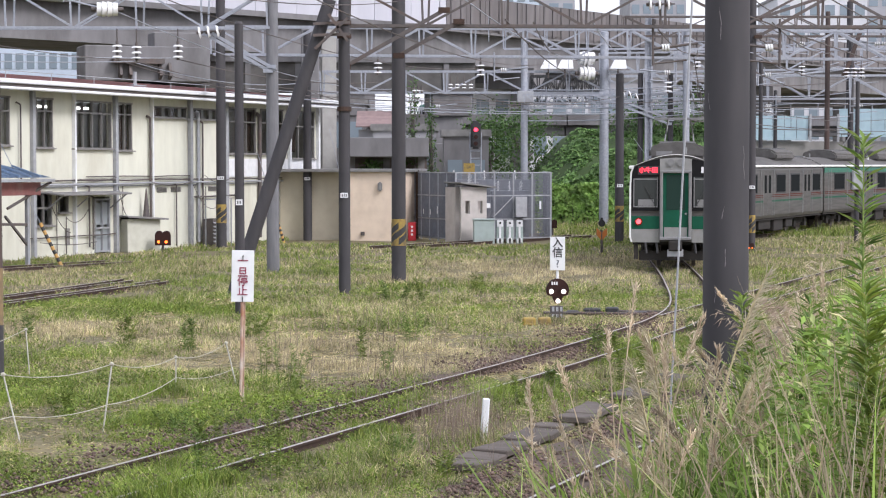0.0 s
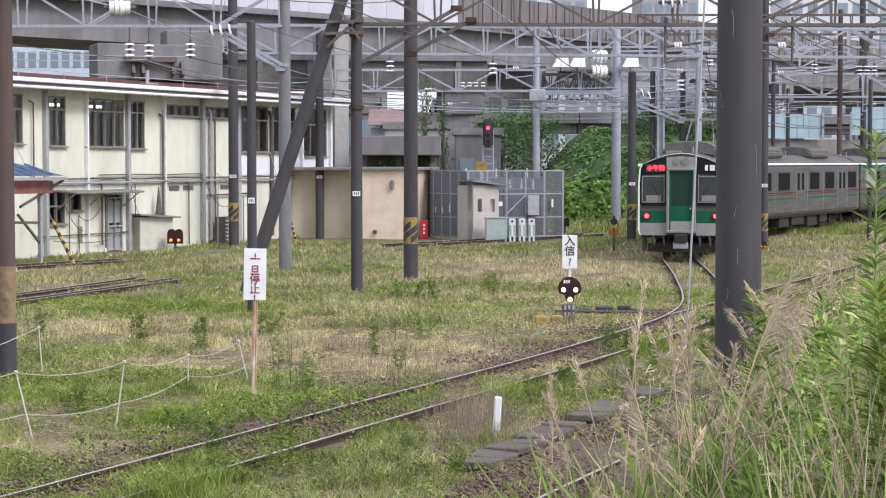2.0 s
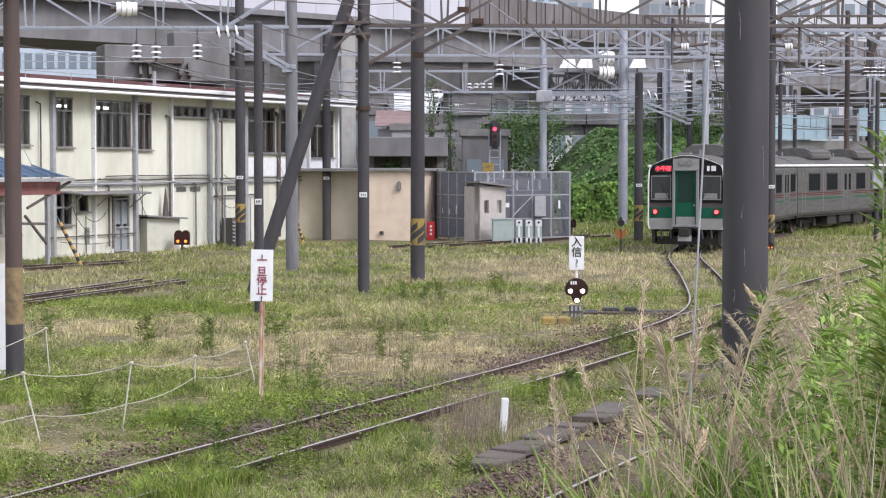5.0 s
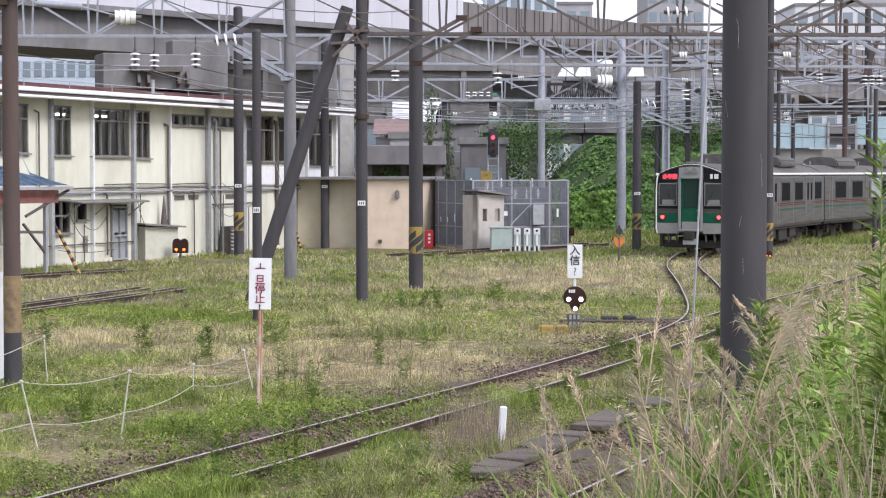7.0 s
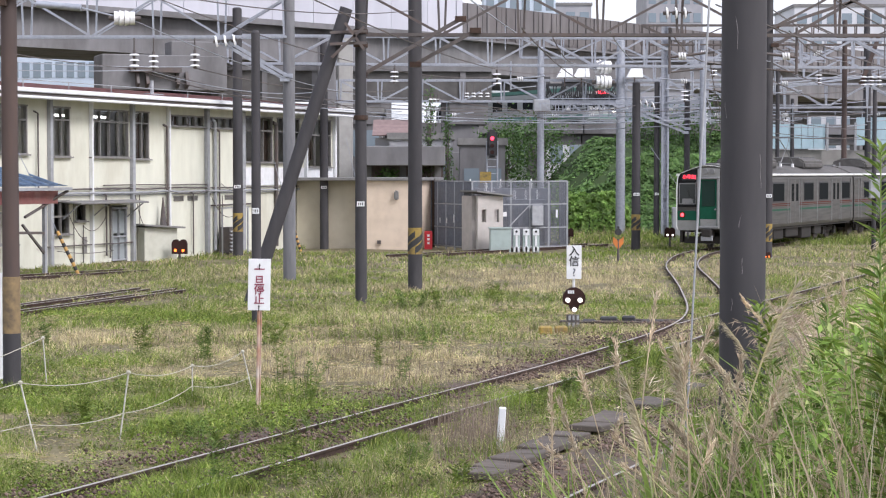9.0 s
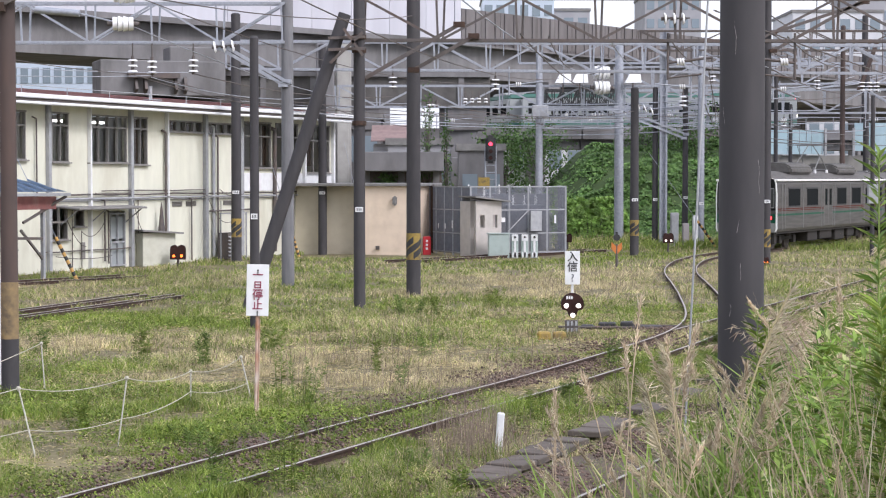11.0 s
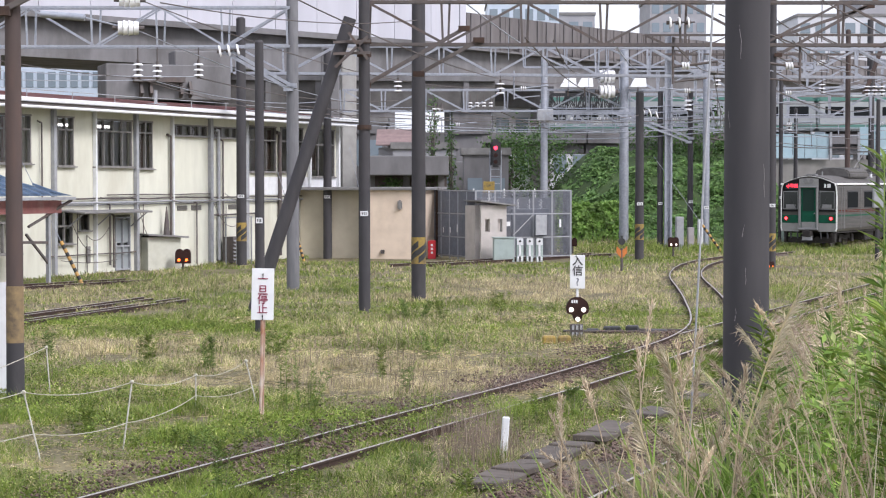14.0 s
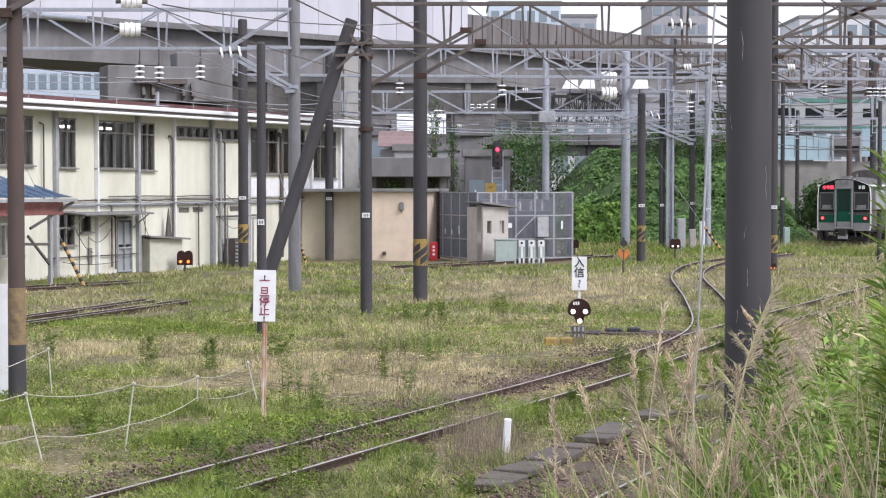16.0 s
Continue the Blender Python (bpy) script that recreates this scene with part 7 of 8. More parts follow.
M_TREE = leaf_mat("dark_tree_leaves", (0.045, 0.095, 0.025), (0.08, 0.15, 0.04), (0.13, 0.2, 0.06))


def track_gap(x, y):
    """Distance from the near tracks' middles."""
    d = np.full(len(x), 99.0)
    for line in (SIDE2,):
        ly = np.array([p.y for p in line])
        lx = np.array([p.x for p in line])
        d = np.minimum(d, np.abs(x - np.interp(y, ly, lx)) * 0.92)
    return d


def dryness(x, y):
    """Where the meadow is dry straw rather than green."""
    base = value_noise(x, y, 4.0, 2)
    for cx, cy, rx, ry, k in ((-1.2, 33, 3.2, 3.5, 0.42), (4.5, 60, 5.5, 9, 0.4), (-6.5, 38, 3.5, 3.0, 0.3), (1.6, 38, 2.4, 5, 0.28), (0, 47, 3, 5, 0.12), (16, 74, 6, 8, 0.3), (-3.5, 24, 2.5, 2.6, -0.35), (-3.2, 44, 3, 6, -0.22), (-8, 44, 4, 4, -0.1), (-4.2, 31.8, 2.8, 0.9, 0.5), (-0.9, 32.5, 1.8, 1.6, 0.25), (2.2, 57, 2.5, 4, 0.35), (-6, 50, 3, 3, 0.2), (12, 92, 8, 6, -0.3)):
        base = base + k * np.exp(-((x - cx) / rx) ** 2 - ((y - cy) / ry) ** 2)
    return base


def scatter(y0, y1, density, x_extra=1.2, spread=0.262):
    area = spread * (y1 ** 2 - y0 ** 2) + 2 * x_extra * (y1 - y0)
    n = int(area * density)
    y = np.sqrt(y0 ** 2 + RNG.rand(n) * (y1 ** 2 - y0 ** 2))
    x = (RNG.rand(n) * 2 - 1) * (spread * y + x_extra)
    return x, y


def bush_height(x, y):
    front = ss(103.0, 119.0, y + 0.12 * (x - 8)) * (0.35 + 0.65 * ss(5.5, 10.5, x))
    return (5.6 * front + 0.9 * (value_noise(x, y, 3.0, 6) - 0.5) * front) * ss(2.5, 7.5, x) * (1 - ss(19.0, 22.5, x)) - 0.35


def make_meadow():
    green, straw, brown = [], [], []
    for y0, y1, dens, w in ((16, 24, 1350, 0.008), (24, 34, 850, 0.010), (34, 48, 430, 0.014), (48, 66, 250, 0.018), (66, 112, 95, 0.028)):
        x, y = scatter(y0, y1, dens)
        bk, u = bank_np(x, y)
        gap = track_gap(x, y)
        dry = dryness(x, y)
        patch = value_noise(x, y, 1.1, 5)
        bare = value_noise(x, y, 2.2, 9)
        behind = (x < -15.2 + (y - 65) * 0.45) | ((y > 79.5) & (x > -6) & (x < 5.8)) | ((y > 92) & (x < 5.8)) | (bush_height(x, y) > 0.4)
        fine = value_noise(x, y, 0.3, 15)
        keep = (u < 0.6) & ~behind & (0.55 * patch + 0.6 * fine + 0.25 * RNG.rand(len(x)) > 0.62)
        keep &= ~((gap < 0.75) & (RNG.rand(len(x)) > 0.30 + 0.75 * (patch - 0.35)))
        keep &= ~((bare > 0.72) & (RNG.rand(len(x)) < 0.8))
        x, y, bk, dry, patch, gap, fine = (a[keep] for a in (x, y, bk, dry, patch, gap, fine))
        r = RNG.rand(len(x))
        z = np.where(gap < 1.2, -0.10, -0.15) + bk
        isdry = dry + 0.85 * (r - 0.5) > 0.62
        h = (0.05 + 0.26 * np.clip(patch - 0.2, 0, 1)) * (0.25 + 0.9 * fine + 0.6 * RNG.rand(len(x)) ** 2)
        h = h * np.where(y > 88, 2.2, 1.0)
        h = np.where(gap < 0.75, h * 0.62, h)
        side = x - np.interp(y, [p.y for p in MAIN], [p.x for p in MAIN])
        h = np.where((np.abs(np.abs(side) * 0.92 - 0.62) < 0.25), h * 0.5, h)
        ww = w * (0.7 + 0.7 * RNG.rand(len(x)))
        isbrown = isdry & (RNG.rand(len(x)) < 0.16)
        g = ~isdry
        green.append((x[g], y[g], z[g], h[g], ww[g]))
        s = isdry & ~isbrown
        straw.append((x[s], y[s], z[s], h[s] * 1.05, ww[s] * 0.8))
        brown.append((x[isbrown], y[isbrown], z[isbrown], h[isbrown] * 1.5, ww[isbrown] * 0.6))
    n = 900
    bx, by = 0.5 + 5.5 * RNG.rand(n) - 3.0, 26 + 16 * RNG.rand(n)
    keep = value_noise(bx, by, 1.4, 51) > 0.5
    brown.append((bx[keep], by[keep], np.full(keep.sum(), -0.15), 0.3 + 0.45 * RNG.rand(keep.sum()), np.full(keep.sum(), 0.009)))
    n = 800
    bx, by = RNG.normal(0.55, 0.35, n), RNG.normal(24.0, 1.3, n)
    brown.append((bx, by, np.full(n, -0.15), 0.25 + 0.4 * RNG.rand(n), np.full(n, 0.006)))
    for nm, lists, m, lb, lean in (("meadow_grass", green, M_GRASS, "fresh green uncut grass of the railway yard", 0.95), ("dry_grass", straw, M_STRAW, "dry beige straw grass in patches", 1.2), ("brown_stalks", brown, M_BROWN, "thin brown dead weed stalks", 0.25)):
        cols = [np.concatenate(c) for c in zip(*lists)]
        ob = new(nm, blade_mesh(nm, *cols, m, lean))
        tagged(ob, lb, "grass", kind="stuff")


make_meadow()


def make_bank_grass():
    xs, ys, zs, hs, ws = [], [], [], [], []
    for y0, y1, dens, w in ((3.2, 7, 210, 0.013), (7, 12, 210, 0.016), (12, 20, 220, 0.018), (20, 32, 240, 0.014), (32, 60, 90, 0.020)):
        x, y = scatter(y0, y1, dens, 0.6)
        bk, u = bank_np(x, y)
        k = x / y
        keep = (u > 0.15) & (RNG.rand(len(x)) < ss(0.075, 0.17, k)) & (y > 4.6) & (value_noise(x, y, 0.8, 7) + 0.5 * RNG.rand(len(x)) > 0.45)
        x, y, bk, u, k = (a[keep] for a in (x, y, bk, u, k))
        near = np.where(y < 16, 0.10 + 0.95 * ss(0.115, 0.235, k), 0.3 + 0.22 * np.clip(u, 0, 3))
        h = near * (0.55 + 0.6 * RNG.rand(len(x))) * (0.7 + 0.6 * value_noise(x, y, 1.3, 4))
        xs.append(x), ys.append(y), zs.append(bk - 0.18), hs.append(h), ws.append(w * (0.7 + 0.8 * RNG.rand(len(x))))
    x, y, z, h, w = (np.concatenate(a) for a in (xs, ys, zs, hs, ws))
    dry = value_noise(x, y, 1.6, 12) + 0.5 * (RNG.rand(len(x)) - 0.5) > 0.44
    ob = new("bank_grass", blade_mesh("bank_grass", x[~dry], y[~dry], z[~dry], h[~dry], w[~dry], M_BANKGRASS, 0.34))
    tagged(ob, "tall green grass on the bank beside the tracks", "grass", kind="stuff")
    ob = new("dry_bank_grass", blade_mesh("dry_bank_grass", x[dry], y[dry], z[dry], h[dry] * 1.1, w[dry] * 0.6, M_BANKDRY, 0.3))
    tagged(ob, "tall dry straw coloured grass on the bank", "grass", kind="stuff")


make_bank_grass()


# ---- small leaves close to the ground and through the bank's grass ----
def make_ground_leaves():
    sets = []
    for y0, y1, dens, size in ((16, 24, 800, 0.034), (24, 34, 520, 0.042), (34, 52, 210, 0.055)):
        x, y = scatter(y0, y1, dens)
        bk, u = bank_np(x, y)
        clump = value_noise(x, y, 0.55, 31) * 0.6 + value_noise(x, y, 2.6, 32) * 0.5
        keep = (u < 0.8) & (clump > 0.56) & (dryness(x, y) + 0.4 * RNG.rand(len(x)) < 0.82) & (x > -15 + (y - 65) * 0.45)
        gap = track_gap(x, y)
        keep &= np.abs(gap - 0.566) > 0.08
        keep &= ~((gap < 1.0) & (RNG.rand(len(x)) < 0.4))
        x, y, bk, clump = x[keep], y[keep], bk[keep], clump[keep]
        z = bk - 0.13 + (0.05 + 0.55 * np.clip(clump - 0.5, 0, 1)) * RNG.rand(len(x)) ** 0.8
        sets.append((x, y, z, size * (0.6 + 0.9 * RNG.rand(len(x)))))
    x, y, z, s = (np.concatenate(a) for a in zip(*sets))
    n = len(x)
    a = RNG.rand(n) * 6.28
    d = np.stack([np.cos(a), np.sin(a), 0.2 + 0.8 * RNG.rand(n)], 1)
    ob = new("ground_weeds", leaf_mesh("ground_weeds", np.stack([x, y, z], 1), d, np.tile([0, 0, 1.0], (n, 1)) + RNG.normal(0, 0.3, (n, 3)), s, s * 0.5, M_GRASS))
    tagged(ob, "low broad leaved weeds covering the ground in clumps", "weeds", kind="stuff")
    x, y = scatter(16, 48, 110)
    keep = bank_np(x, y)[1] < 0.5
    x, y = x[keep], y[keep]
    n = len(x)
    a = RNG.rand(n) * 6.28
    s = (0.06 + 0.12 * RNG.rand(n)) * np.clip(y / 28, 0.8, 1.6)
    d = np.stack([np.cos(a), np.sin(a), 0.25 * RNG.rand(n)], 1)
    ob = new("straw_litter", leaf_mesh("straw_litter", np.stack([x, y, np.full(n, -0.115)], 1), d, np.tile([0, 0, 1.0], (n, 1)), s, s * 0.1, M_STRAW))
    tagged(ob, "dead straw lying on the bare soil", "straw", kind="stuff")
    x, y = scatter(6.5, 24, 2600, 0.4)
    bk, u = bank_np(x, y)
    k = x / y
    clump = value_noise(x, y, 0.9, 35)
    keep = (u > 0.1) & (RNG.rand(len(x)) < ss(0.085, 0.18, k)) & (clump > 0.42)
    x, y, bk, k, clump = (q[keep] for q in (x, y, bk, k, clump))
    top = np.where(y < 16, 0.10 + 1.0 * ss(0.11, 0.235, k), 0.6) * (0.5 + 0.8 * clump)
    n = len(x)
    z = bk - 0.15 + top * RNG.rand(n) ** 0.7
    a = RNG.rand(n) * 6.28
    d = np.stack([np.cos(a), np.sin(a), -0.2 + 1.2 * RNG.rand(n)], 1)
    s = (0.03 + 0.075 * RNG.rand(n)) * np.clip(y / 11, 0.8, 1.5)
    ob = new("bank_weeds", leaf_mesh("bank_weeds", np.stack([x, y, z], 1), d, np.tile([0, 0, 1.0], (n, 1)) + RNG.normal(0, 0.5, (n, 3)), s * 1.25, s * 0.34, M_BANKGRASS))
    tagged(ob, "tangled leafy weeds among the bank's tall grass", "weeds", kind="stuff")


make_ground_leaves()


# ---- pampas stalks with feathery plumes ----
def plume_mesh(name, height, nod, plume, material, hairs=130, seed=0, r=0.0035):
    """Bent stem and a one-sided plume of fine hairs, as two meshes around the origin."""
    rs = np.random.RandomState(seed)
    pts = []
    for i in range(11):
        t = i / 10
        pts.append(Vector((nod * t ** 2.6, 0.25 * nod * t ** 2 * (seed % 3 - 1), height * (t - 0.12 * abs(nod) * t ** 4))))
    bm = bmesh.new()
    tube(bm, pts, r, 5)
    stem = mesh_of("stem", bm, M_STRAW)
    t = 1 - plume * rs.rand(hairs) ** 0.8
    P = np.array([list(p) for p in pts])
    c = np.stack([np.interp(t, np.linspace(0, 1, 11), P[:, i]) for i in range(3)], 1)
    tang = np.stack([np.interp(np.clip(t, 0, 0.95) + 0.05, np.linspace(0, 1, 11), P[:, i]) for i in range(3)], 1) - c
    tang /= np.linalg.norm(tang, axis=1)[:, None] + 1e-9
    d = tang * 0.8 + rs.normal(0, 0.24, (hairs, 3)) + np.array([np.sign(nod) * 0.35, 0, -0.25])
    ln = 0.03 + 0.05 * rs.rand(hairs)
    me = leaf_mesh("plume", c, d, rs.normal(0, 1, (hairs, 3)), ln, np.full(hairs, 0.0026), material)
    return stem, me


STALKS = []


def make_stalks():
    rnd = random.Random(21)
    spots = [(0.13, 10.5, 1.05, -0.3), (0.118, 12.0, 0.95, -0.35), (0.145, 12.5, 1.2, -0.4), (0.165, 10.0, 1.45, 0.3), (0.172, 11.5, 1.55, 0.42), (0.105, 13.0, 0.8, -0.35), (0.112, 15.0, 0.9, 0.3), (0.185, 10.0, 1.6, 0.5), (0.20, 12.0, 1.6, -0.3),
             (0.21, 11.0, 1.55, 0.55), (0.225, 10.5, 1.5, 0.4), (0.15, 14.5, 1.3, -0.5), (0.127, 14.0, 1.0, -0.4), (0.19, 13.0, 1.65, -0.35), (0.16, 13.0, 1.45, 0.45), (0.205, 13.0, 1.7, 0.6), (0.222, 12.5, 1.6, 0.5), (0.195, 14.0, 1.7, 0.55), (0.098, 15.5, 0.85, -0.3),
             (0.134, 9.0, 1.25, -0.18), (0.178, 11.3, 1.5, -0.4), (0.155, 8.0, 1.35, 0.2), (0.15, 7.0, 1.88, 0.24), (0.135, 7.0, 1.6, -0.1), (0.127, 6.6, 1.45, -0.14)]
    for i, (k, y, h, nod) in enumerate(spots):
        x = k * y
        z = bank(x, y) - 0.2
        root = thing("pampas_stalk", (x, y, z), "dry beige pampas stalk with a nodding feathery plume", "grass stalk", "pampas stalks")
        stem, plume = plume_mesh("pampas", h * (0.78 if k < 0.18 else 0.88), nod, 0.22, M_PLUME, 170, i)
        for nm, me in (("stem", stem), ("plume", plume)):
            o = new(nm, me)
            o.parent = root
            if nm == "plume":
                tagged(o, kind="stuff")
        STALKS.append((root, (x, y, z), rnd.uniform(0, 6.28), rnd.uniform(2.5, 5.5), rnd.uniform(-12, 12)))


make_stalks()


def make_far_plumes():
    """Many more plumes further along the bank, beyond counting."""
    rs = np.random.RandomState(8)
    cs, ds, ls = [], [], []
    stems = []
    for i in range(210):
        y = 12 + 20 * rs.rand() ** 1.2
        k = 0.14 + 0.12 * rs.rand()
        x = k * y
        if bank_np(np.array([x]), np.array([y]))[1][0] < 0.3:
            continue
        z = bank(x, y) - 0.15
        h, nod = 0.9 + 0.8 * rs.rand(), (0.2 + 0.5 * rs.rand()) * (1 if rs.rand() > 0.35 else -1)
        t = np.linspace(0.62, 1, 38)
        c = np.stack([x + nod * t ** 2.6, y + 0 * t, z + h * (t - 0.12 * abs(nod) * t ** 4)], 1)
        cs.append(c)
        ds.append(np.stack([np.full(38, np.sign(nod) * 0.7), np.zeros(38), 0.4 - 0.9 * t], 1) + rs.normal(0, 0.35, (38, 3)))
        ls.append(0.05 + 0.07 * rs.rand(38))
        stems.append((x, y, z, h * 0.95, nod))
    # an arching brown tussock past the near pole
    bc, bd, bl = [], [], []
    for i in range(150):
        y = 15.6 + 3.2 * rs.rand()
        x = (0.186 + 0.044 * rs.rand()) * y
        z = bank(x, y) - 0.15
        h, nod = 1.45 + 0.5 * rs.rand(), (0.3 + 0.5 * rs.rand()) * (1 if rs.rand() > 0.3 else -1)
        t = np.linspace(0.45, 1, 70)
        bc.append(np.stack([x + nod * t ** 2.4, y + 0.2 * rs.normal() * t, z + h * (t - 0.32 * abs(nod) * t ** 5)], 1))
        bd.append(np.stack([np.full(70, np.sign(nod) * 0.7), np.zeros(70), 1.0 - 1.7 * t], 1) + rs.normal(0, 0.2, (70, 3)))
        bl.append(0.06 + 0.07 * rs.rand(70))
    q = np.concatenate(bc)
    ob = new("brown_tussock", leaf_mesh("brown_tussock", q, np.concatenate(bd), rs.normal(0, 1, q.shape), np.concatenate(bl), np.full(len(q), 0.0055), M_TUSSOCK))
    tagged(ob, "arching pinkish brown dead grass tussock on the bank", "grass", kind="stuff")
    c, d, ln = np.concatenate(cs), np.concatenate(ds), np.concatenate(ls)
    ob = new("pampas_plumes", leaf_mesh("pampas_plumes", c, d, rs.normal(0, 1, c.shape), ln, np.full(len(c), 0.006), M_SPIKE))
    tagged(ob, "pale feathery plumes of pampas grass on the bank", "grass", kind="stuff")
    s = np.array(stems)
    ob = new("pampas_stems", blade_mesh("pampas_stems", s[:, 0], s[:, 1], s[:, 2], s[:, 3], np.full(len(s), 0.01), M_STRAW, 0.35))
    tagged(ob, "thin dry stems of pampas grass on the bank", "grass", kind="stuff")


make_far_plumes()


# ---- near clumps of dry spikes and green blades that rock in the wind ----
CLUMPS = []


def spike_clump(k, y, h, stalks, blades, seed, reach=0.22):
    """Dry stalks, each with a loose ragged head, over broad green blades, as one clump."""
    rs = np.random.RandomState(seed)
    x = k * y
    z = bank(x, y) - 0.2
    root = thing("grass_clump", (x, y, z), "clump of tall dry grass spikes with green blades below", "grass", "clumps of tall grass")
    for i in range(stalks):
        bx, by = rs.normal(0, reach, 2)
        hh, nod, side = h * (0.5 + 0.55 * rs.rand()), rs.normal(0.05, 0.24), rs.normal(0, 0.1)
        ts = np.linspace(0, 1, 9)
        P = np.stack([bx + nod * ts ** 2.2, by + side * ts ** 2, hh * (ts - 0.3 * abs(nod) * ts ** 4)], 1)
        bm = bmesh.new()
        tube(bm, [tuple(p) for p in P], 0.0017 + 0.0011 * rs.rand(), 4)
        stalk = part("stalk", bm, M_SPIKE, root)
        long = 0.10 + 0.15 * rs.rand()
        m = 95
        f = rs.rand(m)
        c = np.stack([np.interp(1 - long / hh * f, ts, P[:, j]) for j in range(3)], 1) + rs.normal(0, 0.004, (m, 3))
        tang = (P[-1] - P[-3]) / np.linalg.norm(P[-1] - P[-3])
        d = tang[None] + rs.normal(0, 0.42, (m, 3)) * (0.5 + f)[:, None]
        o = new("spike", leaf_mesh("spike", c, d, rs.normal(0, 1, (m, 3)), 0.016 + 0.026 * rs.rand(m), np.full(m, 0.0048), M_SPIKE))
        o.parent = stalk
        tagged(o, "dry beige ragged spike")
    if blades:
        bx, by = rs.normal(0, reach * 1.2, (2, blades))
        hb = h * (0.25 + 0.45 * rs.rand(blades))
        o = new("blade_tuft", blade_mesh("blade_tuft", bx, by, np.zeros(blades), hb, 0.011 + 0.015 * rs.rand(blades), M_BANKGRASS, 0.7))
        o.parent = root
        tagged(o, "broad green grass blades", kind="stuff")
    CLUMPS.append((root, (x, y, z), rs.uniform(0, 6.28), rs.uniform(1.2, 2.6)))


for i, (k, y, h, st, bl) in enumerate((
        (0.092, 7.2, 1.30, 3, 14), (0.106, 6.8, 1.46, 4, 20), (0.117, 7.4, 1.42, 4, 26), (0.129, 6.9, 1.34, 4, 36), (0.140, 7.6, 1.30, 4, 50), (0.151, 6.6, 1.14, 4, 60), (0.162, 7.5, 1.12, 4, 70),
        (0.171, 7.0, 1.25, 5, 120), (0.182, 7.8, 1.30, 5, 130), (0.193, 7.1, 1.22, 5, 140), (0.204, 7.9, 1.34, 6, 140), (0.215, 7.2, 1.25, 5, 140), (0.226, 7.7, 1.36, 5, 140), (0.237, 7.0, 1.28, 5, 130),
        (0.132, 9.4, 1.10, 4, 60), (0.156, 9.8, 1.05, 4, 90), (0.178, 9.2, 1.25, 5, 120), (0.199, 9.9, 1.32, 6, 140), (0.220, 9.5, 1.35, 6, 140), (0.239, 9.9, 1.38, 6, 130),
        (0.112, 8.0, 1.0, 11, 22), (0.124, 8.4, 1.05, 11, 26), (0.136, 7.9, 1.0, 11, 30), (0.148, 8.3, 1.0, 11, 36), (0.165, 8.8, 1.0, 10, 50), (0.225, 6.4, 0.95, 12, 40), (0.21, 6.5, 0.9, 12, 40),
        (0.178, 12.5, 1.25, 6, 120), (0.196, 12.9, 1.4, 7, 130), (0.217, 12.4, 1.4, 7, 130), (0.236, 13.0, 1.45, 7, 130))):
    spike_clump(k, y, h, st, bl, 700 + i)


def make_rail_weeds():
    """Weeds that lap over the near rail of the curved track."""
    n = 15000
    s = 4 + 26 * RNG.rand(n)
    line = np.array([[*p] for p in MAIN])
    at = np.arange(len(MAIN)) * 0.5
    off = RNG.normal(0.72, 0.16, n)
    x, y = np.interp(s, at, line[:, 0]) + 0.914 * off, np.interp(s, at, line[:, 1]) - 0.407 * off
    patch = value_noise(x, y, 1.6, 41)
    keep = patch > 0.43
    x, y, patch = x[keep], y[keep], patch[keep]
    h = (0.10 + 0.45 * (patch - 0.43)) * (0.5 + 0.8 * RNG.rand(len(x)))
    ob = new("rail_weeds", blade_mesh("rail_weeds", x, y, np.full(len(x), -0.14), h, 0.007 + 0.008 * RNG.rand(len(x)), M_GRASS, 0.8))
    tagged(ob, "green weeds lapping over the near rail", "weeds", kind="stuff")


make_rail_weeds()


# ---- leafy weeds ----
def weed(x, y, h, spread, leaves, material, label, leaf=0.10, stems=1, seed=0, name="leafy_weed", group="leafy weeds", z=None):
    rs = np.random.RandomState(seed)
    z = bank(x, y) - 0.2 if z is None else z
    root = thing(name, (x, y, z), label, "weed", group)
    cs, ds = [], []
    for s in range(stems):
        a = rs.rand() * 6.28
        tip = Vector((math.cos(a) * spread * (0.2 + rs.rand()) * (0.4 if stems == 1 else 1), math.sin(a) * spread * 0.6, h * (0.75 + 0.3 * rs.rand())))
        b = Vector((math.cos(a), math.sin(a), 0)) * 0.02 * stems
        bm = bmesh.new()
        rod(bm, b, b.lerp(tip, 0.5) + Vector((0, 0, 0.02)), 0.006, 0.005, 6)
        rod(bm, b.lerp(tip, 0.5) + Vector((0, 0, 0.02)), tip, 0.005, 0.002, 6)
        part("stem", bm, M_WEED, root)
        t = 0.12 + 0.88 * rs.rand(leaves)
        c = np.array(b)[None] + (np.array(tip) - np.array(b))[None] * t[:, None]
        ang = rs.rand(leaves) * 6.28
        cs.append(c)
        ds.append(np.stack([np.cos(ang), np.sin(ang), 0.15 + 0.75 * t - 0.3 * rs.rand(leaves)], 1))
    c, d = np.concatenate(cs), np.concatenate(ds)
    n = len(c)
    ln = leaf * (0.6 + 0.7 * rs.rand(n))
    o = new("leaves", leaf_mesh("leaves", c, d, np.tile([0.0, 0.0, 1.0], (n, 1)) + rs.normal(0, 0.2, (n, 3)), ln, ln * (0.12 if leaf > 0.115 and h < 1 else 0.17), material))
    o.parent = root
    return root


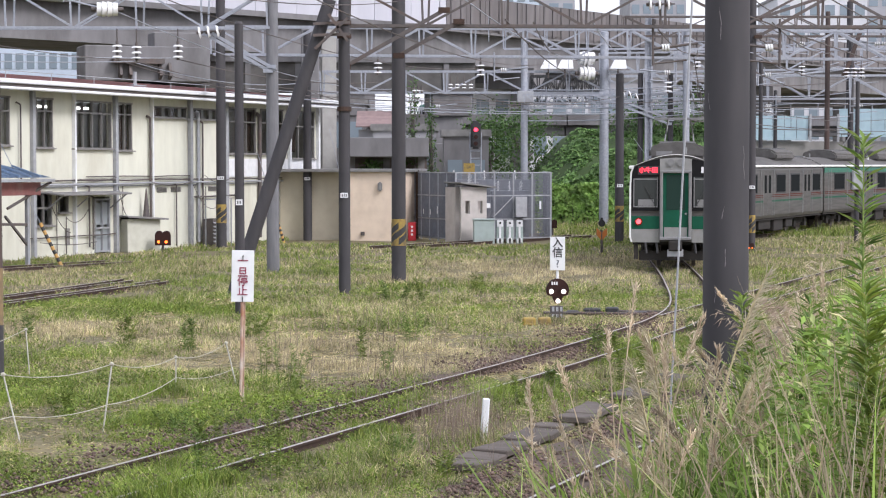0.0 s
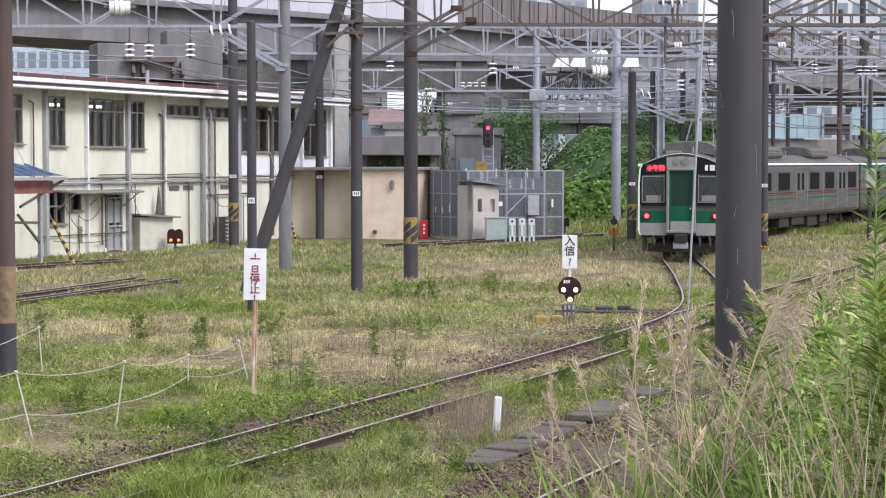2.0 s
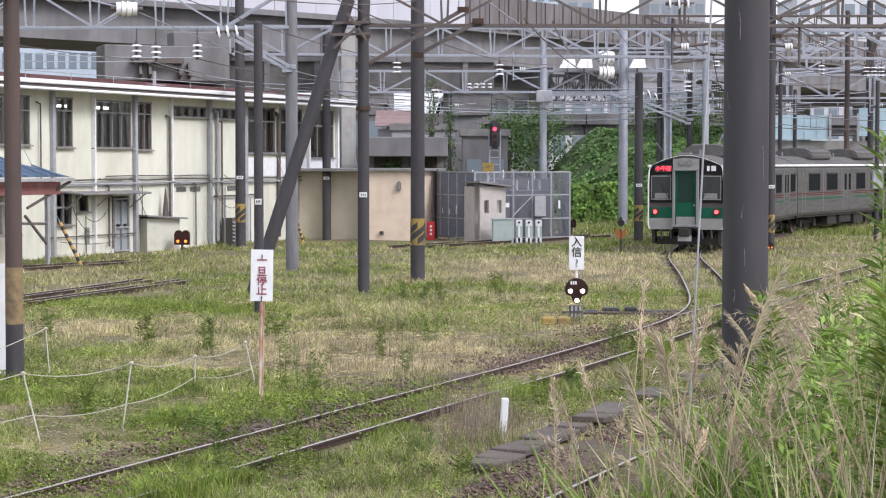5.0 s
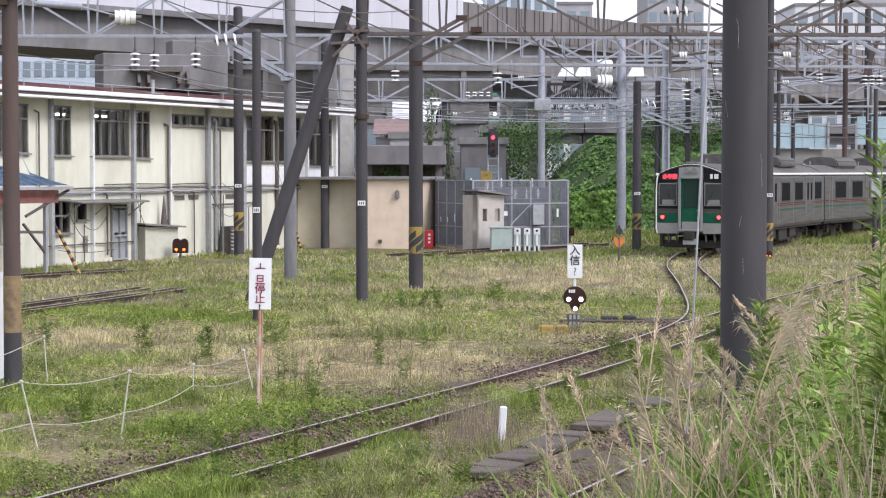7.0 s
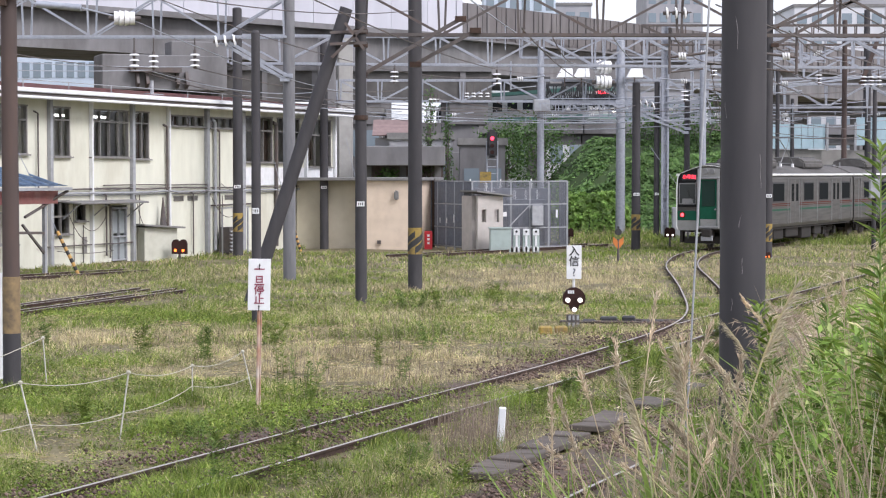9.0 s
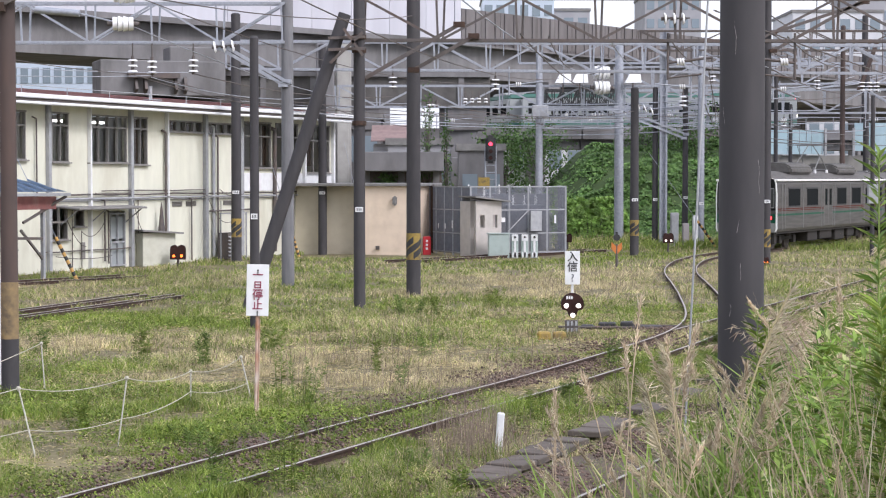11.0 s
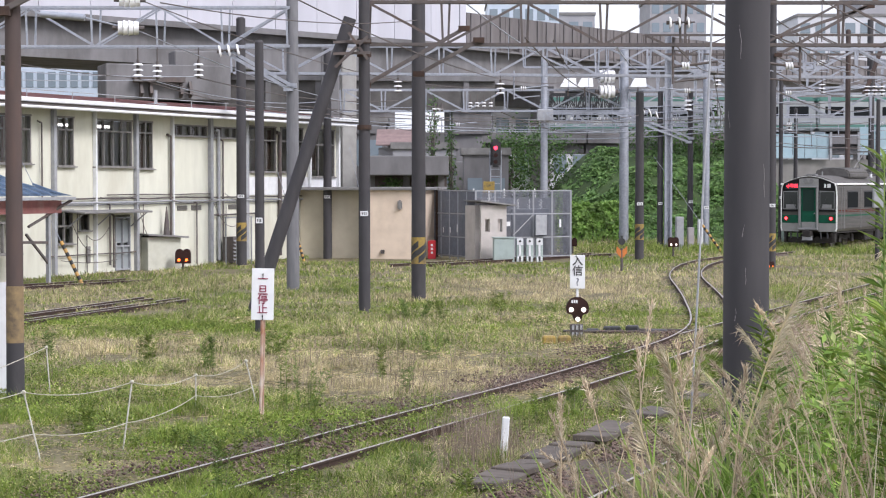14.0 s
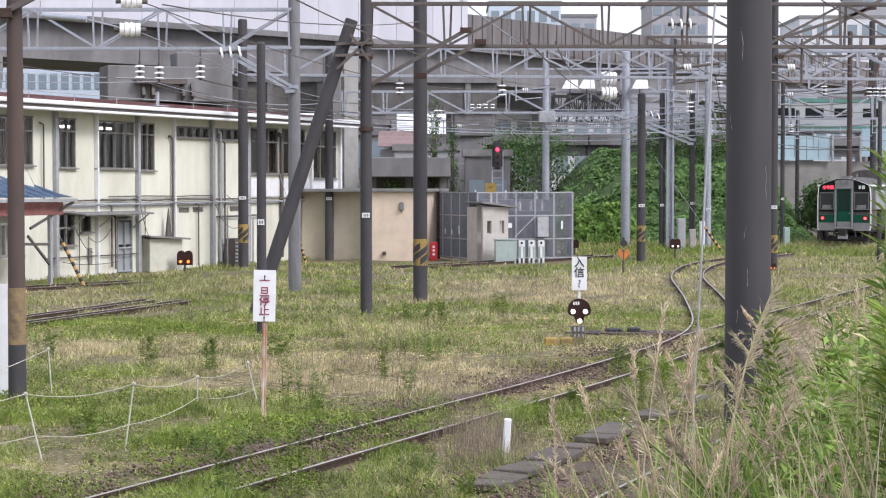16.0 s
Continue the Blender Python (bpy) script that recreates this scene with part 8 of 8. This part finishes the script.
DW = "dark green bushy weed among the grass"
TW = "tall slender green weed with narrow leaves"
for i, (x, y, h, sp, st, lv, lf) in enumerate(((-1.66, 20.4, 0.92, 0.2, 5, 110, 0.09), (-2.38, 20.0, 0.66, 0.14, 4, 90, 0.09), (-2.33, 27.6, 1.35, 0.12, 2, 150, 0.11), (-2.05, 28.2, 0.85, 0.4, 6, 60, 0.10), (-2.0, 27.4, 0.6, 0.35, 5, 50, 0.09), (-3.0, 23.2, 0.35, 0.3, 7, 60, 0.08), (-3.5, 24.3, 0.35, 0.35, 8, 60, 0.08), (-2.2, 24.0, 0.3, 0.4, 8, 60, 0.08),
                                               (-5.6, 35.0, 0.7, 0.22, 4, 110, 0.12), (-4.2, 34.0, 0.65, 0.2, 4, 110, 0.12), (-1.0, 32.0, 0.85, 0.15, 2, 110, 0.12), (-0.6, 30.5, 0.55, 0.2, 3, 80, 0.1), (-2.5, 22.9, 0.45, 0.35, 6, 70, 0.09), (-3.1, 23.8, 0.4, 0.35, 6, 70, 0.09),
                                               (0.2, 46.0, 0.7, 0.6, 9, 60, 0.14), (-0.7, 46.5, 0.6, 0.5, 8, 60, 0.14), (1.4, 50.0, 0.55, 0.4, 6, 60, 0.16), (3.25, 34.0, 0.6, 0.2, 3, 90, 0.12), (3.4, 33.2, 0.5, 0.25, 4, 70, 0.12), (2.0, 28.3, 0.5, 0.3, 6, 80, 0.1),
                                               (1.5, 26.6, 0.55, 0.25, 5, 80, 0.1), (-0.4, 21.5, 0.4, 0.35, 7, 60, 0.1), (0.1, 20.4, 0.35, 0.3, 7, 60, 0.1), (5.2, 34.8, 0.8, 0.4, 7, 90, 0.14), (4.6, 30.4, 0.7, 0.4, 6, 80, 0.12), (-6.6, 27.0, 0.5, 0.3, 6, 70, 0.1), (-4.9, 25.5, 0.45, 0.3, 6, 70, 0.1),
                                               (-7.6, 36, 0.6, 0.3, 4, 90, 0.12), (-3.5, 37.5, 0.5, 0.4, 6, 60, 0.12), (-0.2, 36.0, 0.6, 0.2, 3, 80, 0.12), (3.2, 29.2, 0.6, 0.3, 5, 80, 0.12), (-1.5, 24.2, 0.35, 0.4, 8, 50, 0.08), (-0.9, 25.0, 0.3, 0.3, 7, 50, 0.08))):
    weed(x, y, h, sp, lv, M_WEED if i % 2 else M_GRASS, TW if st < 3 else DW, lf * 0.85, st, 40 + i)
GR = "bright green leafy weed on the bank"
BANKWEEDS = [(0.238, 6.2, 1.78, 0.06, 1, 330, 0.105), (0.246, 6.0, 1.5, 0.1, 2, 260, 0.105), (0.173, 9.0, 1.45, 0.06, 2, 150, 0.12), (0.212, 9.3, 1.15, 0.08, 2, 150, 0.12), (0.172, 9.5, 1.35, 0.15, 2, 110, 0.13), (0.168, 11.0, 1.45, 0.15, 3, 100, 0.13), (0.2, 8.0, 1.0, 0.2, 4, 90, 0.12), (0.225, 8.5, 1.25, 0.25, 4, 100, 0.13),
             (0.15, 8.8, 0.9, 0.2, 4, 90, 0.12), (0.212, 10.5, 1.3, 0.25, 4, 90, 0.13), (0.235, 11.0, 1.5, 0.25, 4, 90, 0.14), (0.18, 13.0, 1.4, 0.3, 5, 80, 0.14), (0.15, 12.0, 1.0, 0.3, 5, 80, 0.13), (0.13, 10.5, 0.8, 0.3, 5, 80, 0.12), (0.19, 6.0, 0.7, 0.2, 4, 80, 0.1), (0.215, 6.5, 0.9, 0.2, 4, 80, 0.11)]
rnd = random.Random(33)
for i in range(46):
    k, y = rnd.uniform(0.125, 0.245), rnd.uniform(7.0, 19.0)
    BANKWEEDS.append((k, y, rnd.uniform(0.3, 0.5) + 3.2 * (k - 0.12), rnd.uniform(0.12, 0.3), rnd.choice((2, 3, 4)), 90, rnd.uniform(0.06, 0.10)))
for i, (k, y, h, sp, st, lv, lf) in enumerate(BANKWEEDS):
    tall = i < 4
    weed(k * y, y, h if tall else min(h, 0.78 if k < 0.18 else 1.0), sp, lv, M_GRASS if i % 3 else M_WEED, GR, lf * (0.8 if tall else 0.65), st, 90 + i)


# ---- kudzu covered embankment and trees behind the yard ----
def make_embankment():
    xs, ys = np.linspace(1, 25, 70), np.linspace(102, 124, 60)
    X, Y = np.meshgrid(xs, ys)
    Z = bush_height(X.ravel(), Y.ravel())
    v = np.stack([X.ravel(), Y.ravel(), Z], 1)
    i = np.arange(59)[:, None] * 70 + np.arange(69)[None]
    q = np.stack([i, i + 1, i + 71, i + 70], -1).reshape(-1, 4)
    # the shade beneath the leaves is put into the slope's very dark green
    me = mesh_from_arrays("slope", v, q.ravel(), np.arange(len(q)) * 4, np.full(len(q), 4), mat("leaf_litter_painted_shade", (0.03, 0.06, 0.015), (0.05, 0.08, 0.02), 2, 0.95))
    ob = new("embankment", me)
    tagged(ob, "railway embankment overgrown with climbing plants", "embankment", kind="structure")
    rs = np.random.RandomState(5)
    n = 110000
    x, y = 1 + 24 * rs.rand(n), 102 + 16 * rs.rand(n)
    z = bush_height(x, y)
    lump = value_noise(x, y, 1.1, 14)
    keep = (z > -0.1) & (rs.rand(n) < 0.35 + lump)
    x, y, z, lump = x[keep], y[keep], z[keep], lump[keep]
    z = z + 0.9 * (lump - 0.4) * np.clip(z / 1.5, 0.1, 1)
    a = rs.rand(len(x)) * 6.28
    d = np.stack([np.cos(a), np.sin(a) - 0.4, -0.25 + 0.5 * rs.rand(len(x))], 1)
    ln = 0.12 + 0.14 * rs.rand(len(x))
    ob = new("kudzu", leaf_mesh("kudzu", np.stack([x, y, z], 1), d, np.tile([0, -0.5, 0.8], (len(x), 1)) + rs.normal(0, 0.3, (len(x), 3)), ln, ln * 0.95, M_KUDZU))
    tagged(ob, "dense green kudzu leaves covering the embankment", "climbing plants", kind="stuff")


make_embankment()


def make_shrub():
    """A lighter mound of shrubs at the embankment's foot."""
    rs = np.random.RandomState(61)
    root = thing("shrub", (8.6, 105.7, -0.3), "mound of light green shrubs before the embankment", "shrub")
    n = 9000
    a, e = rs.rand(n) * 2 * np.pi, np.arcsin(rs.rand(n))
    q = np.stack([np.cos(a) * np.cos(e), np.sin(a) * np.cos(e), np.sin(e)], 1)
    r = 0.75 + 0.45 * value_noise(q[:, 0] * 3.2 + 40, q[:, 2] * 2.6 + q[:, 1], 0.9, 71)
    c = q * np.array([3.0, 1.5, 2.6]) * r[:, None]
    ln = 0.12 + 0.13 * rs.rand(n)
    o = new("foliage", leaf_mesh("foliage", c, rs.normal(0, 1, (n, 3)), q + np.array([0, -0.2, 0.7]) + rs.normal(0, 0.3, (n, 3)), ln, ln * 0.8, M_SHRUB))
    o.parent = root
    for i in range(5):
        bm = bmesh.new()
        rod(bm, ((i - 2) * 0.5, 0, 0), ((i - 2) * 0.9, 0.1, 1.6), 0.04, 0.02, 6)
        part("stem", bm, M_DARKSTEEL, root)


make_shrub()


def tree(x, y, h, r, label, seed, leaves=2600, z=-0.3, leaf=0.2):
    rs = np.random.RandomState(seed)
    root = thing("tree", (x, y, z), label, "tree", "trees behind the yard")
    bm = bmesh.new()
    rod(bm, (0, 0, 0), (0.1, 0, h * 0.6), 0.16, 0.09, 10)
    part("trunk", bm, M_DARKSTEEL, root, smooth=True)
    tips = []
    for i in range(11):
        a = i * 2.4 + rs.rand()
        zz = h * (0.3 + 0.6 * (i / 11))
        tip = Vector((math.cos(a) * r * (0.5 + 0.5 * rs.rand()) * (1.2 - i / 13), math.sin(a) * r * 0.7, zz + h * 0.14))
        bm = bmesh.new()
        rod(bm, (0.08, 0, min(zz, h * 0.58)), tip, 0.06, 0.02, 6)
        part("limb", bm, M_DARKSTEEL, root)
        tips.append(np.array(tip))
    tips.append(np.array([0.1, 0, h * 0.95]))
    tips = np.array(tips)
    k = rs.randint(0, len(tips), leaves)
    c = tips[k] + rs.normal(0, 1, (leaves, 3)) * np.array([r * 0.3, r * 0.3, h * 0.085])
    d = rs.normal(0, 1, (leaves, 3))
    ln = leaf * (0.6 + 0.8 * rs.rand(leaves))
    o = new("crown", leaf_mesh("crown", c, d, rs.normal(0, 1, (leaves, 3)), ln, ln * 0.6, M_TREE))
    o.parent = root


for i, (x, y, h, r) in enumerate(((21.8, 108, 3.3, 1.0), (22.6, 110, 2.6, 0.9), (4.2, 116, 6.2, 2.0), (6.5, 120, 6.6, 2.4), (-0.5, 102, 7.6, 0.35), (0.5, 104, 6.3, 0.35), (13.5, 117, 7.0, 2.2), (16.5, 117, 7.4, 2.4), (-2.7, 101, 3.3, 0.8), (36.5, 125, 6, 2.5))):
    tree(x, y, h, r, "leafy green tree behind the railway yard", 300 + i, 700 if r < 0.5 else 2600, leaf=0.14 if r < 0.5 else 0.2)


# ---- ballast stones between the near rails ----
def make_ballast():
    rs = np.random.RandomState(17)
    n = 36000
    pick = rs.rand(n)
    s = 5 + 30 * rs.rand(n)
    lines = [MAIN, SIDE2]
    pts = np.array([[*along(lines[int(p < 0.72)], v)] for p, v in zip(pick, s)])
    off = np.where(pick < 0.72, rs.normal(-0.75, 0.85, n), rs.normal(-0.6, 0.6, n))
    x, y = pts[:, 0] + off * 0.914, pts[:, 1] - off * 0.407
    keep = (value_noise(x, y, 1.5, 21) > 0.40) & (np.abs(np.abs(off) - 0.566) > 0.07) & (bank_np(x, y)[1] < 0.3) & (np.abs(x + 1.05 - (y - 17) * 0.41) > 0.36)
    x, y = x[keep], y[keep]
    m = len(x)
    r = 0.011 + 0.02 * rs.rand(m)
    shape = np.array([[1, 0, 0], [0, 1, 0], [-1, 0, 0], [0, -1, 0], [0, 0, 0.8], [0, 0, -0.8]], float)
    v = shape[None] * (r[:, None] * (0.7 + 0.6 * rs.rand(m, 6)))[:, :, None] + np.stack([x, y, np.full(m, -0.03) - 0.03 * rs.rand(m)], 1)[:, None]
    f = np.array([[0, 1, 4], [1, 2, 4], [2, 3, 4], [3, 0, 4], [1, 0, 5], [2, 1, 5], [3, 2, 5], [0, 3, 5]])
    loops = (np.arange(m)[:, None] * 6 + f.ravel()).ravel()
    mt = mat("brown_ballast", (0.11, 0.07, 0.055), (0.18, 0.13, 0.105), 8, 0.95, island=0.55)
    ob = new("ballast", mesh_from_arrays("ballast", v.reshape(-1, 3), loops, np.arange(8 * m) * 3, np.full(8 * m, 3), mt))
    tagged(ob, "rust brown ballast stones between the rails", "gravel", kind="stuff")


make_ballast()


# ---- sleepers of the near tracks ----
def make_sleepers():
    m = mat("old_timber_sleeper", (0.09, 0.07, 0.055), (0.13, 0.105, 0.085), 5, 0.95, bump=0.01, each=0.2)
    bm = bmesh.new()
    box(bm, (0, 0, 0), (2.1, 0.2, 0.14))
    bevel(bm, 0.012)
    data = mesh_of("sleeper", bm, m)
    for line, name in ((MAIN, "railway_track"), (SIDE2, "railway_track.001")):
        for i in range(70):
            p, q = along(line, 6 + i * 0.68), along(line, 6.3 + i * 0.68)
            o = new("sleeper", data)
            o.parent = bpy.data.objects[name]
            o.matrix_basis = pose(p.x, p.y, -0.21, 0, 0, math.degrees(math.atan2(-(q - p).x, (q - p).y)))


make_sleepers()


# ---- what moves ----
def motions():
    y_at = [(0, 58.7), (2, 63.0), (4.2, 68.0), (6.3, 72.8), (8, 77.0), (9.2, 80.2), (11.3, 86.2), (13, 90.8), (16, 98.5)]
    rows = [[] for _ in CARS]
    for i in range(33):
        t = i * 0.5
        s = station(MAIN, float(np.interp(t, *zip(*y_at))))
        for k in range(len(CARS)):
            o = along(MAIN, s + 19 * k)
            e = (along(MAIN, s + 19 * k + 18.75) - o).normalized()
            rows[k].append((t, pose(o.x, o.y, 0, 0, 0, math.degrees(math.atan2(-e.x, e.y)))))
    for ob, r in zip(CARS, rows):
        walk(ob, r)
    s7 = 87.0
    for k, ob in enumerate(FAR_CARS):
        r = []
        for i in range(33):
            t = i * 0.5
            u = s7 + (t - 7.0) * 7.0 - 19.9 * k
            a, c = along(FARLINE, u), along(FARLINE, u - 19.5)
            e = a - c
            m = (a + c) / 2
            r.append((t, pose(m.x, m.y, 6.66, 0, 0, math.degrees(math.atan2(e.y, e.x)))))
        walk(ob, r)

    # the nearest stalks rock in the wind
    for ob, at, phase, swing, turn in STALKS:
        r = []
        for i in range(33):
            t = i * 0.5
            a = swing * (0.7 * math.sin(1.7 * t + phase) + 0.5 * math.sin(2.9 * t + 2 * phase))
            r.append((t, pose(*at, 0.5 * a, a, turn)))
        walk(ob, r)
    for ob, at, phase, swing in CLUMPS:
        r = []
        for i in range(41):
            t = i * 0.4
            a = swing * (0.8 * math.sin(2.1 * t + phase) + 0.5 * math.sin(3.7 * t + 1.7 * phase)) + 2.0
            r.append((t, pose(*at, 0.4 * a, a, 0)))
        walk(ob, r)


motions()
